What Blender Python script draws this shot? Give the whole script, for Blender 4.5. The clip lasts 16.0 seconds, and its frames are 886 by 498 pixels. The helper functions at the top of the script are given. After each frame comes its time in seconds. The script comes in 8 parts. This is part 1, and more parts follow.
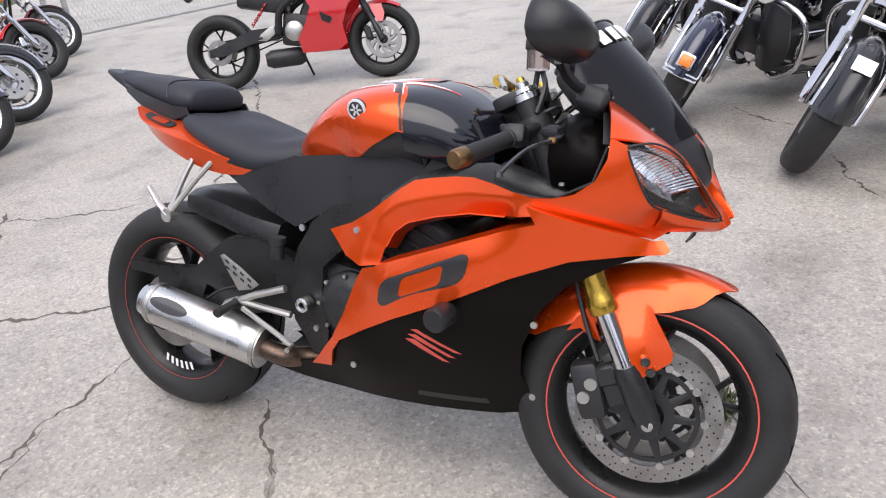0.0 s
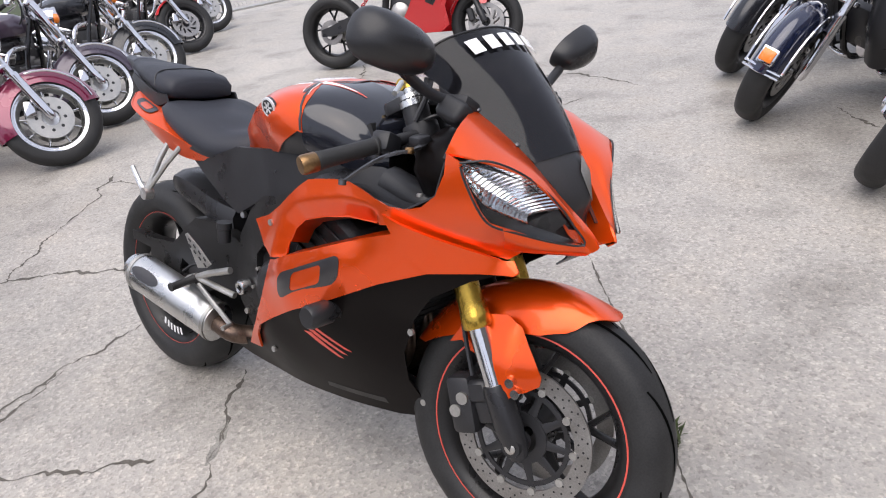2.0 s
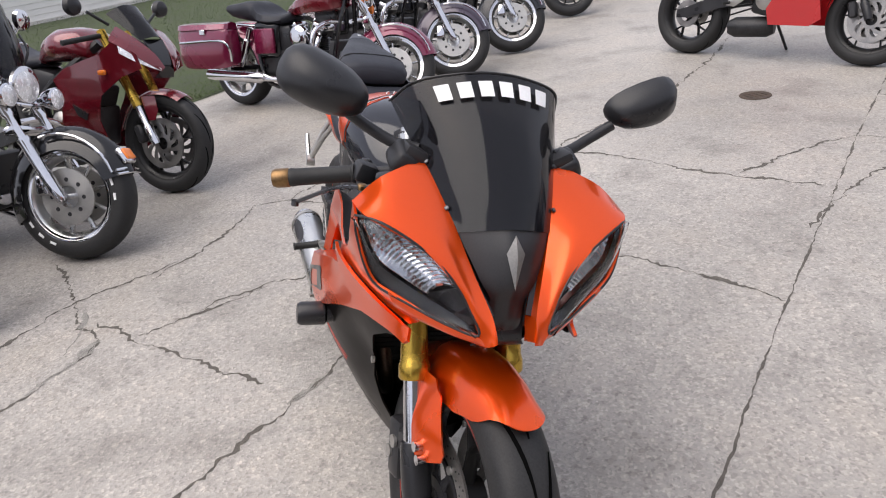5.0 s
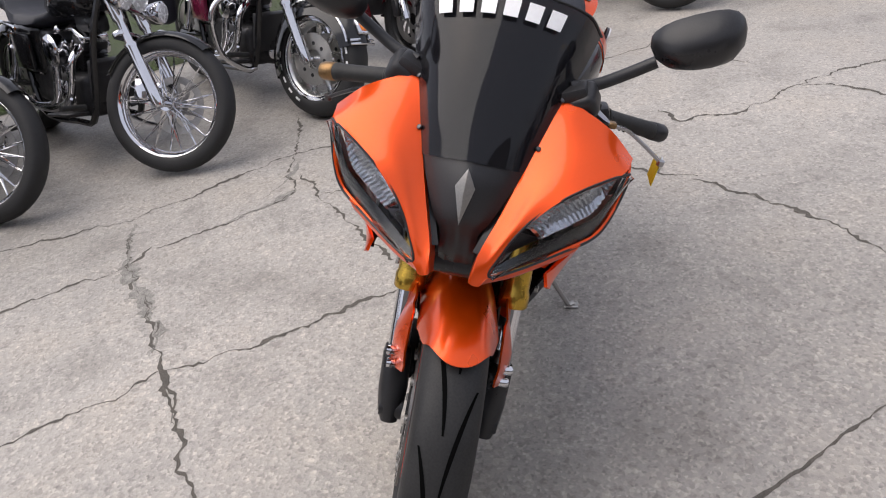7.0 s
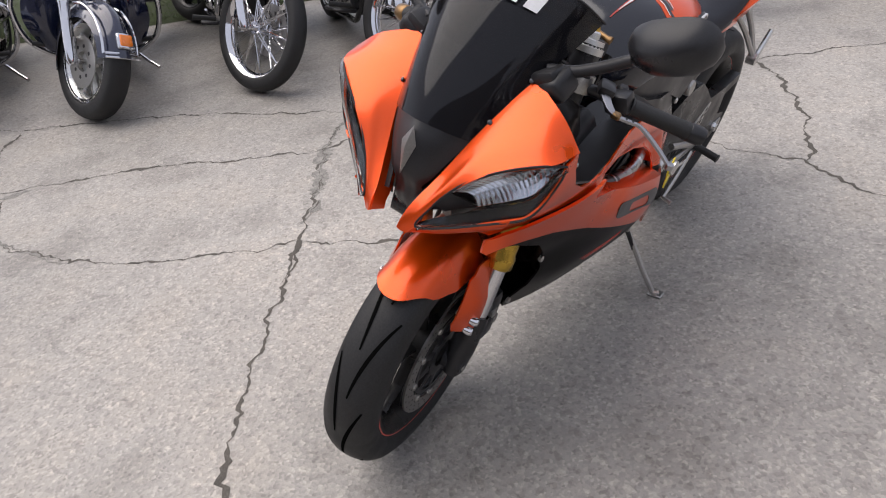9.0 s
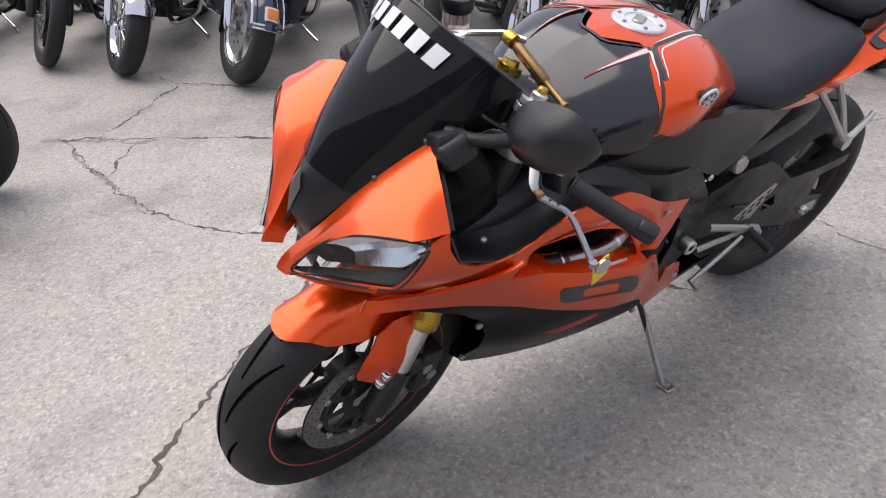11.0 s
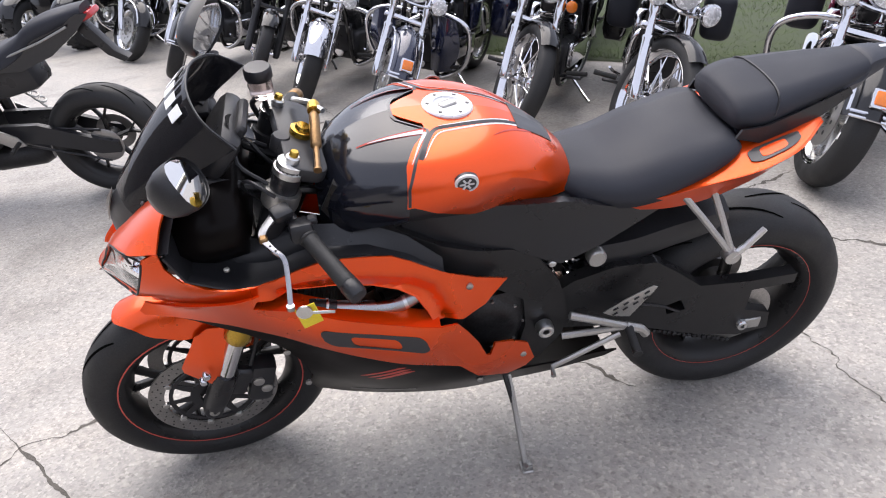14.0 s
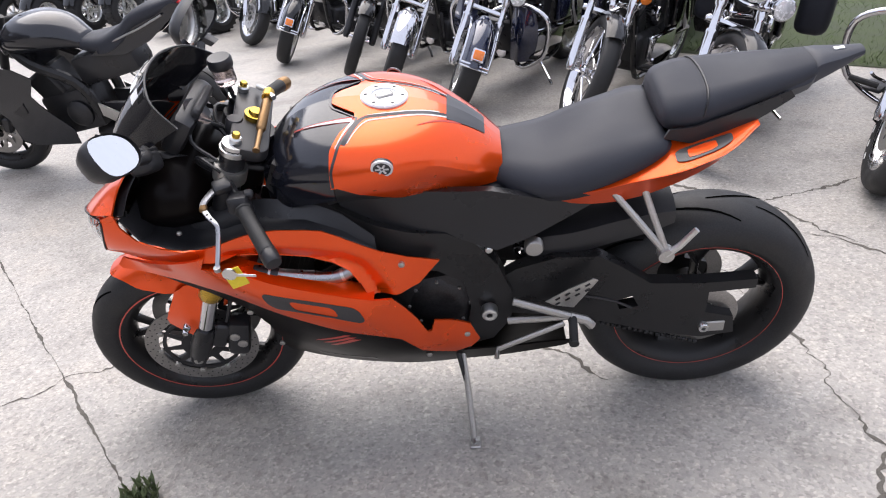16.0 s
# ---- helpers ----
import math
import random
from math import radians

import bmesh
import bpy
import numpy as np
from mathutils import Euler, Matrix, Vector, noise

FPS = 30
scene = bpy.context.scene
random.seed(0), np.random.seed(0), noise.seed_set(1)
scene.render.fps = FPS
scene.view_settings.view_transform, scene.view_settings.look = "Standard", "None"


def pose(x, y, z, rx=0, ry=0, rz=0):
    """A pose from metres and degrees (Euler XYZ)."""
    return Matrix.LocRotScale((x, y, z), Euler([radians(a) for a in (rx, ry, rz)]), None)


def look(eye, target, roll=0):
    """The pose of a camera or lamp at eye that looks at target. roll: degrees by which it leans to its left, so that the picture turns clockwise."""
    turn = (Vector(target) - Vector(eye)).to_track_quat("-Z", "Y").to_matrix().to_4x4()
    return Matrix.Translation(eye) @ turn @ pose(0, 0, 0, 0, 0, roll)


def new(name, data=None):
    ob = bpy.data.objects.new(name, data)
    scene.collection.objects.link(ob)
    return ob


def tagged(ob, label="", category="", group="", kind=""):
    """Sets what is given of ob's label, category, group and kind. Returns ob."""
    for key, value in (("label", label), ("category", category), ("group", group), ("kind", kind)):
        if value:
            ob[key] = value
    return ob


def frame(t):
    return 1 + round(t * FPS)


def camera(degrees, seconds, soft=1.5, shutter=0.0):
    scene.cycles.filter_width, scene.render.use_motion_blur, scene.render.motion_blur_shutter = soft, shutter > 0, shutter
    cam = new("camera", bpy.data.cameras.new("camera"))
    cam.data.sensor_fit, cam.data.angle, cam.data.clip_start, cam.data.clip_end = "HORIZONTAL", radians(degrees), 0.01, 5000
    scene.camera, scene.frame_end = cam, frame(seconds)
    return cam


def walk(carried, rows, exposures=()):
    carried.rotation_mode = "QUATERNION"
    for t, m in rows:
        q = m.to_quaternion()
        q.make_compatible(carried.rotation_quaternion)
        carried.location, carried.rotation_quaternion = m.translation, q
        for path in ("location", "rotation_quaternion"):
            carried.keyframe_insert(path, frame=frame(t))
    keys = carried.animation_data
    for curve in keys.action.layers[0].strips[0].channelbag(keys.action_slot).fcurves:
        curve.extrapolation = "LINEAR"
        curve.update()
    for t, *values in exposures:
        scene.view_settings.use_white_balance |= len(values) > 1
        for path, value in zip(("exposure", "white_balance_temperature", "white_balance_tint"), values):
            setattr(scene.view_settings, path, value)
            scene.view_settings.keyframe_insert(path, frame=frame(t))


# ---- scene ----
cam = camera(64.5, 16.0, soft=1.1)
METRES, EYE, TILT, LEAN, TURN = 4.543, 1.358, 0.0, 1.5, 28.9
START_X, START_Y = 0.923, -1.185
ROWS = [
    (0.0, 0.0, 0.0, 0.0, -2.26, -27.11, 4.42),
    (0.5, 0.0361, -0.0127, 0.0031, 2.66, -27.13, 4.11),
    (1.0, 0.0656, -0.0104, 0.0008, 5.2, -27.08, 5.42),
    (1.5, 0.0974, 0.0042, 0.0001, 7.38, -27.41, 4.64),
    (2.0, 0.1241, 0.0139, 0.0004, 11.03, -27.72, 5.91),
    (2.5, 0.1657, 0.0187, 0.0035, 16.94, -27.27, 6.84),
    (3.0, 0.1935, 0.0316, 0.003, 21.8, -26.77, 7.87),
    (5.5, 0.2821, 0.1481, 0.008, 51.07, -28.0, 6.53),
    (6.0, 0.2974, 0.1718, 0.0072, 56.81, -29.12, 7.37),
    (6.5, 0.3209, 0.1984, 0.0076, 65.55, -30.85, 7.27),
    (7.0, 0.3225, 0.2315, 0.0001, 72.41, -32.63, 7.5),
    (7.5, 0.321, 0.2647, 0.001, 79.31, -34.6, 7.11),
    (8.0, 0.3343, 0.2994, 0.0031, 88.05, -35.02, 7.42),
    (10.5, 0.3064, 0.4295, 0.0026, 113.95, -34.14, 5.42),
    (11.0, 0.2779, 0.4505, 0.0006, 119.61, -33.5, 5.25),
    (11.5, 0.2529, 0.4749, 0.0036, 124.77, -32.49, 5.34),
    (12.0, 0.2406, 0.5156, 0.0065, 130.33, -29.88, 5.32),
    (12.5, 0.2232, 0.5418, 0.0036, 133.05, -28.26, 5.48),
    (13.0, 0.1941, 0.5587, 0.002, 135.64, -27.9, 3.92),
    (13.5, 0.1807, 0.5815, 0.0022, 138.95, -27.2, 4.3),
    (14.0, 0.1724, 0.6152, -0.0001, 141.71, -27.54, 5.49),
    (14.5, 0.1538, 0.6304, -0.0029, 142.35, -27.78, 5.53),
    (15.0, 0.1301, 0.6377, -0.0008, 145.08, -26.36, 5.61),
    (15.5, 0.1169, 0.66, -0.0012, 148.36, -26.92, 6.71),
    (16.0, 0.1058, 0.6866, -0.0015, 152.8, -27.33, 6.79),
]
walk(cam, [(t, pose(START_X, START_Y, EYE, TILT, LEAN, TURN) @ pose(METRES * x, METRES * y, METRES * z, 90 + pitch, roll, yaw)) for t, x, y, z, yaw, pitch, roll in ROWS],
     exposures=[(0.0, 0.69, 6620, 12.5), (3.0, 0.62, 6650, 13), (5.5, 0.48, 6800, 13.5), (8.0, 0.31, 6800, 13.5), (10.5, 0.39, 6750, 14), (12.0, 0.64, 6650, 14), (13.5, 0.87, 6600, 14), (16.0, 0.90, 6600, 13.5)])

# ---- sky and sun: bright overcast, soft sun from the far side of the lot ----
SUN_ELEV, SUN_AZ = 64.0, -75.0
world = bpy.data.worlds.new("sky")
scene.world = world
world.use_nodes = True
wn, wl = world.node_tree.nodes, world.node_tree.links
sky = wn.new("ShaderNodeTexSky")
sky.sky_type, sky.sun_disc = "NISHITA", False
sky.sun_elevation, sky.sun_rotation = radians(SUN_ELEV), radians(90 - SUN_AZ)
sky.dust_density, sky.air_density = 4.0, 1.0
cloud = wn.new("ShaderNodeMix")
cloud.data_type, cloud.blend_type = "RGBA", "MIX"
cloud.inputs[0].default_value = 0.72
cloud.inputs[7].default_value = (8.0, 8.6, 10.2, 1)
wl.new(sky.outputs[0], cloud.inputs[6])
wl.new(cloud.outputs[2], wn["Background"].inputs[0])
wn["Background"].inputs[1].default_value = 0.088
sun = new("sun", bpy.data.lights.new("sun", "SUN"))
sun.data.energy, sun.data.angle, sun.data.color = 2.0, radians(70), (1.0, 0.97, 0.93)
sun_dir = Vector((math.cos(radians(SUN_ELEV)) * math.cos(radians(SUN_AZ)), math.cos(radians(SUN_ELEV)) * math.sin(radians(SUN_AZ)), math.sin(radians(SUN_ELEV))))
sun.matrix_world = look(sun_dir * 50, (0, 0, 0))


# ---- materials ----
def material(name, color, rough=0.5, metal=0.0, coat=0.0, vary=0.12, scale=8.0, fine=120.0, bump=0.0, rough_vary=0.1, spec=0.5, coat_rough=0.04):
    """A principled material with grain and wear at two scales."""
    m = bpy.data.materials.new(name)
    m.use_nodes = True
    n, l = m.node_tree.nodes, m.node_tree.links
    b = n["Principled BSDF"]
    geo = n.new("ShaderNodeTexCoord")
    big, small = n.new("ShaderNodeTexNoise"), n.new("ShaderNodeTexNoise")
    for node, s, d in ((big, scale, 5.0), (small, fine, 3.0)):
        node.inputs["Scale"].default_value, node.inputs["Detail"].default_value = s, d
        l.new(geo.outputs["Object"], node.inputs["Vector"])
    mixed = n.new("ShaderNodeMath")
    mixed.operation = "ADD"
    l.new(big.outputs[0], mixed.inputs[0])
    l.new(small.outputs[0], mixed.inputs[1])
    ramp = n.new("ShaderNodeMapRange")
    ramp.inputs[1].default_value, ramp.inputs[2].default_value = 0.7, 1.3
    ramp.inputs[3].default_value, ramp.inputs[4].default_value = 1 - vary, 1 + vary
    l.new(mixed.outputs[0], ramp.inputs[0])
    tint = n.new("ShaderNodeMix")
    tint.data_type, tint.blend_type = "RGBA", "MULTIPLY"
    tint.inputs[0].default_value = 1.0
    tint.inputs[6].default_value = (*color, 1)
    l.new(ramp.outputs[0], tint.inputs[7])
    l.new(tint.outputs[2], b.inputs["Base Color"])
    rr = n.new("ShaderNodeMapRange")
    rr.inputs[1].default_value, rr.inputs[2].default_value = 0.35, 0.65
    rr.inputs[3].default_value, rr.inputs[4].default_value = max(0.02, rough - rough_vary), min(1, rough + rough_vary)
    l.new(big.outputs[0], rr.inputs[0])
    l.new(rr.outputs[0], b.inputs["Roughness"])
    b.inputs["Metallic"].default_value = metal
    b.inputs["Coat Weight"].default_value = coat
    b.inputs["Coat Roughness"].default_value = coat_rough
    b.inputs["Specular IOR Level"].default_value = spec
    if bump:
        bp = n.new("ShaderNodeBump")
        bp.inputs["Strength"].default_value, bp.inputs["Distance"].default_value = bump, 0.002
        l.new(small.outputs[0], bp.inputs["Height"])
        l.new(bp.outputs[0], b.inputs["Normal"])
    return m


def glass(name, color, rough=0.03, ior=1.35):
    m = bpy.data.materials.new(name)
    m.use_nodes = True
    b = m.node_tree.nodes["Principled BSDF"]
    b.inputs["Base Color"].default_value = (*color, 1)
    b.inputs["Roughness"].default_value = rough
    b.inputs["Transmission Weight"].default_value = 1.0
    b.inputs["IOR"].default_value = ior
    return m


def tinted(name, color, through_, rough):
    """A thin tinted sheet: part of the light goes straight through."""
    m = bpy.data.materials.new(name)
    m.use_nodes = True
    b = m.node_tree.nodes["Principled BSDF"]
    b.inputs["Base Color"].default_value = (*color, 1)
    b.inputs["Roughness"].default_value = rough
    b.inputs["Alpha"].default_value = 1 - through_
    b.inputs["Specular IOR Level"].default_value = 0.30
    return m


ORANGE = material("orange_pearl_paint", (0.82, 0.078, 0.002), 0.30, 0.66, 0.55, 0.05, 3, 900, 0.0, 0.04)
GLOSS_BLACK = material("gloss_black_paint", (0.008, 0.008, 0.009), 0.10, 0.0, 0.0, 0.2, 5, 300, 0.0, 0.05)
SATIN_BLACK = material("satin_black_plastic", (0.017, 0.017, 0.019), 0.38, 0.0, 0.0, 0.25, 9, 400, 0.05, 0.12, 0.42)
BELLY_BLACK = material("belly_black_paint", (0.0055, 0.0042, 0.004), 0.34, 0.0, 0.0, 0.2, 5, 400, 0.0, 0.06, 0.07)
CHARCOAL = material("charcoal_paint", (0.016, 0.017, 0.021), 0.26, 0.1, 0.2, 0.15, 5, 400, 0.0, 0.06)
FRAME_BLACK = material("frame_black", (0.014, 0.0136, 0.014), 0.36, 0.0, 0.0, 0.25, 12, 300, 0.04, 0.12, 0.32)
ENGINE_GREY = material("engine_dark_metal", (0.035, 0.035, 0.037), 0.45, 0.6, 0.0, 0.35, 25, 200, 0.2)
SEAT_VINYL = material("seat_vinyl", (0.026, 0.028, 0.036), 0.58, 0.0, 0.0, 0.15, 6, 700, 0.12, 0.08, 0.3)
RUBBER = material("tyre_rubber", (0.019, 0.019, 0.0195), 0.60, 0.0, 0.0, 0.35, 14, 260, 0.12, 0.1, 0.35)
GRIP = material("grip_rubber", (0.014, 0.014, 0.014), 0.6, 0.0, 0.0, 0.2, 30, 500, 0.3)
ALLOY = material("brushed_aluminium", (0.62, 0.62, 0.61), 0.30, 1.0, 0.0, 0.12, 10, 500, 0.05)
SATIN_ALLOY = material("satin_grey_alloy", (0.42, 0.41, 0.39), 0.40, 0.85, 0.0, 0.15, 14, 300, 0.06)
CHROME = material("chrome", (0.64, 0.64, 0.66), 0.07, 1.0, 0.0, 0.05, 6, 100, 0.0, 0.03)
STEEL = material("disc_steel", (0.30, 0.29, 0.28), 0.38, 0.9, 0.0, 0.2, 18, 300, 0.06)
GOLD = material("gold_anodised", (0.50, 0.32, 0.055), 0.25, 0.9, 0.0, 0.12, 10, 200, 0.0)
BRONZE = material("worn_bronze_anodised", (0.25, 0.15, 0.07), 0.40, 0.9, 0.0, 0.2, 20, 200, 0.05)
RED_STRIPE = material("red_rim_tape", (0.55, 0.075, 0.055), 0.4, 0.0, 0.0, 0.1, 10, 200)
WHITE = material("white_vinyl", (0.80, 0.80, 0.80), 0.4, 0.0, 0.0, 0.05, 10, 200)
# near-black colour that stands in for the shade inside the tread cuts
TREAD_SHADE = material("tread_cut_shade", (0.004, 0.004, 0.004), 0.95, 0.0, 0.0, 0.1, 9, 200, 0.0, 0.05, 0.0)
GUNMETAL = material("dark_gunmetal", (0.12, 0.12, 0.125), 0.30, 0.9, 0.0, 0.15, 14, 300, 0.04)
LEVER_GREY = material("grey_lever_alloy", (0.34, 0.34, 0.35), 0.28, 1.0, 0.0, 0.15, 14, 300, 0.04)
SILVER_GREY = material("grey_peg_bracket", (0.48, 0.47, 0.45), 0.40, 0.8, 0.0, 0.12, 14, 300, 0.05)
DARK_PIPE = material("stained_steel_pipe", (0.13, 0.09, 0.07), 0.4, 0.9, 0.0, 0.35, 14, 200, 0.05)
DECAL = material("dark_decal", (0.022, 0.021, 0.024), 0.35, 0.0, 0.3, 0.15, 8, 200)
YELLOW = material("yellow_tag", (0.75, 0.58, 0.03), 0.5, 0.0, 0.0, 0.08, 20, 200)
RED_PAINT = material("red_paint", (0.50, 0.012, 0.016), 0.25, 0.1, 1.0, 0.06, 4, 500)
DARK_RED = material("dark_red_paint", (0.14, 0.006, 0.013), 0.22, 0.3, 1.0, 0.08, 4, 500)
BURGUNDY = material("burgundy_paint", (0.17, 0.011, 0.045), 0.2, 0.3, 1.0, 0.08, 4, 500)
NAVY = material("navy_paint", (0.009, 0.013, 0.038), 0.18, 0.2, 1.0, 0.1, 4, 500)
STREET_BLACK = material("black_metallic_paint", (0.012, 0.013, 0.017), 0.16, 0.2, 0.3, 0.15, 5, 500, 0.0, 0.05)
PLUM = material("plum_grey_paint", (0.055, 0.040, 0.062), 0.3, 0.3, 0.8, 0.1, 4, 500)
AMBER = material("amber_lens", (0.80, 0.20, 0.02), 0.2, 0.0, 0.4, 0.06, 20, 200)
RED_LENS = material("red_lens", (0.42, 0.01, 0.012), 0.15, 0.0, 0.5, 0.08, 20, 200)
LAMP_LENS = material("lamp_reflector", (0.82, 0.83, 0.85), 0.22, 0.35, 0.6, 0.3, 60, 300)
SMOKE = tinted("smoked_screen", (0.008, 0.008, 0.010), 0.10, 0.05)
LENS = glass("headlight_lens", (0.93, 0.94, 0.95), 0.03, 1.22)
FLUID = glass("reservoir_plastic", (0.62, 0.52, 0.50), 0.25)
MIRROR = material("mirror_glass", (0.70, 0.71, 0.72), 0.02, 1.0, 0.0, 0.02, 4, 50, 0.0, 0.01)
PATCH = material("tank_pad_black", (0.03, 0.03, 0.033), 0.35, 0.0, 0.2, 0.1, 8, 200)


# ---- mesh tools ----
def finish(bm, name, mat_, m=None, angle=38, mats=()):
    bmesh.ops.recalc_face_normals(bm, faces=bm.faces)
    me = bpy.data.meshes.new(name)
    bm.to_mesh(me)
    bm.free()
    if m is not None:
        me.transform(m)
        if m.determinant() < 0:
            me.flip_normals()
    for q in (mat_, *mats):
        me.materials.append(q)
    me.shade_smooth()
    me.set_sharp_from_angle(angle=radians(angle))
    return me


SINGLES = {"cap_bolt", "disc_rivet", "piston_cap", "fairing_bolt", "frame_bolt", "fender_bolt", "screen_bolt", "panel_bolt", "disc_slot", "sidewall_mark", "white_rim_mark", "lever_hole", "guard_slot", "disc_hole", "cover_bolt", "tread", "carrier_arm", "radiator_fin", "engine_casting"}


def islands(bm):
    """The loose pieces of a mesh, each as a mesh of its own."""
    left, out = set(bm.verts), []
    while left:
        stack, group = [left.pop()], []
        while stack:
            v = stack.pop()
            group.append(v)
            for e in v.link_edges:
                w = e.other_vert(v)
                if w in left:
                    left.discard(w)
                    stack.append(w)
        one = bmesh.new()
        new_of = {v: one.verts.new(v.co) for v in group}
        for f in {f for v in group for f in v.link_faces}:
            one.faces.new([new_of[v] for v in f.verts])
        out.append(one)
    bm.free()
    return out


def part(name, bm, mat_, parent=None, label="", m=None, angle=38, mats=()):
    if name in SINGLES:
        for one in islands(bm):
            ob = new(name, finish(one, name, mat_, m, angle, mats))
            if parent is not None:
                ob.parent = parent
            if label:
                ob["label"] = label
        return ob
    ob = new(name, finish(bm, name, mat_, m, angle, mats))
    if parent is not None:
        ob.parent = parent
    if label:
        ob["label"] = label
    return ob


def spline(points, n):
    """n + 1 points along a Catmull-Rom curve through the given ones."""
    p = [Vector(q) for q in points]
    p = [2 * p[0] - p[1], *p, 2 * p[-1] - p[-2]]
    out, spans = [], len(p) - 3
    for k in range(n + 1):
        f = k / n * spans
        i = min(int(f), spans - 1)
        t = f - i
        a, b, c, d = p[i : i + 4]
        out.append(0.5 * (2 * b + (c - a) * t + (2 * a - 5 * b + 4 * c - d) * t * t + (3 * b - a - 3 * c + d) * t**3))
    return out


def surface(bm, rows, close_u=False, close_v=False, cap=False):
    """Quads over a grid of points."""
    v = [[bm.verts.new(p) for p in row] for row in rows]
    nu, nv = len(v), len(v[0])
    made = []
    for i in range(nu if close_u else nu - 1):
        for j in range(nv if close_v else nv - 1):
            q = [v[i][j], v[(i + 1) % nu][j], v[(i + 1) % nu][(j + 1) % nv], v[i][(j + 1) % nv]]
            try:
                made.append(bm.faces.new(q))
            except ValueError:
                pass
    if cap and close_v:
        for row in (v[0], v[-1]):
            try:
                made.append(bm.faces.new(row))
            except ValueError:
                pass
    return made


def thicken(bm, depth):
    """Gives an open sheet its thickness."""
    bmesh.ops.recalc_face_normals(bm, faces=bm.faces)
    bmesh.ops.solidify(bm, geom=list(bm.faces), thickness=depth)


def loft(curves, nu, nv, depth=0.0, close_v=False, cap=False):
    """A smooth sheet through several curves (each a list of points)."""
    bm = bmesh.new()
    along = [spline(c, nu) for c in curves]
    cols = [spline([a[i] for a in along], nv) if len(along) > 2 else [along[0][i].lerp(along[1][i], j / nv) for j in range(nv + 1)] for i in range(nu + 1)]
    surface(bm, cols, False, close_v, cap)
    if depth:
        thicken(bm, depth)
    return bm


def rings(sections, n, cap=True, seg=None):
    """A solid through closed sections, each a list of points round the axis, smoothed lengthwise."""
    bm = bmesh.new()
    m = len(sections[0])
    along = [spline([s[j] for s in sections], n) for j in range(m)]
    surface(bm, [[along[j][i] for j in range(m)] for i in range(n + 1)], False, True, cap)
    return bm


def tube(points, radius, seg=10, smooth=0, bm=None, taper=None):
    """A round bar along points."""
    bm = bm or bmesh.new()
    p = spline(points, smooth) if smooth else [Vector(q) for q in points]
    rows = []
    side = None
    for i, q in enumerate(p):
        d = (p[min(i + 1, len(p) - 1)] - p[max(i - 1, 0)]).normalized()
        if side is None:
            side = d.cross(Vector((0, 0, 1)) if abs(d.z) < 0.9 else Vector((1, 0, 0))).normalized()
        side = (side - d * side.dot(d)).normalized()
        up = d.cross(side)
        r = radius if taper is None else radius + (taper - radius) * i / (len(p) - 1)
        rows.append([q + (side * math.cos(2 * math.pi * k / seg) + up * math.sin(2 * math.pi * k / seg)) * r for k in range(seg)])
    surface(bm, rows, False, True, True)
    return bm


def lathe(profile, seg=48, centre=(0, 0, 0), axis="Y", bm=None, closed=False):
    """Turns a profile of (radius, along) round an axis."""
    bm = bm or bmesh.new()
    c = Vector(centre)
    rows = []
    for k in range(seg):
        a = 2 * math.pi * k / seg
        row = []
        for r, s in profile:
            x, y = r * math.cos(a), r * math.sin(a)
            row.append(c + Vector({"Y": (x, s, y), "Z": (x, y, s), "X": (s, x, y)}[axis]))
        rows.append(row)
    surface(bm, rows, True, closed)
    return bm


def rod(a, b, profile, seg=16, bm=None):
    """Turns a profile of (radius, share of the length) round the line from a to b, with closed ends."""
    bm = bm or bmesh.new()
    a, b = Vector(a), Vector(b)
    d = (b - a).normalized()
    side = d.cross(Vector((0, 0, 1)) if abs(d.z) < 0.9 else Vector((1, 0, 0))).normalized()
    up = d.cross(side)
    rows = [[a.lerp(b, f) + (side * math.cos(2 * math.pi * k / seg) + up * math.sin(2 * math.pi * k / seg)) * r for k in range(seg)] for r, f in profile]
    surface(bm, rows, False, True, True)
    return bm


def block(size, m=None, bevel=0.004, bm=None, taper=1.0, seg=1):
    """A box with softened edges; taper narrows its top."""
    one = bmesh.new()
    bmesh.ops.create_cube(one, size=1.0)
    for v in one.verts:
        k = taper if v.co.z > 0 else 1.0
        v.co = Vector((v.co.x * size[0] * k, v.co.y * size[1] * k, v.co.z * size[2]))
    if bevel:
        bmesh.ops.bevel(one, geom=list(one.edges), offset=bevel, segments=seg, affect="EDGES", profile=0.5)
    if m is not None:
        bmesh.ops.transform(one, matrix=m if isinstance(m, Matrix) else Matrix.Translation(m), verts=one.verts)
    return join(bm, one) if bm else one


def join(bm, other):
    me = bpy.data.meshes.new("joined")
    other.to_mesh(me)
    other.free()
    bm.from_mesh(me)
    bpy.data.meshes.remove(me)
    return bm


def plate(outline, y0, y1, bevel=0.002, axis="Y"):
    """A flat piece with the given outline in x and z, from y0 to y1."""
    bm = bmesh.new()
    low = [bm.verts.new((x, y0, z)) for x, z in outline]
    f = bm.faces.new(low)
    got = bmesh.ops.extrude_face_region(bm, geom=[f])
    for v in got["geom"]:
        if isinstance(v, bmesh.types.BMVert):
            v.co.y = y1
    bmesh.ops.recalc_face_normals(bm, faces=bm.faces)
    if bevel:
        edges = [e for e in bm.edges if abs(e.verts[0].co.y - e.verts[1].co.y) < 1e-6]
        bmesh.ops.bevel(bm, geom=edges, offset=bevel, segments=2, affect="EDGES", profile=0.5)
    return bm


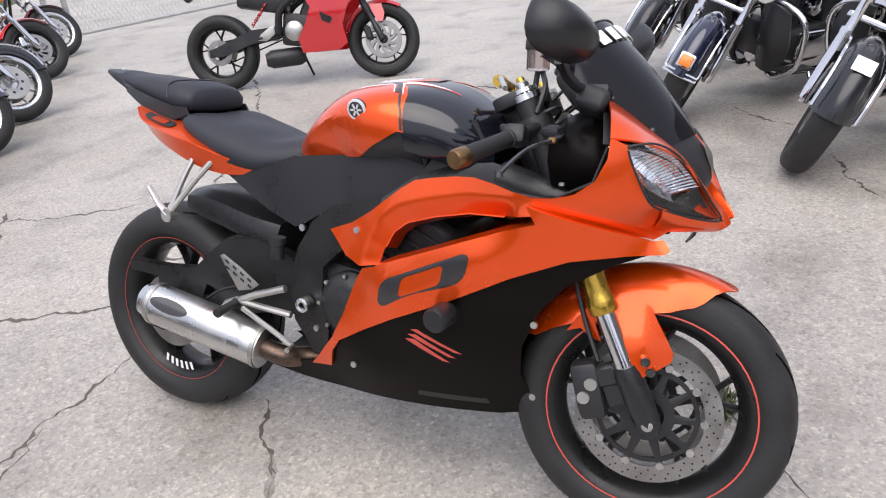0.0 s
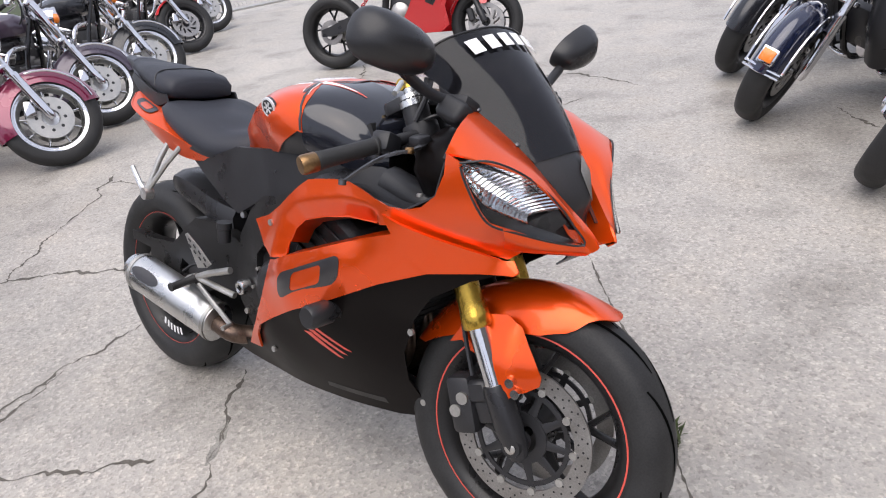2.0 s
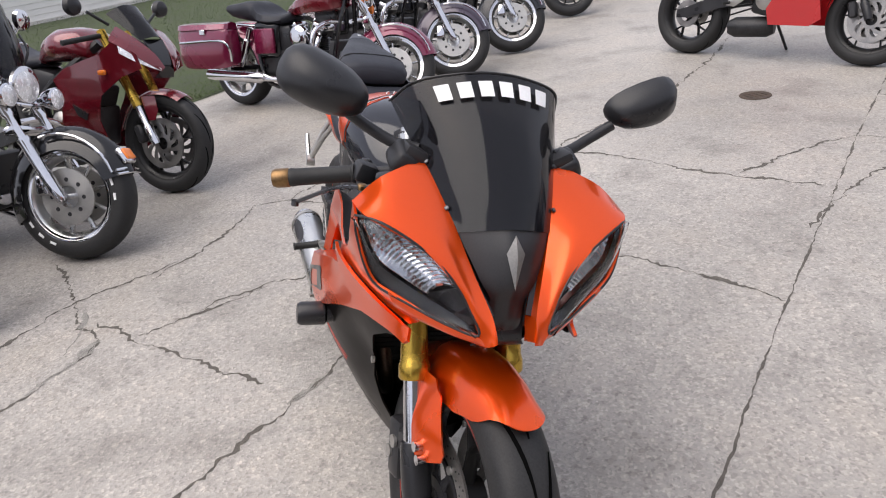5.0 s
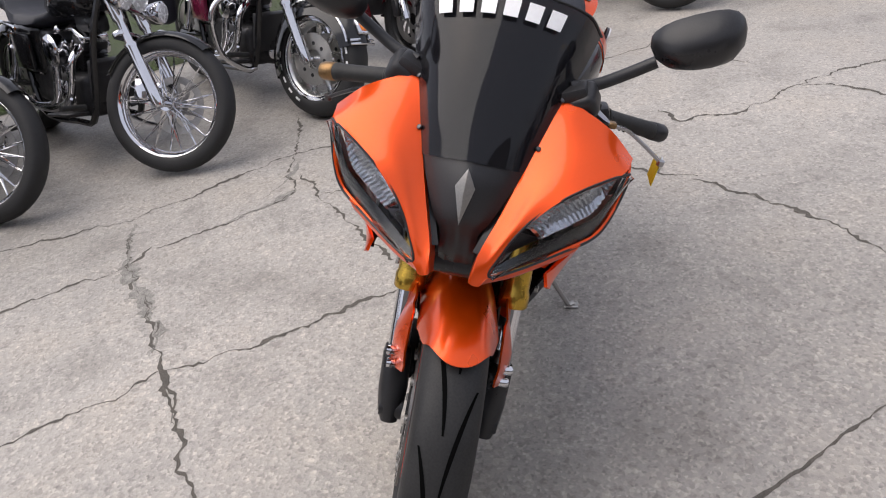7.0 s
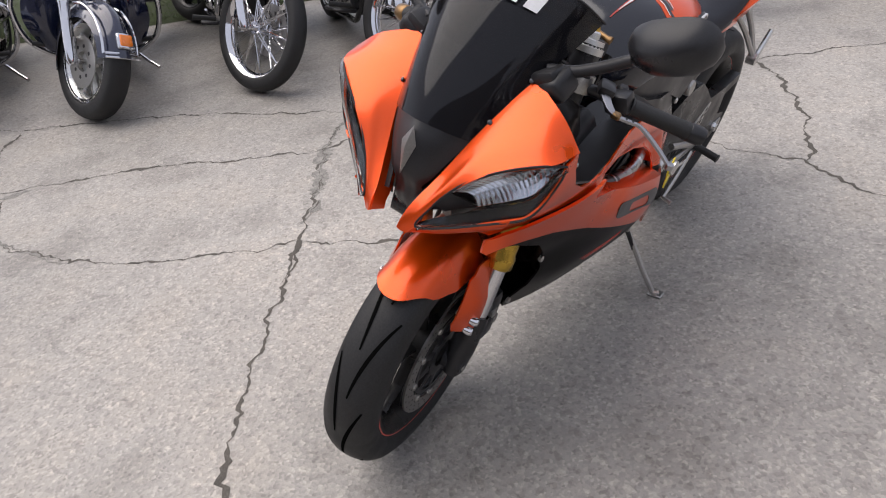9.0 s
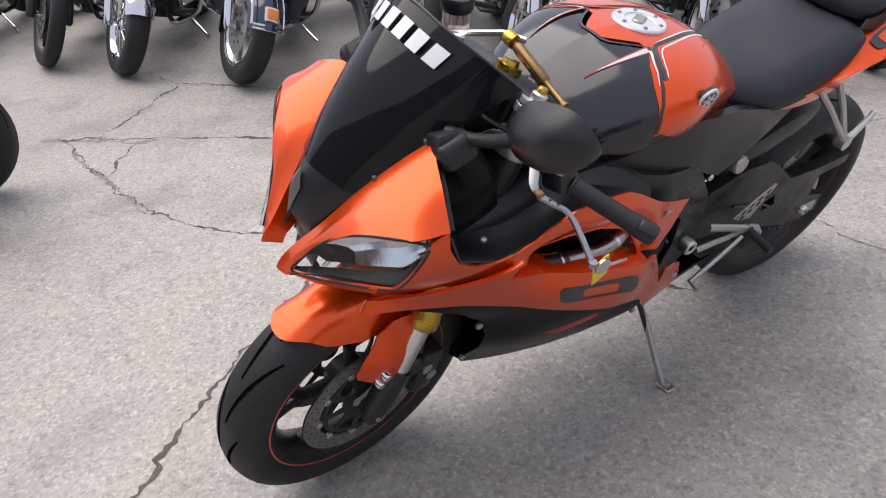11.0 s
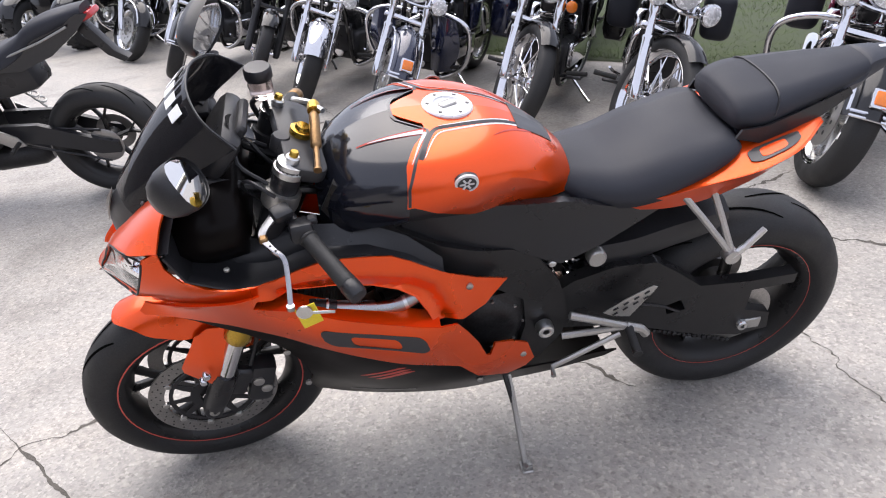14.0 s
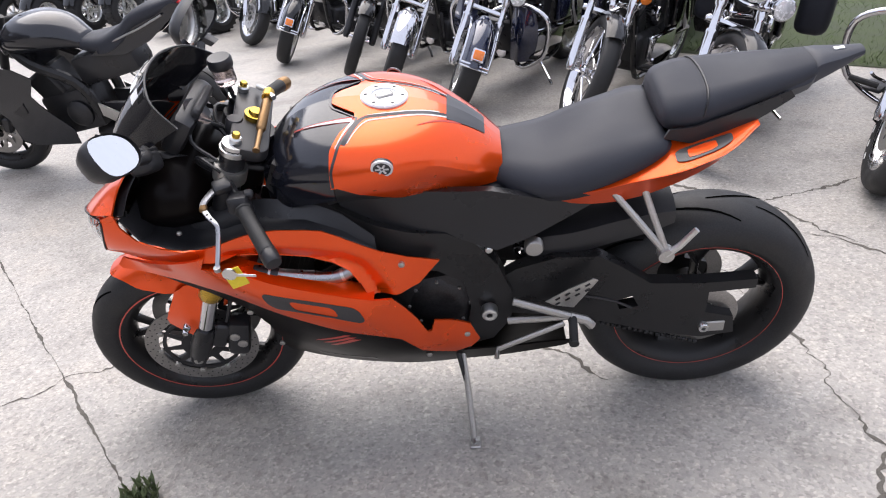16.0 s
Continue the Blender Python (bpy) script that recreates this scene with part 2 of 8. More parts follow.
def panel(outline, width, depth=0.004, step=0.02, side=1, lift=0.0, gap=()):
    """A curved body panel: an outline in x and z, laid on the body's half width(x, z); gap is a convex hole through it."""
    bm = bmesh.new()
    bm.faces.new([bm.verts.new((x, 0, z)) for x, z in outline])
    xs, zs = [p[0] for p in outline], [p[1] for p in outline]
    for axis, lo, hi in (((1, 0, 0), min(xs), max(xs)), ((0, 0, 1), min(zs), max(zs))):
        c = lo + step
        while c < hi - 1e-4:
            geom = list(bm.verts) + list(bm.edges) + list(bm.faces)
            bmesh.ops.bisect_plane(bm, geom=geom, dist=1e-5, plane_co=Vector(axis) * c, plane_no=axis)
            c += step
    if gap:
        edges = list(zip(gap, gap[1:] + gap[:1]))
        for (ax, az), (bx, bz) in edges:
            bmesh.ops.bisect_plane(bm, geom=list(bm.verts) + list(bm.edges) + list(bm.faces), dist=1e-5, plane_co=(ax, 0, az), plane_no=(bz - az, 0, ax - bx))
        mx, mz = sum(p[0] for p in gap) / len(gap), sum(p[1] for p in gap) / len(gap)
        inside = []
        for f in bm.faces:
            c = f.calc_center_median()
            if all(((bx - ax) * (c.z - az) - (bz - az) * (c.x - ax)) * ((bx - ax) * (mz - az) - (bz - az) * (mx - ax)) > 0 for (ax, az), (bx, bz) in edges):
                inside.append(f)
        bmesh.ops.delete(bm, geom=inside, context="FACES")
    bmesh.ops.remove_doubles(bm, verts=bm.verts, dist=1e-5)
    for v in bm.verts:
        v.co.y = side * (width(v.co.x, v.co.z) + lift)
    bmesh.ops.triangulate(bm, faces=[f for f in bm.faces if len(f.verts) > 4])
    bmesh.ops.recalc_face_normals(bm, faces=bm.faces)
    if sum(f.normal.y * f.calc_area() for f in bm.faces) * side < 0:
        bmesh.ops.reverse_faces(bm, faces=bm.faces)
    bmesh.ops.solidify(bm, geom=list(bm.faces), thickness=depth)
    return bm


def smooth_field(samples):
    """A thin-plate surface y(x, z) through a few (x, z, y)."""
    s = np.array(samples, float)
    p, y = s[:, :2], s[:, 2]

    def kernel(r2):
        return np.where(r2 > 1e-12, r2 * np.log(np.maximum(r2, 1e-12)), 0.0)

    n = len(p)
    k = kernel(((p[:, None] - p[None]) ** 2).sum(-1)) + 1e-4 * np.eye(n)
    q = np.c_[np.ones(n), p]
    w = np.linalg.solve(np.block([[k, q], [q.T, np.zeros((3, 3))]]), np.r_[y, 0, 0, 0])

    def at(x, z):
        r2 = ((p - (x, z)) ** 2).sum(-1)
        return float(kernel(r2) @ w[:n] + w[n] + w[n + 1] * x + w[n + 2] * z)

    return at


def rounded(w, h, r, n=5, cx=0.0, cz=0.0, skew=0.0):
    """A rounded rectangle's outline."""
    pts = []
    for sx, sz, a0 in ((1, 1, 0), (-1, 1, 90), (-1, -1, 180), (1, -1, 270)):
        for k in range(n + 1):
            a = radians(a0 + 90 * k / n)
            x, z = sx * (w / 2 - r) + r * math.cos(a), sz * (h / 2 - r) + r * math.sin(a)
            pts.append((cx + x + skew * z, cz + z))
    return pts


def ring_plate(outer, inner, y0, y1):
    """A flat ring between two outlines of as many points."""
    bm = bmesh.new()
    surface(bm, [[Vector((x, y, z)) for x, z in line] for line, y in ((outer, y0), (outer, y1), (inner, y1), (inner, y0))], True, True)
    return bm


# ---- wheels ----
def tyre_bm(radius, rim, width, crown=0.55, seg=56):
    """A tyre round the y axis."""
    prof = []
    h = radius - rim
    for k in range(13):
        a = math.pi * k / 12
        s = -math.cos(a) * width / 2
        r = rim + h * (0.25 + 0.75 * math.sin(a) ** crown)
        prof.append((r, s))
    prof = [(rim - 0.004, -width * 0.36), (rim + h * 0.12, -width * 0.44), *prof[0:], (rim + h * 0.12, width * 0.44), (rim - 0.004, width * 0.36)]
    return lathe(prof, seg)


def groove_bm(radius, rim, width, crown, count=9):
    """Slanted tread cuts as thin inlays that hug the tyre's crown, their shade painted dark."""
    bm = bmesh.new()
    h = radius - rim

    def on(a, u):
        th = math.acos(max(-1, min(1, -2 * u / width)))
        r = rim + h * (0.25 + 0.75 * math.sin(th) ** crown) + 0.0006
        return Vector((r * math.cos(a), u, r * math.sin(a)))

    for i in range(count):
        for s in (-1, 1):
            a0 = 2 * math.pi * (i + (0.5 if s > 0 else 0)) / count
            rows = []
            for k in range(9):
                f = k / 8
                u = s * width * (0.05 + 0.10 * f + 0.20 * f * f)
                a = a0 + 0.62 * f
                half = 0.0034 * math.sin(math.pi * (0.10 + 0.8 * f)) + 0.0008
                rows.append([on(a, u - half), on(a, u + half)])
            surface(bm, rows)
    return bm


def cast_rim_bm(rim, width, hub=0.045, lip=0.014):
    """A cast wheel's rim barrel and hub."""
    w = width / 2
    bm = lathe([(rim + 0.002, -w), (rim + 0.008, -w * 0.94), (rim - 0.004, -w * 0.8), (rim - lip, -w * 0.55), (rim - 0.024, 0), (rim - lip, w * 0.55), (rim - 0.004, w * 0.8), (rim + 0.008, w * 0.94), (rim + 0.002, w), (rim - 0.010, w * 0.92), (rim - 0.022, w * 0.6), (rim - 0.034, w * 0.2), (rim - 0.034, -w * 0.2), (rim - 0.022, -w * 0.6), (rim - 0.010, -w * 0.92)], 56, closed=True)
    lathe([(0.012, -w * 0.7), (hub, -w * 0.7), (hub * 1.08, 0), (hub, w * 0.7), (0.012, w * 0.7)], 24, bm=bm, closed=True)
    return bm


def cast_spokes(rim, width, spokes=5, hub=0.045, split=True, thick=0.022):
    """The spokes of a cast wheel, each a mesh of its own."""
    w = width / 2
    out = []
    for i in range(spokes):
        a = 2 * math.pi * i / spokes + 0.3
        c = Vector((math.cos(a), 0, math.sin(a)))
        bm = bmesh.new()
        if split:
            fork_r = hub + (rim - hub) * 0.45
            join(bm, spoke_bm(c * hub * 0.9, c * fork_r, thick * 1.1, w * 0.7, thick * 0.9, w * 0.6))
            for s in (-1, 1):
                e = Vector((math.cos(a + s * 0.2), 0, math.sin(a + s * 0.2)))
                join(bm, spoke_bm(c * fork_r * 0.96, e * (rim - 0.026), thick * 0.7, w * 0.55, thick * 0.6, w * 0.6))
        else:
            join(bm, spoke_bm(c * hub * 0.9, c * (rim - 0.026), thick, w * 0.7, thick * 0.8, w * 0.7))
        out.append(bm)
    return out


def spoke_bm(a, b, w0, d0, w1, d1):
    bm = bmesh.new()
    a, b = Vector(a), Vector(b)
    d = (b - a).normalized()
    s = d.cross(Vector((0, 1, 0))).normalized()
    y = Vector((0, 1, 0))
    rows = []
    for q, w, dd in ((a, w0, d0), (a.lerp(b, 0.5), (w0 + w1) * 0.42, (d0 + d1) * 0.45), (b, w1, d1)):
        c = 0.35
        rows.append([q + s * w * 0.5 * p[0] + y * dd * 0.5 * p[1] for p in ((1, c), (c, 1), (-c, 1), (-1, c), (-1, -c), (-c, -1), (c, -1), (1, -c))])
    surface(bm, rows, False, True, True)
    return bm


def disc_bm(r0, r1, y, t=0.005, holes=True, seg=48):
    """A drilled brake disc."""
    bm = lathe([(r0, y - t / 2), (r1, y - t / 2), (r1, y + t / 2), (r0, y + t / 2)], seg, closed=True)
    return bm


def bolts_bm(points, r=0.006, depth=0.006, axis=(0, 1, 0), seg=8):
    bm = bmesh.new()
    for p in points:
        p = Vector(p)
        d = Vector(axis).normalized() * depth
        rod(p - d, p + d, [(r, 0), (r, 0.8), (r * 0.7, 1)], seg, bm)
    return bm


# ---- ground ----
def concrete_material():
    m = bpy.data.materials.new("exposed_aggregate_concrete")
    m.use_nodes = True
    n, l = m.node_tree.nodes, m.node_tree.links
    b = n["Principled BSDF"]
    co = n.new("ShaderNodeTexCoord")

    def noise_tex(scale, detail=4.0):
        t = n.new("ShaderNodeTexNoise")
        t.inputs["Scale"].default_value, t.inputs["Detail"].default_value = scale, detail
        l.new(co.outputs["Object"], t.inputs["Vector"])
        return t.outputs[0]

    def ramp(src, stops):
        r = n.new("ShaderNodeValToRGB")
        while len(r.color_ramp.elements) < len(stops):
            r.color_ramp.elements.new(0.5)
        for e, (p, c) in zip(r.color_ramp.elements, stops):
            e.position, e.color = p, (*c, 1)
        l.new(src, r.inputs[0])
        return r.outputs[0]

    def mix(mode, fac, a, b_):
        x = n.new("ShaderNodeMix")
        x.data_type, x.blend_type = "RGBA", mode
        if isinstance(fac, float):
            x.inputs[0].default_value = fac
        else:
            l.new(fac, x.inputs[0])
        l.new(a, x.inputs[6])
        l.new(b_, x.inputs[7])
        return x.outputs[2]

    base = ramp(noise_tex(0.55, 6), [(0.3, (0.278, 0.264, 0.243)), (0.52, (0.350, 0.331, 0.305)), (0.72, (0.410, 0.388, 0.357))])
    stain = ramp(noise_tex(2.6, 8), [(0.30, (0.72, 0.71, 0.70)), (0.48, (1, 1, 1)), (0.75, (1.06, 1.03, 0.99))])
    base = mix("MULTIPLY", 1.0, base, stain)
    v = n.new("ShaderNodeTexVoronoi")
    v.inputs["Scale"].default_value = 125
    l.new(co.outputs["Object"], v.inputs["Vector"])
    pebble = n.new("ShaderNodeSeparateColor")
    l.new(v.outputs["Color"], pebble.inputs[0])
    stones = ramp(pebble.outputs[0], [(0.0, (0.40, 0.39, 0.38)), (0.12, (0.74, 0.73, 0.72)), (0.5, (1.0, 0.99, 0.98)), (0.84, (1.14, 1.11, 1.07)), (0.95, (1.6, 1.56, 1.50))])
    base = mix("MULTIPLY", 0.48, base, stones)
    warp = n.new("ShaderNodeVectorMath")
    warp.operation = "MULTIPLY_ADD"
    wob = n.new("ShaderNodeTexNoise")
    wob.inputs["Scale"].default_value = 90
    l.new(co.outputs["Object"], wob.inputs["Vector"])
    l.new(wob.outputs["Color"], warp.inputs[0])
    warp.inputs[1].default_value = (0.008, 0.008, 0.008)
    l.new(co.outputs["Object"], warp.inputs[2])
    chips = n.new("ShaderNodeTexVoronoi")
    chips.inputs["Scale"].default_value = 62
    l.new(warp.outputs[0], chips.inputs["Vector"])
    pick = n.new("ShaderNodeSeparateColor")
    l.new(chips.outputs["Color"], pick.inputs[0])
    chip = ramp(pick.outputs[1], [(0.0, (0.52, 0.51, 0.50)), (0.10, (0.62, 0.61, 0.60)), (0.13, (1.0, 1.0, 1.0)), (0.90, (1.0, 1.0, 1.0)), (0.93, (1.42, 1.40, 1.36))])
    base = mix("MULTIPLY", 0.40, base, chip)
    pits = ramp(noise_tex(55, 3), [(0.30, (0.62, 0.61, 0.60)), (0.40, (1, 1, 1))])
    base = mix("MULTIPLY", 0.5, base, pits)
    grit = ramp(noise_tex(420, 2), [(0.3, (0.72, 0.72, 0.72)), (0.55, (1.0, 1.0, 1.0)), (0.75, (1.18, 1.17, 1.15))])
    base = mix("MULTIPLY", 0.35, base, grit)
    l.new(base, b.inputs["Base Color"])
    b.inputs["Roughness"].default_value = 0.54
    b.inputs["Specular IOR Level"].default_value = 0.6
    bump = n.new("ShaderNodeBump")
    bump.inputs["Strength"].default_value, bump.inputs["Distance"].default_value = 0.30, 0.004
    add = n.new("ShaderNodeMath")
    l.new(v.outputs["Distance"], add.inputs[0])
    l.new(noise_tex(260, 3), add.inputs[1])
    l.new(add.outputs[0], bump.inputs["Height"])
    l.new(bump.outputs[0], b.inputs["Normal"])
    return m


CONCRETE = concrete_material()
CRACK_DIRT = material("crack_dirt", (0.095, 0.086, 0.074), 0.95, 0.0, 0.0, 0.45, 14, 260, 0.5)
GRASS = material("grass", (0.060, 0.098, 0.024), 0.8, 0.0, 0.0, 0.4, 3, 60, 0.2)
SOIL = material("soil_under_grass", (0.040, 0.054, 0.020), 0.95, 0.0, 0.0, 0.4, 4, 90, 0.5)
SIDING = material("white_siding", (0.72, 0.71, 0.67), 0.5, 0.0, 0.0, 0.06, 2, 60, 0.05)
GALV = material("galvanised_steel", (0.48, 0.48, 0.47), 0.4, 0.8, 0.0, 0.15, 12, 200, 0.05)

PATCHED = material("crumbled_concrete", (0.235, 0.225, 0.205), 0.95, 0.0, 0.0, 0.5, 30, 240, 0.8)
WEED = material("weed_leaves", (0.058, 0.078, 0.028), 0.7, 0.0, 0.0, 0.4, 40, 90)
IRON = material("rusty_iron", (0.085, 0.065, 0.05), 0.75, 0.4, 0.0, 0.4, 25, 200, 0.4)
gb = bmesh.new()
surface(gb, [[Vector((x, y, 0)) for y in (-150, -20, -6, -2, 2, 6, 20, 150)] for x in (-150, -20, -6, -2, 2, 6, 20, 150)])
ground = tagged(part("ground", gb, CONCRETE), "weathered concrete lot with exposed aggregate and cracks", "ground", kind="structure")

# cracks and joints of the slabs: irregular dirt-filled gaps
JOINT = [(2.75, -1.84), (2.18, -1.12), (1.63, -0.47), (1.31, -0.11), (0.9, 0.37), (0.59, 0.75), (0.08, 1.31), (-0.53, 2.03), (-1.21, 2.81), (-1.74, 3.46), (-2.22, 4.04), (-4.4, 6.7)]
CRACKS_NEAR = [
    [(1.47, 0.02), (1.31, -0.11), (1.14, -0.20), (0.90, -0.44), (0.58, -0.69), (0.42, -0.81), (0.28, -0.93)],
    [(0.28, -0.93), (0.14, -0.66), (-0.10, -0.38), (-0.30, -0.15), (-0.48, 0.06)],
    [(1.04, -2.73), (0.94, -2.07), (0.86, -1.71), (0.72, -1.41), (0.49, -1.12), (0.28, -0.93)],
    [(-0.59, -1.60), (-0.42, -1.52), (-0.18, -1.33), (-0.10, -1.22), (0.09, -1.08), (0.28, -0.93), (0.51, -0.74)],
    [(-1.11, -1.02), (-0.91, -0.85), (-0.68, -0.65), (-0.48, -0.47), (-0.35, -0.35)],
    [(-0.91, -0.82), (-0.96, -0.67), (-1.0, -0.5), (-1.09, -0.3)],
    [(-0.96, -0.69), (-1.03, -0.52), (-1.09, -0.3), (-1.10, 0.0), (-1.10, 0.4), (-0.93, 0.75)],
    [(-0.93, 0.75), (-0.67, 1.06), (-0.33, 1.29), (-0.19, 1.37), (-0.02, 1.42)],
]
CRACKS_ROW = [
    [(1.12, -2.87), (0.70, -2.55), (0.20, -2.11), (-0.02, -1.81), (-0.13, -1.67), (-0.33, -1.45), (-0.47, -1.42)],
    [(-0.46, -1.40), (-0.67, -1.17), (-0.93, -0.96), (-1.18, -1.10), (-1.45, -1.16), (-1.88, -1.34)],
    [(0.46, -3.76), (0.32, -3.36), (-0.09, -2.83), (-0.36, -2.41), (-0.55, -1.97), (-0.72, -1.67), (-1.01, -1.43), (-1.35, -1.16), (-1.56, -0.70)],
    [(-1.41, -0.82), (-1.53, -0.70), (-1.75, -0.50), (-2.12, -0.32), (-2.09, -0.13), (-2.38, 0.17), (-2.65, 0.54), (-3.03, 0.86)],
    [(-2.11, -0.12), (-1.78, 0.12), (-1.53, 0.29), (-1.10, 0.42)],
    [(0.77, -2.48), (0.93, -2.13)], [(0.88, -2.71), (0.34, -3.30)],
]
CRACKS_FAR = [
    [(-1.68, 0.65), (-1.53, 0.74), (-1.61, 1.02), (-1.90, 1.31), (-1.86, 1.52), (-1.60, 1.70), (-1.29, 1.84), (-1.07, 1.99), (-0.76, 2.23)],
    [(-1.90, 1.31), (-2.10, 1.57), (-2.33, 2.09), (-2.49, 2.37), (-2.90, 2.90), (-3.29, 3.36), (-4.03, 4.10), (-4.6, 4.9)],
    [(-1.08, 2.00), (-1.16, 2.29), (-1.22, 2.62), (-1.21, 2.81)], [(-1.21, 2.83), (-1.0, 2.95), (-0.93, 3.09)],
    [(-1.72, 3.44), (-1.29, 3.62), (-0.74, 3.47)], [(-0.45, 1.87), (-0.64, 2.20), (-0.77, 2.53), (-0.91, 2.80)],
    [(1.04, 2.59), (1.11, 2.30), (1.25, 2.04)], [(0.51, 3.30), (0.69, 3.09), (0.87, 3.0)], [(-2.91, 0.76), (-2.60, 0.91), (-2.28, 1.14)],
]


def crack_bm(line, width, wobble, seed):
    """A ragged ribbon along a line."""
    r = random.Random(seed)
    pts = []
    for (ax, ay), (bx, by) in zip(line, line[1:]):
        n = max(2, int(math.hypot(bx - ax, by - ay) / 0.016))
        pts += [Vector((ax + (bx - ax) * k / n, ay + (by - ay) * k / n, 0)) for k in range(n)]
    pts.append(Vector((*line[-1], 0)))
    bm = bmesh.new()
    rows = []
    for i, p in enumerate(pts):
        d = (pts[min(i + 1, len(pts) - 1)] - pts[max(i - 1, 0)]).normalized()
        s = Vector((-d.y, d.x, 0))
        q = p + s * wobble * (noise.noise(p * 9 + Vector((seed, 0, 0))) + 0.5 * noise.noise(p * 34 + Vector((0, seed, 0))) + 0.12 * r.uniform(-1, 1))
        w = width * max(0.12, 0.55 + 1.5 * noise.noise(p * 6 + Vector((seed, 3, 0))) + r.uniform(-0.45, 0.45)) * min(1, 0.25 + i / 6, 0.25 + (len(pts) - 1 - i) / 6)
        rows.append([q - s * w * r.uniform(0.35, 0.65) + Vector((0, 0, 0.0012)), q + Vector((0, 0, 0.0006)), q + s * w * r.uniform(0.35, 0.65) + Vector((0, 0, 0.0012))])
    surface(bm, rows)
    return bm


part("joint", crack_bm(JOINT, 0.009, 0.008, 5), CRACK_DIRT, ground, "dirt-filled slab joint")
for k, line in enumerate(CRACKS_NEAR + CRACKS_ROW + CRACKS_FAR):
    part("crack", crack_bm(line, 0.017 if k < 15 else 0.020, 0.034, 11 + k), CRACK_DIRT, ground, "irregular crack filled with dirt")
part("crack", crack_bm([(-0.66, -1.64), (-0.45, -1.53), (-0.25, -1.40), (-0.10, -1.24), (0.02, -1.14)], 0.075, 0.02, 71), PATCHED, ground, "crumbled wide crack")
part("crack", crack_bm([(-0.20, -0.28), (-0.26, -0.19), (-0.31, -0.13)], 0.055, 0.01, 72), PATCHED, ground, "crumbled wide crack")
part("crack", crack_bm([(-0.95, -0.97), (-0.80, -1.06), (-0.66, -1.18)], 0.060, 0.02, 73), PATCHED, ground, "crumbled wide crack")
part("crack", crack_bm([(0.80, -2.62), (0.95, -2.72), (1.05, -2.80)], 0.070, 0.02, 74), PATCHED, ground, "crumbled wide crack")

# a tuft of weed in the joint
r_w = random.Random(8)
tuft = bmesh.new()
for k in range(170):
    a, d = r_w.uniform(0, 6.28), 0.045 * r_w.random() ** 0.6
    p = Vector((0.80 + d * math.cos(a), 0.465 + d * 1.2 * math.sin(a), 0.001))
    h = r_w.uniform(0.015, 0.055)
    b = r_w.uniform(0, 6.28)
    lean_ = Vector((math.cos(b), math.sin(b), 0)) * r_w.uniform(0.01, 0.04)
    sd = Vector((-math.sin(b), math.cos(b), 0)) * r_w.uniform(0.0025, 0.006)
    mid = p + lean_ * 0.5 + Vector((0, 0, h * 0.7))
    vs = [tuft.verts.new(v) for v in (p - sd * 0.4, p + sd * 0.4, mid + sd, mid - sd)]
    tuft.faces.new(vs)
    tuft.faces.new((vs[3], vs[2], tuft.verts.new(p + lean_ + Vector((0, 0, h)))))
tagged(part("weed_tuft", tuft, WEED), "small green weed growing in the slab joint", "weed", kind="stuff")
# a small iron cover set in the concrete
cov = lathe([(0.0, 0.004), (0.075, 0.004), (0.082, 0.006), (0.098, 0.006), (0.100, 0.0)], 28, axis="Z")
dc = tagged(part("drain_cover", cov, IRON, None, "", Matrix.Translation((-2.16, 2.91, 0))), "small round rusty iron cover in the concrete", "drain cover")
for k in range(4):
    part("cover_rib", block((0.12 - 0.02 * abs(k - 1.5), 0.010, 0.004), (0, 0.036 * (k - 1.5), 0.006), 0.001), IRON, dc, "", Matrix.Translation((-2.16, 2.91, 0)))
part("crack", crack_bm([(1.15, -2.91), (1.08, -2.82), (1.02, -2.73)], 0.05, 0.02, 75), PATCHED, ground, "crumbled wide crack")
part("crack", crack_bm([(0.84, -2.62), (0.75, -2.51), (0.63, -2.45)], 0.05, 0.02, 76), PATCHED, ground, "crumbled wide crack")
part("crack", crack_bm([(1.03, -2.63), (1.01, -2.42), (0.94, -2.12), (0.90, -1.86), (0.85, -1.63)], 0.022, 0.02, 77), PATCHED, ground, "crumbled wide crack")
part("crack", crack_bm([(-1.26, -1.08), (-1.01, -1.07), (-0.88, -1.10)], 0.04, 0.02, 78), PATCHED, ground, "crumbled wide crack")
part("crack", crack_bm([(0.02, -1.10), (0.10, -1.06), (0.19, -1.02)], 0.055, 0.02, 79), PATCHED, ground, "crumbled wide crack")


# ---- the orange sport motorcycle ----
def mir(points, s):
    return [(p[0], p[1] * s, p[2]) for p in points]


def about(point, axis, degrees_):
    p = Vector(point)
    return Matrix.Translation(p) @ Matrix.Rotation(radians(degrees_), 4, Vector(axis)) @ Matrix.Translation(-p)


TANK_BLACK = material("tank_black_paint", (0.009, 0.010, 0.015), 0.14, 0.0, 0.3, 0.12, 5, 400, 0.0, 0.05)
TAIL_GREY = material("dark_grey_tail_plastic", (0.032, 0.035, 0.045), 0.42, 0.0, 0.0, 0.15, 6, 500, 0.06, 0.08, 0.3)
SILVER = material("silver_badge", (0.66, 0.66, 0.67), 0.3, 0.3, 0.3, 0.05, 10, 200)
REFLECTOR = material("bright_reflector", (0.66, 0.67, 0.70), 0.16, 0.95, 0.0, 0.12, 60, 300)
LEAN_ANGLE, STEER = -14.5, 8.0
RAKE = Vector((-0.407, 0.0, 0.914))
HEAD = Vector((0.348, 0.0, 0.97))
TURNED = about(HEAD, RAKE, STEER)
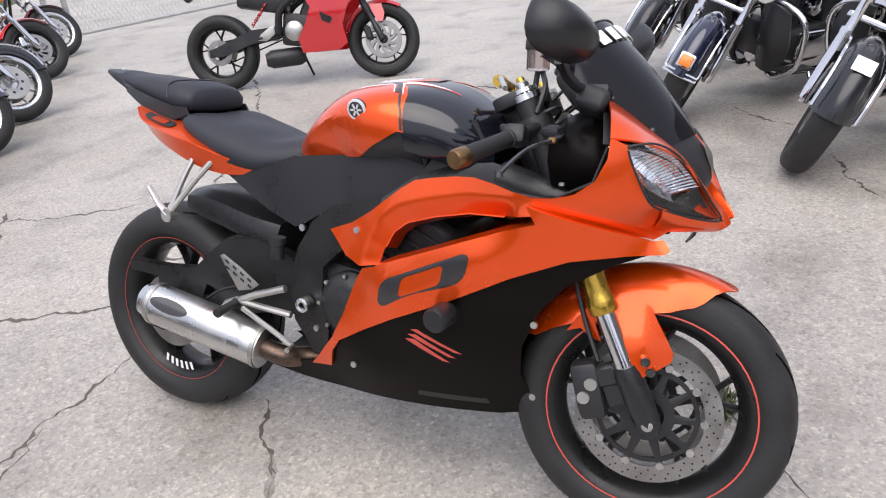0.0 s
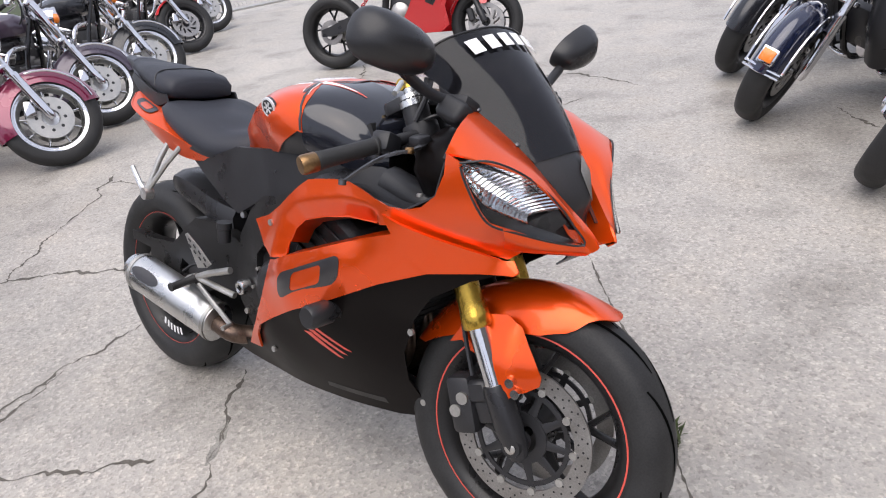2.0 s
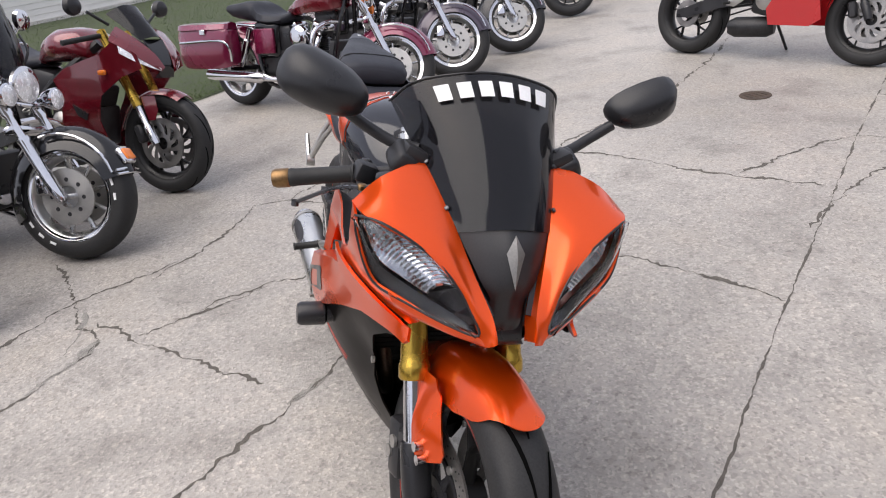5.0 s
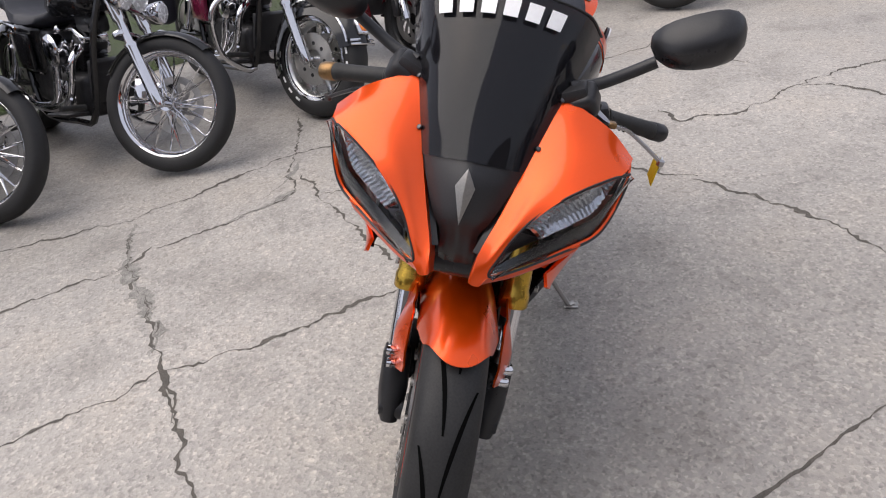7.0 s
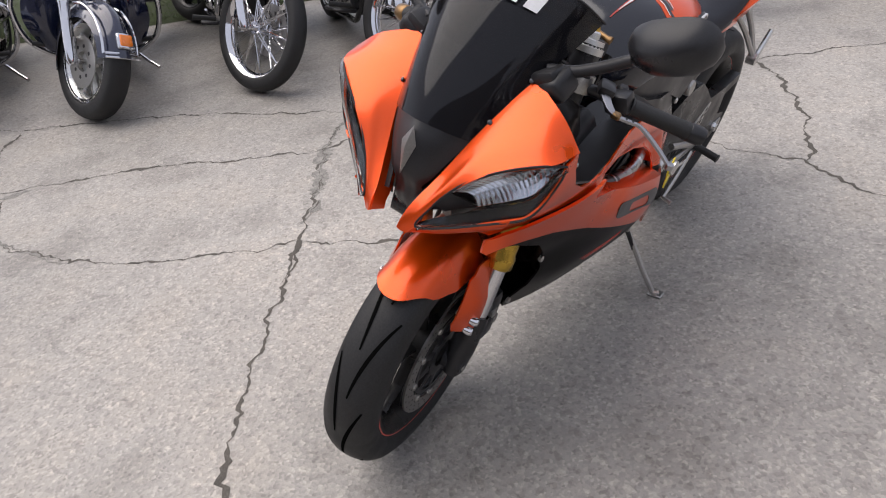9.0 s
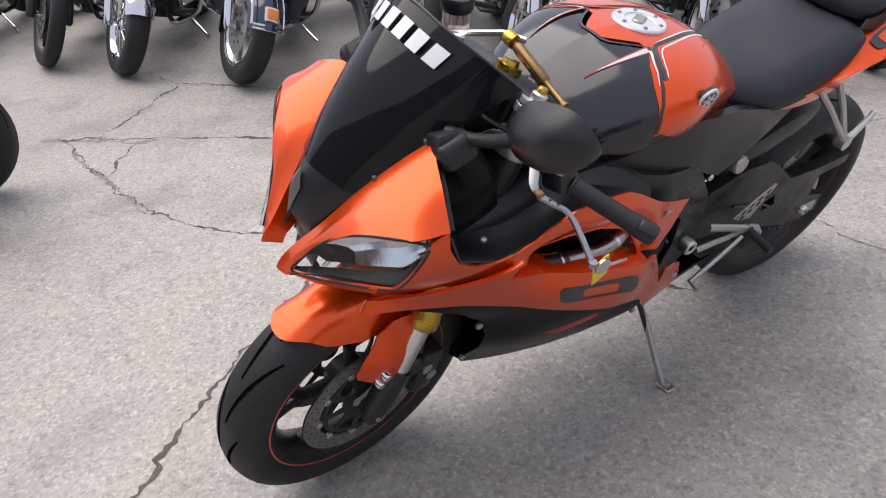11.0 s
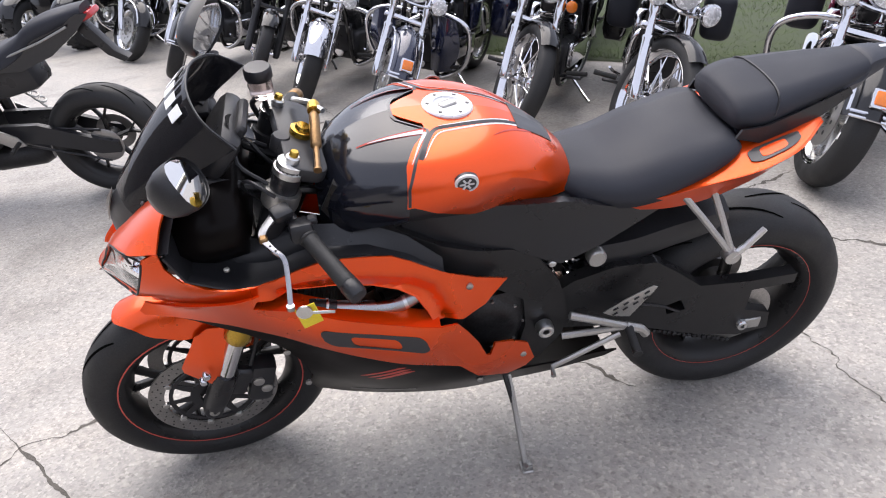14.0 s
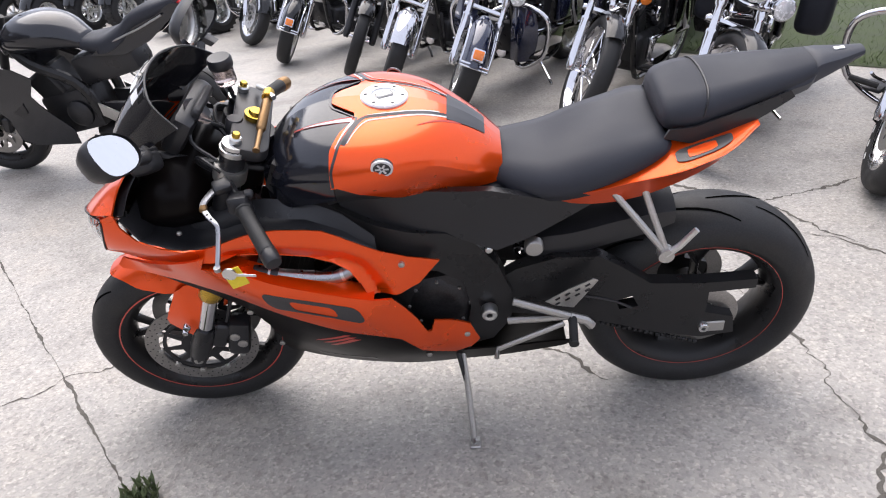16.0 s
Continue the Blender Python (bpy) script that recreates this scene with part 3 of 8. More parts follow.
FRONT_AXLE, REAR_AXLE = Vector((0.683, 0.0, 0.302)), Vector((-0.697, 0.0, 0.315))


def fork_at(z, y=0.0):
    """The fork leg's centre line at a height."""
    return Vector((FRONT_AXLE.x - (z - FRONT_AXLE.z) * 0.4453, y, z))


bike = tagged(new("sport_motorcycle"), "orange and black sport motorcycle leaning on its kickstand, front wheel turned", "motorcycle")
bike.matrix_world = pose(0, 0, 0, LEAN_ANGLE, 0, 0)

# half width of the fairing over x and z
BODY = smooth_field([
    (0.14, 0.57, 0.250), (0.36, 0.65, 0.252), (0.25, 0.60, 0.253), (0.045, 0.669, 0.197), (-0.03, 0.657, 0.183), (-0.115, 0.366, 0.172),
    (0.03, 0.38, 0.205), (0.466, 0.771, 0.245), (0.38, 0.722, 0.238), (0.718, 0.694, 0.156), (0.708, 0.726, 0.144), (0.735, 0.762, 0.150), (0.690, 0.789, 0.213), (0.672, 0.833, 0.237), (0.657, 0.866, 0.246), (0.648, 0.894, 0.249),
    (0.618, 0.906, 0.249), (0.60, 0.72, 0.200),
    (0.59, 0.80, 0.240), (0.45, 0.80, 0.238), (0.25, 0.785, 0.222), (0.30, 0.275, 0.115), (0.15, 0.24, 0.125), (-0.05, 0.235, 0.125),
    (-0.35, 0.24, 0.100), (0.42, 0.28, 0.080), (0.45, 0.52, 0.165), (0.36, 0.40, 0.160), (0.15, 0.40, 0.205), (-0.10, 0.45, 0.175), (0.08, 0.55, 0.225)])



def to_line(x, z, line):
    """The distance from (x, z) to a line of points."""
    best = 9.0
    for (ax, az), (bx, bz) in zip(line, line[1:]):
        dx, dz = bx - ax, bz - az
        t = max(0.0, min(1.0, ((x - ax) * dx + (z - az) * dz) / (dx * dx + dz * dz)))
        best = min(best, math.hypot(x - ax - t * dx, z - az - t * dz))
    return best


MOUTH = [(0.11, 0.60), (0.125, 0.640), (0.145, 0.676), (0.18, 0.702), (0.251, 0.723), (0.33, 0.738), (0.405, 0.738)]
CREST = [(0.40, 0.735), (0.466, 0.775), (0.535, 0.757), (0.643, 0.730), (0.70, 0.715)]


def upper_width(x, z):
    """The upper fairing: sunk round the air opening and along the blade below it."""
    a, b = to_line(x, z, MOUTH), to_line(x, z, CREST)
    sink = 0.028 * max(0.0, 1 - a / 0.040) + 0.009 * max(0.0, 1 - b / 0.028)
    return BODY(x, z) - min(sink, 0.034)


# -- tank --
TANK = [  # x, then half-section points (y, z) from the crown down
    (0.335, [(0, 0.905), (0.05, 0.900), (0.085, 0.880), (0.10, 0.850), (0.10, 0.81), (0.09, 0.78)]),
    (0.29, [(0, 0.948), (0.07, 0.940), (0.125, 0.915), (0.150, 0.875), (0.145, 0.825), (0.13, 0.785)]),
    (0.23, [(0, 0.982), (0.085, 0.972), (0.150, 0.945), (0.178, 0.905), (0.170, 0.845), (0.150, 0.80)]),
    (0.15, [(0, 0.999), (0.10, 0.988), (0.168, 0.965), (0.198, 0.922), (0.192, 0.865), (0.165, 0.83)]),
    (0.05, [(0, 0.993), (0.10, 0.984), (0.165, 0.966), (0.197, 0.930), (0.190, 0.875), (0.162, 0.828)]),
    (-0.05, [(0, 0.972), (0.08, 0.966), (0.135, 0.946), (0.165, 0.910), (0.146, 0.856), (0.130, 0.820)]),
    (-0.14, [(0, 0.922), (0.055, 0.914), (0.100, 0.892), (0.126, 0.860), (0.112, 0.825), (0.108, 0.806)]),
    (-0.20, [(0, 0.862), (0.03, 0.860), (0.058, 0.850), (0.075, 0.834), (0.082, 0.816), (0.085, 0.804)]),
]


def tank_point(x, v, s, out=0.0):
    """A point of the tank's skin: v runs 0 (crown) to 1 (lower edge)."""
    cols = [spline([(c[0], p[0], p[1]) for p in c[1]], 10) for c in TANK]
    f = v * 10
    j = min(int(f), 9)
    line = [c[j].lerp(c[j + 1], f - j) for c in cols]
    fine = spline(line, 84)
    k = min(range(84), key=lambda i: abs((fine[i].x + fine[i + 1].x) / 2 - x))
    a, b = fine[k], fine[k + 1]
    t = (x - a.x) / (b.x - a.x) if abs(b.x - a.x) > 1e-9 else 0
    p = a.lerp(b, t)
    n = Vector((0, p.y, (p.z - 0.85) * 1.2)).normalized()
    p = p + n * out
    return Vector((p.x, p.y * s, p.z))


def tank_front(v):
    """Where the orange ends and the black front panel begins."""
    stops = [(0.0, 0.168), (0.07, 0.166), (0.11, 0.140), (0.165, 0.100), (0.20, 0.108), (0.36, 0.138), (0.56, 0.158), (1.0, 0.165)]
    for (v0, x0), (v1, x1) in zip(stops, stops[1:]):
        if v <= v1:
            return x0 + (x1 - x0) * (v - v0) / (v1 - v0)
    return 0.165


def tank_low(x):
    """How far down the skin the orange reaches."""
    return 1.0 - 0.30 * min(1.0, max(0.0, (x - 0.03) / 0.12))


def tank_sheet(x0, x1, v0, v1, nu, nv, s, out, depth, low=None):
    bm = bmesh.new()
    rows = []
    for i in range(nu + 1):
        row = []
        for j in range(nv + 1):
            v = v0 + (v1 - v0) * j / nv
            a = x0(v) if callable(x0) else x0
            b = x1(v) if callable(x1) else x1
            x = a + (b - a) * i / nu
            row.append(tank_point(x, v * low(x) if low else v, s, out))
        rows.append(row)
    surface(bm, rows)
    thicken(bm, depth)
    return bm


def tank_ribbon(line, w0, w1, s, out):
    """A stripe on the tank along (x, v) points, with its half width from w0 to w1."""
    pts = [tank_point(q.x, q.z, s, out) for q in spline([(a, 0, b) for a, b in line], 26)]
    rows = []
    for i, p in enumerate(pts):
        d = (pts[min(i + 1, 26)] - pts[max(i - 1, 0)]).normalized()
        n = Vector((0, p.y, (p.z - 0.85) * 1.2)).normalized()
        w = (w0 + (w1 - w0) * i / 26) * d.cross(n)
        rows.append([p - w, p, p + w])
    bm = bmesh.new()
    surface(bm, rows)
    thicken(bm, 0.0007)
    return bm


tank_bm = bmesh.new()
black_bm = bmesh.new()
for s in (1, -1):
    join(tank_bm, tank_sheet(-0.20, tank_front, 0, 1, 26, 20, s, 0.0, 0.004, tank_low))
    join(black_bm, tank_sheet(tank_front, 0.335, 0, 0.86, 14, 20, s, -0.001, 0.004))
bmesh.ops.remove_doubles(tank_bm, verts=tank_bm.verts, dist=0.0004)
tank = part("fuel_tank", tank_bm, ORANGE, bike, "orange painted fuel tank")
for s in (1, -1):
    part("lower_panel", tank_sheet(-0.02, 0.19, 0.60, 1.0, 16, 8, s, -0.006, 0.004), SATIN_BLACK, tank, "black panel below the orange paint")
part("front_panel", black_bm, TANK_BLACK, tank, "glossy black front of the tank")
for s in (1, -1):
    part("black_pinstripe", tank_sheet(lambda v: tank_front(v) - 0.003, lambda v: tank_front(v) + 0.003, 0.0, 0.69, 2, 26, s, 0.0012, 0.001), DECAL, tank)
    for name, mt, line, w0, w1, out in (
            ("red_pinstripe", RED_STRIPE, [(0.110, 0.172), (0.17, 0.182), (0.245, 0.195)], 0.0075, 0.0012, 0.0010),
            ("white_pinstripe", WHITE, [(0.113, 0.174), (0.17, 0.184), (0.222, 0.192)], 0.0045, 0.0006, 0.0018),
            ("white_pinstripe", WHITE, [(0.109, 0.178), (0.127, 0.26), (0.146, 0.38)], 0.0036, 0.0006, 0.0014),
            ("black_pinstripe", DECAL, [(0.128, 0.36), (0.112, 0.25), (0.092, 0.170), (0.055, 0.150), (0.0, 0.136), (-0.06, 0.120), (-0.12, 0.10)], 0.0052, 0.0048, 0.0010),
            ("white_pinstripe", WHITE, [(0.120, 0.35), (0.104, 0.26), (0.084, 0.190), (0.050, 0.170), (0.0, 0.156), (-0.06, 0.140), (-0.10, 0.125)], 0.0010, 0.0022, 0.0012),
            ("white_pinstripe", WHITE, [(0.08, 0.146), (0.04, 0.130), (-0.02, 0.115), (-0.07, 0.100)], 0.0012, 0.0016, 0.0012),
            ("red_pinstripe", RED_STRIPE, [(-0.025, 0.24), (-0.065, 0.19), (-0.115, 0.145)], 0.0008, 0.0045, 0.0012)):
        part(name, tank_ribbon(line, w0, w1, s, out), mt, tank)
    c = tank_point(0.050, 0.575, s)
    m = Matrix.Translation(c) @ Matrix.Rotation(radians(-90 * s), 4, "X") @ Matrix.Rotation(radians(-12 * s), 4, "X")
    e = part("round_badge", lathe([(0.0, 0.006), (0.016, 0.006), (0.019, 0.005), (0.0225, 0.004), (0.0235, -0.004)], 28, axis="Z"), DECAL, tank, "dark round badge with a silver ring and star", m)
    part("badge_ring", lathe([(0.0185, 0.0064), (0.0230, 0.0056), (0.0235, 0.002), (0.0185, 0.004)], 28, axis="Z", closed=True), SILVER, e, "", m)
    star = bmesh.new()
    for k in range(6):
        a = math.pi * k / 3
        block((0.011, 0.0042, 0.001), Matrix.Rotation(a, 4, "Z") @ Matrix.Translation((0.0085, 0, 0.0066)), 0, star)
    part("badge_inlay", star, SILVER, e, "", m)
cap_m = Matrix.Translation((0.050, 0, 0.9905)) @ Matrix.Rotation(radians(-6), 4, "Y")
cap = part("fuel_cap", lathe([(0.0, 0.004), (0.026, 0.004), (0.028, 0.003), (0.030, 0.005), (0.030, 0.006), (0.050, 0.005), (0.053, 0.002), (0.053, -0.01)], 40, axis="Z"), SILVER, tank, "silver fuel filler cap", cap_m)
lock = block((0.040, 0.022, 0.005), (0, 0, 0.005), 0.004)
part("cap_latch", lock, SATIN_ALLOY, cap, "", cap_m @ Matrix.Rotation(radians(30), 4, "Z"))
part("cap_bolt", bolts_bm([(0.041 * math.cos(k * math.pi / 3), 0.041 * math.sin(k * math.pi / 3), 0.004) for k in range(6)], 0.0042, 0.004, (0, 0, 1)), STEEL, cap, "", cap_m)
part("tank_pad", tank_sheet(-0.165, -0.085, 0.0, 0.15, 10, 8, 1, 0.002, 0.002), PATCH, tank, "dark stick-on tank pad")
part("tank_pad", tank_sheet(-0.165, -0.085, 0.0, 0.15, 10, 8, -1, 0.002, 0.002), PATCH, tank, "dark stick-on tank pad")

# -- frame, side covers --
for s in (1, -1):
    spar = panel([(0.33, 0.86), (0.30, 0.92), (0.25, 0.885), (0.18, 0.80), (0.10, 0.752), (0.02, 0.722), (-0.06, 0.705), (-0.125, 0.66), (-0.175, 0.585), (-0.205, 0.49), (-0.20, 0.39), (-0.15, 0.31), (-0.10, 0.305), (-0.085, 0.38), (-0.10, 0.46), (-0.09, 0.55), (-0.03, 0.60), (0.05, 0.625), (0.14, 0.67), (0.22, 0.74), (0.29, 0.80)], lambda x, z: 0.125 + 0.03 * math.sin(min(1, max(0, (0.35 - x) / 0.5)) * math.pi) + 0.012 * math.cos((z - 0.55) * 8), 0.045, 0.03, s)
    part("frame_spar", spar, FRAME_BLACK, bike, "black aluminium frame spar")
    cover = panel([(0.20, 0.855), (0.06, 0.835), (-0.08, 0.822), (-0.17, 0.815), (-0.29, 0.775), (-0.42, 0.76), (-0.335, 0.712), (-0.26, 0.672), (-0.175, 0.640), (-0.13, 0.662), (-0.06, 0.70), (0.02, 0.718), (0.10, 0.748), (0.17, 0.79)], lambda x, z: 0.128 + 0.015 * math.cos((x + 0.1) * 6), 0.02, 0.03, s)
    part("side_cover", cover, SATIN_BLACK, bike)
    part("frame_bolt", bolts_bm([(-0.100, 0.135 * s, 0.686), (-0.155, 0.137 * s, 0.640)], 0.009, 0.006, (0, 1, 0), 12), ALLOY, bike)
    pv = lathe([(0.008, 0), (0.008, 0.006), (0.014, 0.008), (0.019, 0.006), (0.021, 0.0), (0.021, -0.02)], 20)
    part("pivot_bolt", pv, ALLOY, bike, "bright swingarm pivot bolt", Matrix.Translation((-0.145, 0.163 * s, 0.447)) @ Matrix.Diagonal((1, s, 1, 1)))

part("airbox", block((0.50, 0.21, 0.10), pose(0.0, 0, 0.765, 0, -4, 0), 0.02, seg=2), SATIN_BLACK, bike, "black airbox under the tank")

# -- engine and radiator seen through the openings --
eng = block((0.30, 0.26, 0.22), pose(0.02, 0, 0.44, 0, 8, 0), 0.03, seg=2)
engine = part("engine", eng, ENGINE_GREY, bike, "dark grey four-cylinder engine")
part("cylinder_head", block((0.18, 0.25, 0.24), pose(0.13, 0, 0.60, 0, 28, 0), 0.02), ENGINE_GREY, engine)
part("oil_sump", block((0.30, 0.22, 0.10), pose(0.0, 0, 0.30, 0, 4, 0), 0.03), ENGINE_GREY, engine)
for k in range(5):
    part("cooling_fin", block((0.16, 0.262, 0.008), pose(0.10 + 0.018 * k, 0, 0.54 + 0.03 * k, 0, 28, 0), 0.002), ENGINE_GREY, engine)
for s in (1, -1):
    part("clutch_cover", rod((-0.02, 0.10 * s, 0.46), (-0.02, (0.138 if s > 0 else 0.165) * s, 0.46), [(0.085, 0), (0.085, 0.6), (0.072, 0.85), (0.05, 1.0)], 28), ENGINE_GREY, engine)
    part("cover_bolt", bolts_bm([(-0.02 + 0.078 * math.cos(k * 0.785), (0.128 if s > 0 else 0.155) * s, 0.46 + 0.078 * math.sin(k * 0.785)) for k in range(8)], 0.005, 0.006), SATIN_ALLOY, engine)
rad = block((0.03, 0.34, 0.24), pose(0.36, 0, 0.53, 0, 22, 0), 0.008)
radiator = part("radiator", rad, ENGINE_GREY, bike, "dark radiator behind the front wheel")
for k in range(14):
    part("radiator_fin", block((0.034, 0.32, 0.003), pose(0.36 + 0.0062 * (k - 7), 0, 0.53 + 0.0155 * (k - 7), 0, 22, 0), 0), ENGINE_GREY, radiator)
for k in range(4):
    y = -0.11 + 0.073 * k
    part("header_pipe", tube([(0.24, y, 0.52), (0.33, y * 0.95, 0.46), (0.33, y * 0.8, 0.36), (0.24, y * 0.6, 0.285), (0.05, y * 0.4, 0.265), (-0.1, -0.03, 0.27)], 0.019, 10, 18), DARK_PIPE, bike)

# -- side fairings --
UPPER = [(0.648, 0.896), (0.618, 0.908), (0.615, 0.870), (0.594, 0.828), (0.556, 0.800), (0.51, 0.787), (0.47, 0.786), (0.43, 0.794), (0.386, 0.806), (0.344, 0.814), (0.300, 0.812), (0.245, 0.804), (0.205, 0.796), (0.168, 0.774), (0.089, 0.717), (0.03, 0.683), (-0.040, 0.657),
         (0.012, 0.605), (0.06, 0.590), (0.11, 0.598), (0.125, 0.640), (0.145, 0.676), (0.18, 0.702), (0.251, 0.723), (0.33, 0.738), (0.405, 0.738), (0.47, 0.750), (0.535, 0.748), (0.62, 0.728), (0.69, 0.712), (0.710, 0.726), (0.736, 0.762), (0.712, 0.776), (0.691, 0.789), (0.673, 0.833), (0.658, 0.866)]
LOWER_FRONT = [(0.466, 0.772), (0.50, 0.762), (0.535, 0.752), (0.59, 0.738), (0.643, 0.725), (0.69, 0.712), (0.708, 0.714), (0.722, 0.697), (0.714, 0.688), (0.648, 0.680), (0.543, 0.661), (0.429, 0.616), (0.304, 0.554), (0.165, 0.490), (0.075, 0.442)]
LOWER_REAR_R = [(-0.005, 0.395), (-0.039, 0.355), (-0.058, 0.305), (-0.130, 0.292), (-0.095, 0.325), (-0.029, 0.398), (0.013, 0.466), (0.055, 0.555), (0.078, 0.590)]
LOWER_REAR_L = [(0.03, 0.380), (-0.050, 0.333), (-0.095, 0.350), (-0.116, 0.376), (-0.096, 0.438), (-0.055, 0.466), (-0.011, 0.483), (0.000, 0.450), (0.010, 0.452), (0.030, 0.505), (0.056, 0.553), (0.078, 0.588)]
LOWER_TOP = [(0.118, 0.602), (0.155, 0.619), (0.252, 0.655), (0.354, 0.693), (0.412, 0.714), (0.485, 0.736)]
BELLY = [(0.70, 0.690), (0.648, 0.690), (0.543, 0.664), (0.429, 0.619), (0.304, 0.557), (0.165, 0.494), (0.060, 0.436), (-0.02, 0.39), (-0.06, 0.34), (-0.07, 0.31), (-0.20, 0.275), (-0.33, 0.262), (-0.375, 0.250), (-0.34, 0.232), (-0.19, 0.226), (0.0, 0.228), (0.20, 0.230), (0.36, 0.236), (0.425, 0.250), (0.44, 0.29), (0.42, 0.36), (0.43, 0.44), (0.47, 0.53), (0.53, 0.60), (0.62, 0.655)]
for s in (1, -1):
    # the left opening ends a little further forward
    upper = [(x + 0.018, z) if s > 0 and 0.10 < x < 0.19 and z < 0.71 else (x, z) for x, z in UPPER]
    fair = part("upper_fairing", panel(upper, upper_width, 0.004, 0.009, s), ORANGE, bike, "orange upper side fairing")
    low = part("lower_fairing", panel(LOWER_FRONT + (LOWER_REAR_L if s > 0 else LOWER_REAR_R) + LOWER_TOP, BODY, 0.006, 0.018, s, 0.006), ORANGE, bike, "orange lower side fairing with a dark decal")
    part("belly_fairing", panel(BELLY, BODY, 0.005, 0.022, s, -0.004), BELLY_BLACK, bike, "glossy dark belly fairing")
    # inner lips that give the air opening its depth
    lip = bmesh.new()
    back = 0.018 if s > 0 else 0.0
    mouth = [(0.125 + back, 0.640), (0.145 + back, 0.676), (0.18 + back, 0.702), (0.251, 0.723), (0.33, 0.738), (0.405, 0.738)]
    rows = [[Vector((x, s * (upper_width(x, z) - d), z - 0.25 * d)) for d in (0.0, 0.02, 0.05)] for x, z in mouth]
    surface(lip, rows)
    thicken(lip, 0.003)
    part("opening_lip", lip, ORANGE, fair)
    lip = bmesh.new()
    rows = [[Vector((x, s * (BODY(x, z) + 0.005 - d), z + 0.1 * d)) for d in (0.0, 0.02, 0.05)] for x, z in LOWER_TOP]
    surface(lip, rows)
    thicken(lip, 0.003)
    part("opening_lip", lip, ORANGE, low)
    # ring decal
    cx, cz, tilt, dh, ih = (0.257, 0.602, 18, 0.056, 0.032) if s > 0 else (0.242, 0.591, 23.5, 0.068, 0.046)
    t = math.tan(radians(tilt))
    lo, li = rounded(0.215, dh, dh * 0.36, 6), rounded(0.100, ih, 0.012, 6)

    def shear(p):
        return (cx + p[0] + 0.25 * p[1], cz + p[1] + t * p[0])

    ring = bmesh.new()
    rows = []
    for f in (0, 0.25, 0.5, 0.75, 1):
        rows.append([(lambda q: Vector((q[0], s * (BODY(*q) + 0.0072), q[1])))(shear((a[0] + (b[0] - a[0]) * f, a[1] + (b[1] - a[1]) * f))) for a, b in zip(lo, li)])
    surface(ring, rows, False, True)
    thicken(ring, 0.0008)
    part("ring_decal", ring, DECAL, low, "black rounded ring decal")
    # red slash marks on the belly
    for k in range(3):
        y0 = 0.466 - 0.014 * k
        slash = [(0.20 - 0.010 * k, y0), (0.29 - 0.016 * k, y0 - 0.052), (0.305 - 0.016 * k, y0 - 0.054), (0.215 - 0.006 * k, y0 + 0.002)]
        part("slash_decal", panel(slash, BODY, 0.0008, 0.03, s, -0.0032), RED_STRIPE, bike)
    # letter-high plain bar low on the belly
    part("bar_decal", panel([(0.17, 0.264), (0.34, 0.264), (0.336, 0.280), (0.174, 0.280)], BODY, 0.0008, 0.03, s, -0.0032), FRAME_BLACK, bike)
    part("fairing_bolt", bolts_bm([(0.047, s * (BODY(0.047, 0.668) + 0.002), 0.668), (-0.085, s * (BODY(-0.085, 0.405) + 0.006), 0.405), (0.02, s * (BODY(0.02, 0.33) + 0.0), 0.33), (0.46, s * (BODY(0.46, 0.50) + 0), 0.50), (0.44, s * (BODY(0.44, 0.30) + 0), 0.30)], 0.008, 0.004), SATIN_ALLOY, bike)
    # crash slider
    if s < 0:
        part("frame_slider", rod((0.295, 0.20 * s, 0.525), (0.295, 0.300 * s, 0.525), [(0.022, 0), (0.022, 0.35), (0.027, 0.4), (0.027, 0.92), (0.022, 1.0)], 20), SATIN_BLACK, bike, "black round frame slider")
# belly pan between the two sides
pan = bmesh.new()
rows = []
for x, z in ((0.425, 0.30), (0.43, 0.262), (0.36, 0.237), (0.2, 0.230), (0.0, 0.228), (-0.19, 0.226), (-0.35, 0.240)):
    w = BODY(x, z) - 0.008
    rows.append([Vector((x + 0.012 * (1 - (f * f)) * (1 if x > 0.3 else 0), w * f, z - 0.012 * (1 - f * f))) for f in (-1, -0.6, -0.2, 0.2, 0.6, 1)])
surface(pan, rows)
thicken(pan, 0.004)
part("belly_pan", pan, BELLY_BLACK, bike)
# cockpit inner panels beside the tank
for s in (1, -1):
    inner = bmesh.new()
    edge = [(0.614, 0.890), (0.590, 0.824), (0.51, 0.784), (0.43, 0.790), (0.344, 0.810), (0.250, 0.801), (0.168, 0.770), (0.10, 0.720)]
    rows = []
    for k, (x, z) in enumerate(edge):
        w = BODY(x, z) - 0.004
        inn = (0.09, 0.10, 0.11, 0.12, 0.125, 0.13, 0.15, 0.175)[k]
        rows.append([Vector((x, s * (w + (inn - w) * f), z - 0.03 * math.sin(f * math.pi) + 0.02 * f)) for f in (0, 0.3, 0.65, 1)])
    surface(inner, rows)
    thicken(inner, 0.004)
    part("inner_panel", inner, SATIN_BLACK, bike, "dark inner cockpit panel")
    part("panel_bolt", bolts_bm([(0.52, 0.205 * s, 0.812), (0.34, 0.20 * s, 0.79)], 0.006, 0.003, (0, 0, 1)), SATIN_ALLOY, bike)

def half_rings(sections, n):
    """A solid from symmetric half-sections (x, [(y, z), ...] crown to edge)."""
    secs = []
    for x, pts in sections:
        right = [Vector((x + (p[2] if len(p) > 2 else 0), -p[0], p[1])) for p in pts]
        left = [Vector((x + (p[2] if len(p) > 2 else 0), p[0], p[1])) for p in pts[::-1] if p[0] > 0]
        secs.append(right + left)
    return rings(secs, n)


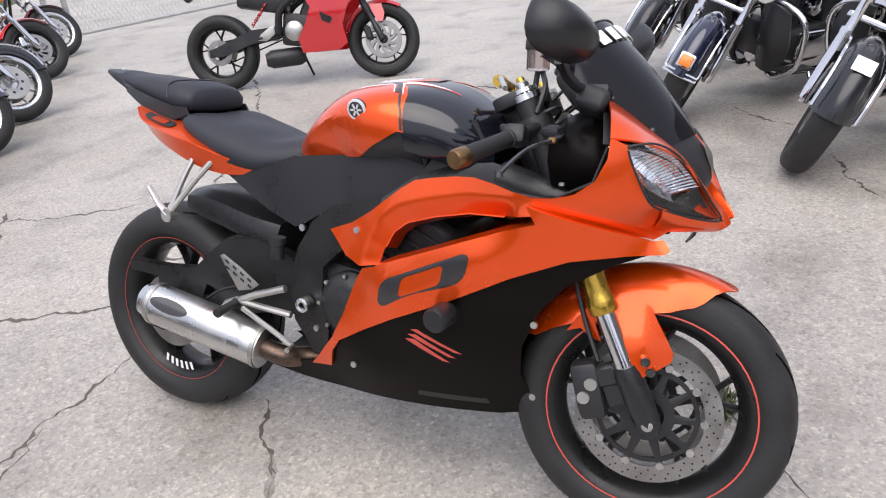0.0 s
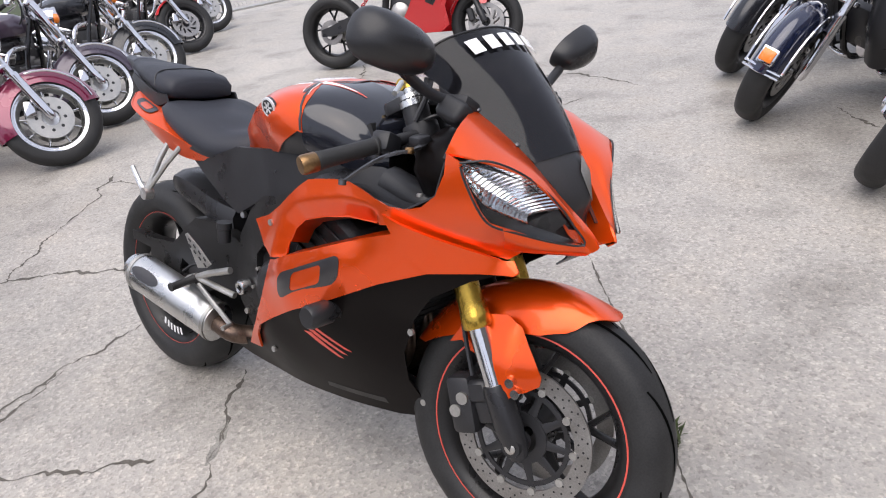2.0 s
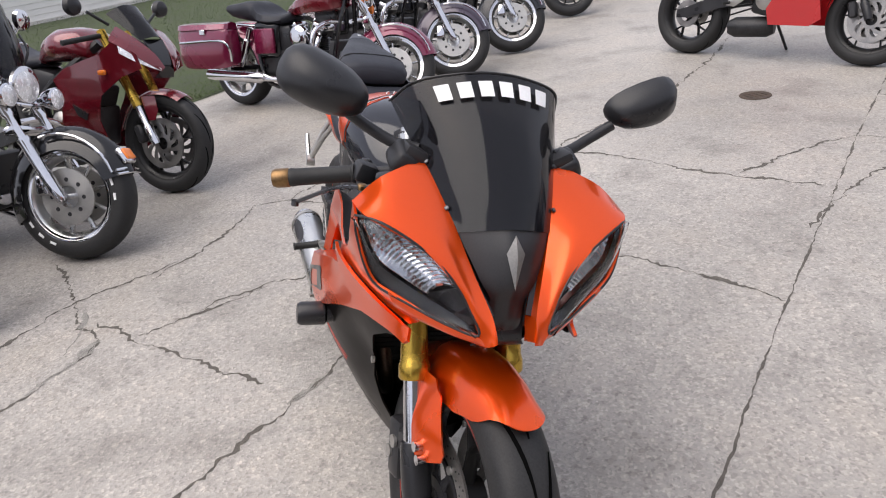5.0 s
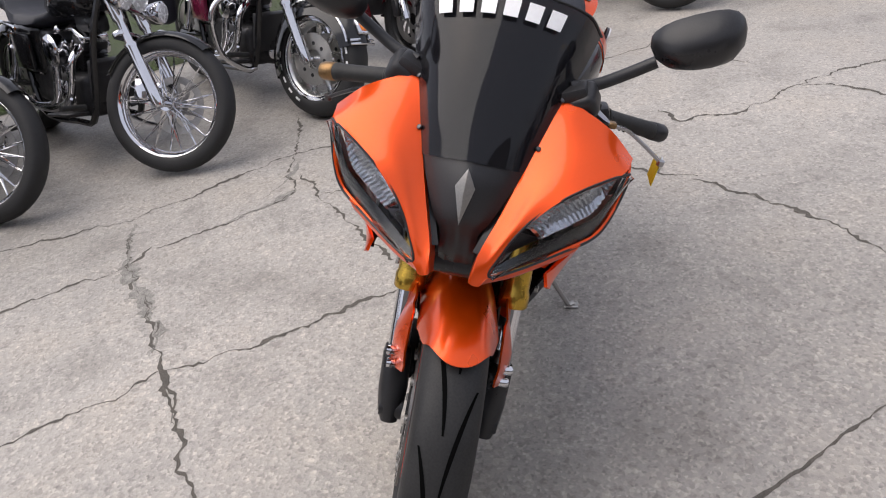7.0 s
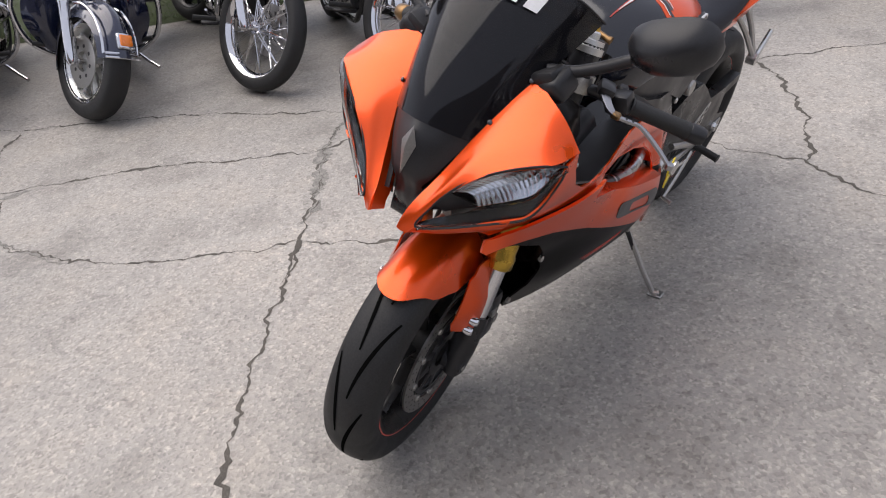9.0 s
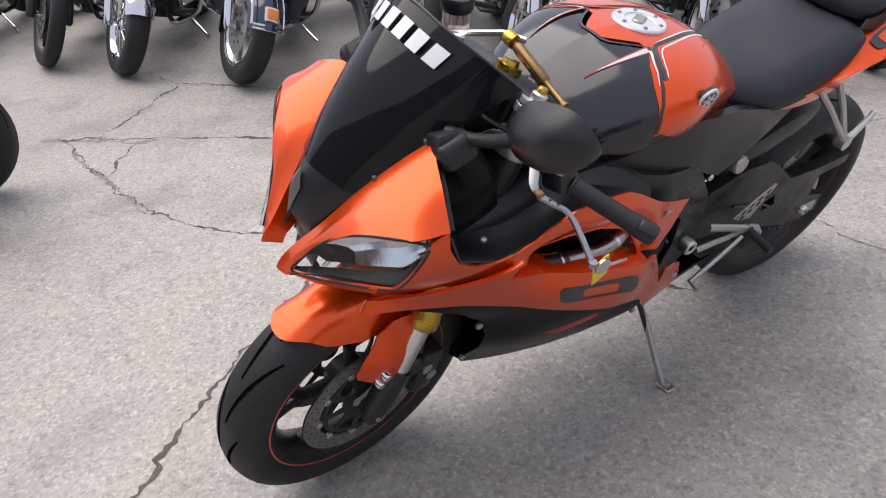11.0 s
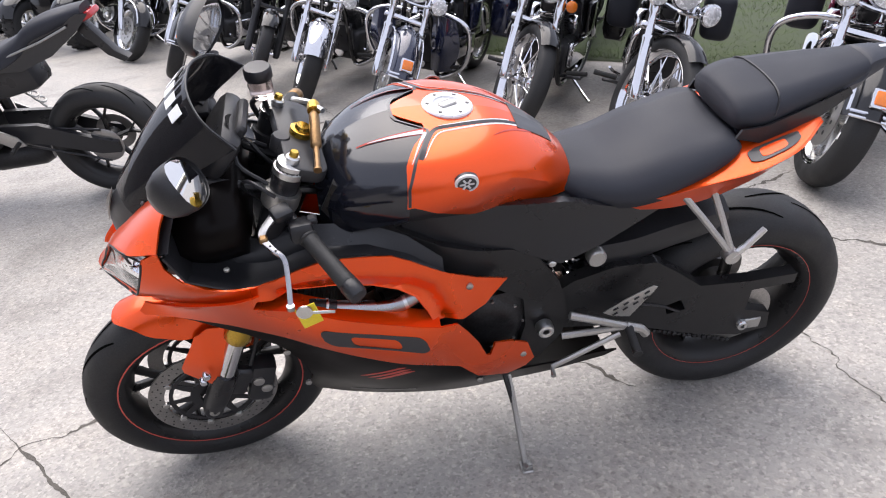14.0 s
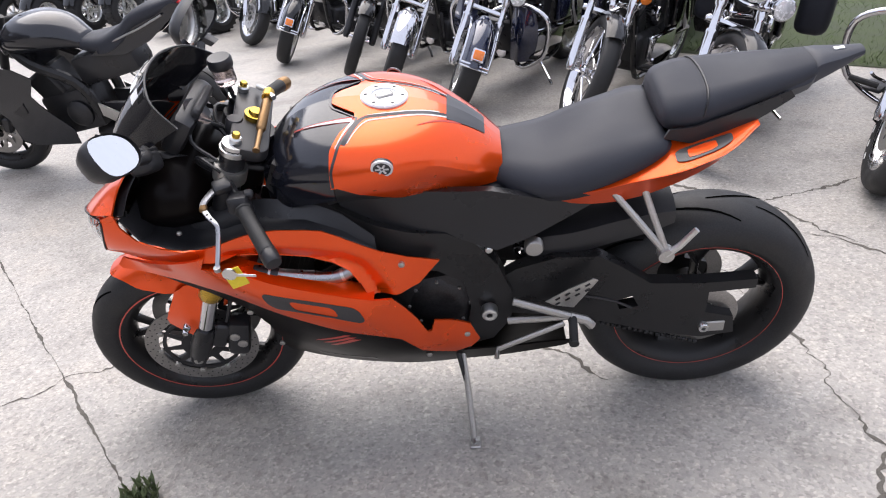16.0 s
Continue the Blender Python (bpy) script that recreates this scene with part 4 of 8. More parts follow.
# -- front cowl --
for s in (1, -1):
    c0 = [(0.572, 0.123, 0.975), (0.625, 0.107, 0.938), (0.680, 0.086, 0.890), (0.735, 0.062, 0.828), (0.782, 0.040, 0.778), (0.803, 0.035, 0.755), (0.812, 0.033, 0.738)]
    c1 = [(0.590, 0.160, 0.964), (0.640, 0.142, 0.932), (0.698, 0.106, 0.884), (0.746, 0.078, 0.824), (0.784, 0.054, 0.776), (0.800, 0.044, 0.752), (0.811, 0.038, 0.734)]
    c2 = [(0.606, 0.208, 0.944), (0.658, 0.188, 0.920), (0.716, 0.122, 0.876), (0.756, 0.087, 0.821), (0.784, 0.064, 0.778), (0.797, 0.054, 0.750), (0.807, 0.043, 0.730)]
    c3 = [(0.648, 0.249, 0.894), (0.687, 0.219, 0.899), (0.716, 0.172, 0.880), (0.739, 0.124, 0.847), (0.761, 0.093, 0.811), (0.776, 0.076, 0.782), (0.796, 0.062, 0.746)]
    low = [(0.650, 0.249, 0.888), (0.658, 0.246, 0.864), (0.679, 0.231, 0.814), (0.694, 0.211, 0.787), (0.722, 0.170, 0.771), (0.765, 0.108, 0.751), (0.796, 0.062, 0.743)]
    brow = [(0.618, 0.251, 0.908), (0.674, 0.233, 0.901), (0.726, 0.154, 0.870), (0.757, 0.099, 0.818), (0.778, 0.075, 0.779), (0.794, 0.063, 0.750), (0.803, 0.050, 0.728)]
    cowl = part("front_cowl", loft([mir(c, s) for c in (c0, c1, c2, brow)], 28, 12, 0.004), ORANGE, bike, "orange nose cowl round a headlight")
    chin = [[(0.708, 0.196, 0.782), (0.735, 0.150, 0.763), (0.772, 0.100, 0.749), (0.796, 0.062, 0.743), (0.803, 0.050, 0.728)],
            [(0.706, 0.186, 0.762), (0.728, 0.148, 0.744), (0.766, 0.098, 0.732), (0.790, 0.060, 0.728), (0.798, 0.048, 0.724)],
            [(0.690, 0.165, 0.735), (0.708, 0.140, 0.728), (0.750, 0.090, 0.722), (0.780, 0.054, 0.719), (0.790, 0.044, 0.719)]]
    part("cowl_chin", loft([mir(c, s) for c in chin], 18, 6, 0.003), ORANGE, cowl)
    # inward beak wall beside the intake
    beak_in = [(0.560, 0.118, 0.955), (0.610, 0.097, 0.915), (0.662, 0.076, 0.865), (0.708, 0.054, 0.800), (0.748, 0.036, 0.752), (0.768, 0.031, 0.738), (0.776, 0.029, 0.722)]
    part("cowl_edge", loft([mir(c0, s), mir(beak_in, s)], 16, 3, 0.003), ORANGE, cowl)
    # headlight: outer lens, dark lower housing, reflector
    def inset(a, d):
        return [(x - d, y - d * 0.6, z) for x, y, z in a]
    lens = loft([mir(inset(c, 0.004), s) for c in (c3, [tuple((Vector(a) + Vector(b)) / 2 + Vector((0.010, 0.010, 0))) for a, b in zip(c3, low)], low)], 18, 8, 0.002)
    head = part("headlight", lens, LENS, bike, "clear headlight lens with dark lower part")
    head.visible_shadow = False
    split = [tuple(Vector(a) * (1 - f) + Vector(b) * f) for a, b, f in zip(c3, low, (0.90, 0.90, 0.84, 0.74, 0.70, 0.66, 0.60))]
    top_e, bot_e = spline(mir(inset(c3, 0.012), s)[:6], 44), spline(mir(inset(split, 0.022), s)[:6], 44)
    rb = bmesh.new()
    rows = []
    fs = (0, 0.2, 0.4, 0.6, 0.8, 1)

    def lamp_at(k, f):
        j = min(int(k), 43)
        return top_e[j].lerp(top_e[j + 1], k - j).lerp(bot_e[j].lerp(bot_e[j + 1], k - j), f)

    for k in range(49):
        dz = 0.0 if k < 6 else (0.0021 if k % 2 else -0.0021)
        rows.append([lamp_at(1 + k / 48 * 35, f) + Vector((dz - 0.026 * math.sin(math.pi * f), 0, 0.4 * dz)) for f in fs])
    surface(rb, rows)
    thicken(rb, 0.002)
    part("reflector", rb, REFLECTOR, head, "ribbed bright reflector", None, 8)
    tipb = bmesh.new()
    surface(tipb, [[lamp_at(36 + 8 * g / 14, f) + Vector((-0.004, 0, 0)) for f in fs] for g in range(15)])
    thicken(tipb, 0.002)
    part("lamp_mask", tipb, SATIN_BLACK, head, "black mask at the lamp's inner tip")
    dark = [[Vector(p) for p in mir(inset(c, d), s)] for c, d in ((split, 0.012), (low, 0.006))]
    part("lamp_housing", loft(dark, 18, 4, 0.003), GLOSS_BLACK, head)
    back = [[Vector(p) for p in mir(inset(c, 0.045), s)] for c in (c3, low)]
    part("lamp_back", loft(back, 12, 3, 0.003), SATIN_BLACK, head)
    liner = [[(p[0] - 0.016, p[1] - 0.012, p[2] - 0.012) for p in c] for c in (c0[:5], c1[:5], c2[:5], brow[:5])]
    part("cowl_liner", loft([mir(c[:5], s) for c in liner], 16, 8, 0.002), SATIN_BLACK, cowl)
    part("lens_rim", tube([Vector(p) for p in mir(c3, s)] + [Vector(p) for p in mir(low, s)[:-1]][::-1], 0.0022, 6, 70), SATIN_BLACK, head)
# intake between the two beaks
nose = loft([[(0.675, y, 0.868), (0.700, y * 0.85, 0.820), (0.725, y * 0.62, 0.765), (0.750, y * 0.52, 0.712), (0.735, y * 0.7, 0.690)] for y in (-0.070, -0.035, 0.0, 0.035, 0.070)], 16, 10, 0.004)
part("nose_intake", nose, SATIN_BLACK, bike, "black intake between the headlights")
dia = bmesh.new()
d0 = [Vector((0.736, 0, 0.896)), Vector((0.747, 0.016, 0.868)), Vector((0.768, 0, 0.812)), Vector((0.747, -0.016, 0.868)), Vector((0.758, 0, 0.864))]
dv = [dia.verts.new(p + Vector((0.003, 0, 0.001))) for p in d0]
for a, b in ((0, 1), (1, 2), (2, 3), (3, 0)):
    dia.faces.new((dv[a], dv[b], dv[4]))
bmesh.ops.solidify(dia, geom=list(dia.faces), thickness=0.004)
part("nose_emblem", dia, SILVER_GREY, bike, "grey diamond-shaped nose emblem")
# -- windscreen --
scr = [
    [(0.452, -0.165, 1.048), (0.500, -0.135, 1.090), (0.527, -0.07, 1.113), (0.533, 0.0, 1.121), (0.527, 0.07, 1.113), (0.500, 0.135, 1.090), (0.452, 0.165, 1.048)],
    [(0.520, -0.145, 1.005), (0.557, -0.115, 1.040), (0.582, -0.06, 1.062), (0.590, 0.0, 1.070), (0.582, 0.06, 1.062), (0.557, 0.115, 1.040), (0.520, 0.145, 1.005)],
    [(0.585, -0.121, 0.966), (0.613, -0.094, 0.992), (0.636, -0.05, 1.008), (0.643, 0.0, 1.014), (0.636, 0.05, 1.008), (0.613, 0.094, 0.992), (0.585, 0.121, 0.966)],
    [(0.640, -0.102, 0.926), (0.664, -0.078, 0.940), (0.684, -0.04, 0.950), (0.690, 0.0, 0.955), (0.684, 0.04, 0.950), (0.664, 0.078, 0.940), (0.640, 0.102, 0.926)],
    [(0.690, -0.083, 0.882), (0.706, -0.062, 0.890), (0.720, -0.03, 0.898), (0.728, 0.0, 0.903), (0.720, 0.03, 0.898), (0.706, 0.062, 0.890), (0.690, 0.083, 0.882)],
]
screen = part("windscreen", loft(scr, 24, 16, 0.003), SMOKE, bike, "dark smoked windscreen with a row of white marks")
screen.visible_shadow = False
base = [[tuple(Vector(p) + Vector((-0.004, 0, -0.002))) for p in scr[4][::1]]]
for ex, ey, ez, mx, my, mz, cx, cz in ((0.716, 0.066, 0.848, 0.739, 0.024, 0.866, 0.748, 0.872), (0.740, 0.048, 0.812, 0.757, 0.018, 0.826, 0.763, 0.830), (0.748, 0.034, 0.792, 0.759, 0.012, 0.806, 0.763, 0.809), (0.744, 0.031, 0.772, 0.752, 0.012, 0.780, 0.755, 0.782), (0.748, 0.030, 0.748, 0.752, 0.012, 0.750, 0.754, 0.751), (0.742, 0.028, 0.722, 0.744, 0.012, 0.722, 0.745, 0.722)):
    e, q = Vector((ex, ey, ez)), Vector((mx, my, mz))
    h_ = (e + q) / 2 + Vector((0.002, 0, 0.001))
    half = [tuple(e), tuple(h_), tuple(q)]
    base.append([(a, -b, c) for a, b, c in half] + [(cx, 0, cz)] + half[::-1])
part("screen_base", loft(base, 20, 16, 0.003), SATIN_BLACK, bike, "satin black lower screen cover")
fine = [spline(r, 60) for r in scr[:2]]
for k in range(6):
    mark = bmesh.new()
    i0 = 13.5 + k * 5.6
    rows = []
    for f in (0.30, 0.44, 0.58, 0.72):
        row = []
        for d in (0.0, 1.2, 2.5, 3.7):
            i = i0 + d
            j = min(int(i), 59)
            a = fine[0][j].lerp(fine[0][j + 1], i - j)
            b = fine[1][j].lerp(fine[1][j + 1], i - j)
            q = a.lerp(b, f)
            q = q + Vector((0.006, 0, 0.006))
            row.append(q)
        rows.append(row)
    surface(mark, rows)
    thicken(mark, 0.0008)
    part("white_mark", mark, WHITE, screen, "plain white block mark")
rimline = tube([(0.452, -0.166, 1.046), (0.500, -0.136, 1.090), (0.527, -0.07, 1.1135), (0.533, 0.0, 1.1215), (0.527, 0.07, 1.1135), (0.500, 0.136, 1.090), (0.452, 0.166, 1.046)], 0.0022, 6, 36)
part("screen_rim", rimline, SATIN_BLACK, screen)
for s in (1, -1):
    part("screen_bolt", bolts_bm([(0.585, 0.121 * s, 0.972), (0.66, 0.098 * s, 0.914)], 0.0042, 0.002, (0.6, 0.5 * s, 0.6), 10), GUNMETAL, screen)
under = [[tuple(Vector(p) + Vector((-0.012, 0, -0.010))) for p in r] for r in scr[2:]]
part("screen_backing", loft(under, 16, 8, 0.003), SATIN_BLACK, bike, "black cover behind the lower screen")
core = half_rings([
    (0.48, [(0, 0.93), (0.10, 0.925), (0.17, 0.90), (0.18, 0.85), (0.15, 0.80), (0.05, 0.79)]),
    (0.54, [(0, 0.955), (0.09, 0.945), (0.175, 0.905), (0.195, 0.855), (0.16, 0.795), (0.05, 0.785)]),
    (0.60, [(0, 0.93), (0.07, 0.92), (0.155, 0.89), (0.185, 0.845), (0.15, 0.785), (0.05, 0.775)]),
    (0.655, [(0, 0.875), (0.05, 0.87), (0.105, 0.85), (0.13, 0.815), (0.11, 0.765), (0.04, 0.755)]),
    (0.70, [(0, 0.82), (0.03, 0.818), (0.06, 0.81), (0.075, 0.79), (0.07, 0.755), (0.03, 0.75)])], 16)
part("nose_core", core, BELLY_BLACK, bike, "black ducting and wiring inside the nose", None, 80)
# instrument cluster
dash = block((0.05, 0.20, 0.10), pose(0.50, 0, 0.985, 0, -40, 0), 0.02, seg=2)
block((0.02, 0.12, 0.07), pose(0.47, 0, 1.0, 0, -40, 0), 0.006, dash)
part("instrument_panel", dash, SATIN_BLACK, bike, "black instrument cluster behind the screen")
part("dial", lathe([(0.0, 0.002), (0.032, 0.002), (0.036, 0.0)], 24, axis="X"), GLOSS_BLACK, bike, "", pose(0.458, 0.03, 1.01, 0, 40, 0))
stay = bmesh.new()
for s in (1, -1):
    tube([(0.33, 0.05 * s, 0.86), (0.45, 0.07 * s, 0.90), (0.56, 0.10 * s, 0.955)], 0.010, 8, 6, stay)
part("cowl_stay", stay, SATIN_BLACK, bike)
for s in (1, -1):
    part("air_duct", tube([(0.70, 0.045 * s, 0.74), (0.60, 0.09 * s, 0.76), (0.48, 0.12 * s, 0.77), (0.36, 0.12 * s, 0.80)], 0.038, 12, 10), SATIN_BLACK, bike)

# -- mirrors --
for s in (1, -1):
    arm = tube([(0.555, 0.128 * s, 0.985), (0.535, 0.170 * s, 0.990), (0.522, 0.215 * s, 1.012), (0.520, 0.258 * s, 1.040)], 0.0105, 10, 10)
    block((0.05, 0.05, 0.022), pose(0.56, 0.135 * s, 0.980, 25 * s, 0, 0), 0.007, arm, seg=2)
    mirror_ = part("mirror", arm, SATIN_BLACK, bike, "black rear-view mirror on a stalk")
    part("mirror_boot", block((0.060, 0.058, 0.046), pose(0.556, 0.152 * s, 0.965, 30 * s, 18, 0), 0.014, seg=3), SATIN_BLACK, mirror_, "black rubber boot of the mirror stalk")
    c = Vector((0.522, 0.312, 1.083)) if s > 0 else Vector((0.540, -0.300, 1.084))
    mm = Matrix.Translation(c) @ Matrix.Rotation(radians(22 * s), 4, "X") @ Matrix.Rotation(radians(-3 if s > 0 else -22), 4, "Z") @ Matrix.Rotation(radians(28 if s > 0 else 6), 4, "Y")
    shell = bmesh.new()
    secs = []
    for f, k in ((-0.018, 1.0), (-0.010, 1.02), (0.008, 0.97), (0.028, 0.78), (0.042, 0.45), (0.046, 0.1)):
        sec = []
        for q in range(20):
            a = 2 * math.pi * q / 20
            u, w = math.cos(a), math.sin(a)
            yy = (0.072 if s > 0 else 0.079) * math.copysign(abs(u) ** 0.75, u)
            zz = (0.041 if s > 0 else 0.045) * math.copysign(abs(w) ** 0.8, w) * (1.0 + 0.18 * u)
            sec.append(Vector((f, yy * s * k, zz * k)))
        secs.append(sec)
    surface(shell, secs, False, True, False)
    shell.faces.new([v for v in shell.verts][-20:])
    part("mirror_shell", shell, SATIN_BLACK, mirror_, "", mm)
    face = bmesh.new()
    ring_ = [face.verts.new(Vector((-0.014, p.y * 0.95, p.z * 0.95))) for p in secs[0]]
    face.faces.new(ring_)
    part("mirror_glass", face, MIRROR, mirror_, "", mm)

# -- seats and tail --
seat = half_rings([
    (-0.168, [(0, 0.848), (0.04, 0.847), (0.066, 0.838), (0.078, 0.818), (0.080, 0.798), (0.03, 0.79)]),
    (-0.215, [(0, 0.846), (0.06, 0.844), (0.097, 0.832), (0.112, 0.804), (0.110, 0.780), (0.04, 0.775)]),
    (-0.30, [(0, 0.843), (0.08, 0.842), (0.128, 0.828), (0.144, 0.798), (0.136, 0.770), (0.05, 0.762)]),
    (-0.38, [(0, 0.866), (0.09, 0.866), (0.140, 0.850), (0.154, 0.816), (0.146, 0.784), (0.05, 0.775)]),
    (-0.45, [(0, 0.882), (0.09, 0.884), (0.138, 0.872), (0.154, 0.842), (0.146, 0.804), (0.05, 0.79)]),
    (-0.505, [(0, 0.892), (0.09, 0.897), (0.132, 0.891), (0.148, 0.866), (0.140, 0.828), (0.05, 0.83)]),
    (-0.540, [(0, 0.896), (0.08, 0.901), (0.116, 0.898), (0.136, 0.882), (0.130, 0.852), (0.05, 0.84)]),
    (-0.556, [(0, 0.890), (0.06, 0.891), (0.100, 0.889), (0.120, 0.880), (0.114, 0.860), (0.05, 0.85)]),
    (-0.566, [(0, 0.878), (0.05, 0.878), (0.080, 0.876), (0.090, 0.872), (0.084, 0.866), (0.05, 0.862)]),
], 44)
part("rider_seat", seat, SEAT_VINYL, bike, "black vinyl rider seat", None, 75)
pil = half_rings([
    (-0.536, [(0, 0.948), (0.04, 0.946), (0.068, 0.941), (0.084, 0.932), (0.082, 0.918), (0.04, 0.91)]),
    (-0.550, [(0, 0.968), (0.05, 0.966), (0.088, 0.957), (0.103, 0.938), (0.098, 0.910), (0.04, 0.902)]),
    (-0.60, [(0, 0.980), (0.065, 0.978), (0.100, 0.968), (0.112, 0.944), (0.104, 0.904), (0.04, 0.898)]),
    (-0.68, [(0, 0.988), (0.06, 0.987), (0.088, 0.978), (0.098, 0.956), (0.092, 0.922), (0.04, 0.915)]),
    (-0.76, [(0, 0.996), (0.05, 0.995), (0.072, 0.986), (0.080, 0.970), (0.074, 0.946), (0.04, 0.935)]),
    (-0.815, [(0, 1.001), (0.04, 0.999), (0.058, 0.991), (0.064, 0.978), (0.060, 0.958), (0.04, 0.95)]),
    (-0.855, [(0, 1.006), (0.034, 1.004), (0.047, 0.997), (0.052, 0.985), (0.048, 0.968), (0.03, 0.96)]),
], 30)
part("passenger_seat", pil, SEAT_VINYL, bike, "black vinyl passenger seat", None, 75)
for s in (1, -1):
    base_ = [(-0.540, 0.898), (-0.60, 0.880), (-0.655, 0.878), (-0.72, 0.906), (-0.81, 0.952), (-0.80, 0.966), (-0.70, 0.942), (-0.60, 0.920), (-0.55, 0.918)]
    part("seat_base", panel(base_, lambda x, z: 0.117 - 0.03 * max(0, -0.60 - x) / 0.2 - 0.2 * max(0, z - 0.93), 0.006, 0.02, s), SATIN_BLACK, bike, "black base of the passenger seat")
seam = bmesh.new()
tube([(-0.618, -0.110, 0.940), (-0.626, -0.098, 0.970), (-0.632, -0.064, 0.9825), (-0.636, 0.0, 0.9845), (-0.632, 0.064, 0.9825), (-0.626, 0.098, 0.970), (-0.618, 0.110, 0.940)], 0.0026, 6, 30, seam)
part("seat_seam", seam, SATIN_BLACK, bike)
tail = half_rings([
    (-0.565, [(0, 0.890), (0.05, 0.890), (0.088, 0.888), (0.096, 0.880), (0.092, 0.868), (0.04, 0.86)]),
    (-0.60, [(0, 0.908), (0.06, 0.908), (0.100, 0.902), (0.108, 0.890), (0.100, 0.870), (0.04, 0.86)]),
    (-0.70, [(0, 0.938), (0.055, 0.938), (0.086, 0.934), (0.092, 0.920), (0.082, 0.896), (0.04, 0.885)]),
    (-0.79, [(0, 0.975), (0.05, 0.972), (0.066, 0.966), (0.070, 0.955), (0.060, 0.930), (0.03, 0.92)]),
    (-0.845, [(0, 0.985), (0.036, 0.984), (0.052, 0.978), (0.056, 0.966), (0.048, 0.945), (0.03, 0.938)]),
    (-0.862, [(0, 1.007), (0.032, 1.005), (0.045, 0.998), (0.049, 0.986), (0.042, 0.958), (0.02, 0.950)]),
    (-0.91, [(0, 1.011), (0.020, 1.009), (0.032, 1.003), (0.035, 0.993), (0.029, 0.976), (0.015, 0.970)]),
    (-0.962, [(0, 1.013), (0.010, 1.012), (0.016, 1.009), (0.018, 1.003), (0.014, 0.997), (0.006, 0.994)]),
], 34)
part("tail_cowl", tail, TAIL_GREY, bike, "dark tail cowl under the passenger seat")
part("tail_badge", block((0.022, 0.012, 0.003), pose(-0.915, 0, 1.0115, 0, 4, 0), 0.001), ALLOY, bike)
part("tail_light", block((0.05, 0.06, 0.022), pose(-0.80, 0, 0.912, 0, 24, 0), 0.008, seg=2), RED_LENS, bike)


TAIL_LOW = [(-0.295, 0.125, 0.760), (-0.40, 0.134, 0.752), (-0.49, 0.142, 0.768), (-0.58, 0.146, 0.806), (-0.65, 0.134, 0.838), (-0.70, 0.114, 0.868), (-0.738, 0.090, 0.898)]
TAIL_CREST = [(-0.293, 0.134, 0.774), (-0.393, 0.153, 0.801), (-0.475, 0.170, 0.830), (-0.545, 0.184, 0.853), (-0.60, 0.182, 0.869), (-0.67, 0.160, 0.886), (-0.738, 0.110, 0.910)]
TAIL_TOP = [(-0.292, 0.124, 0.780), (-0.393, 0.136, 0.806), (-0.475, 0.126, 0.840), (-0.545, 0.096, 0.878), (-0.60, 0.088, 0.888), (-0.67, 0.082, 0.902), (-0.734, 0.076, 0.922)]


def halfway(a, b, f=0.5):
    return [tuple(Vector(p).lerp(Vector(q), f)) for p, q in zip(a, b)]


def shelf_point(u, f, s, out):
    """A point of the tail's shelf: u runs front to back, f from the crest inwards."""
    c, t = spline(TAIL_CREST, 60), spline(TAIL_TOP, 60)
    k = min(59, int(u * 60))
    p = c[k].lerp(c[k + 1], u * 60 - k).lerp(t[k].lerp(t[k + 1], u * 60 - k), f)
    return Vector((p.x, p.y * s, p.z + out))


for s in (1, -1):
    lines = [TAIL_LOW, halfway(TAIL_LOW, TAIL_CREST), halfway(TAIL_LOW, TAIL_CREST, 0.9), TAIL_CREST, halfway(TAIL_CREST, TAIL_TOP, 0.12), halfway(TAIL_CREST, TAIL_TOP), TAIL_TOP]
    tf = part("tail_fairing", loft([mir(c, s) for c in lines], 30, 18, 0.004), ORANGE, bike, "orange tail fairing with a small ring decal")
    for name, mt, w, h, out in (("ring_decal", DECAL, 0.31, 0.40, 0.0030), ("decal_centre", ORANGE, 0.15, 0.26, 0.0040)):
        ring = rounded(w, h, min(w, h) * 0.35, 5)
        bm = bmesh.new()
        surface(bm, [[shelf_point(0.70 + a * g, 0.40 + b * g, s, out) for a, b in ring] for g in (0.02, 0.5, 1.0)], False, True)
        thicken(bm, 0.0008)
        part(name, bm, mt, tf)
    # passenger peg hanger
    hang = tube([(-0.425, 0.135 * s, 0.80), (-0.48, 0.165 * s, 0.735), (-0.548, 0.192 * s, 0.650)], 0.0080, 8)
    tube([(-0.495, 0.130 * s, 0.815), (-0.520, 0.165 * s, 0.74), (-0.552, 0.192 * s, 0.652)], 0.0080, 8, 0, hang)
    rod((-0.553, 0.180 * s, 0.640), (-0.553, 0.206 * s, 0.640), [(0.018, 0), (0.018, 1)], 14, hang)
    hg = part("peg_hanger", hang, SILVER_GREY, bike, "grey passenger footpeg hanger")
    part("passenger_peg", tube([(-0.553, 0.197 * s, 0.640), (-0.580, 0.199 * s, 0.665), (-0.612, 0.201 * s, 0.712)], 0.0095, 8, 0, None, 0.007), ALLOY, hg, "folded alloy footpeg")
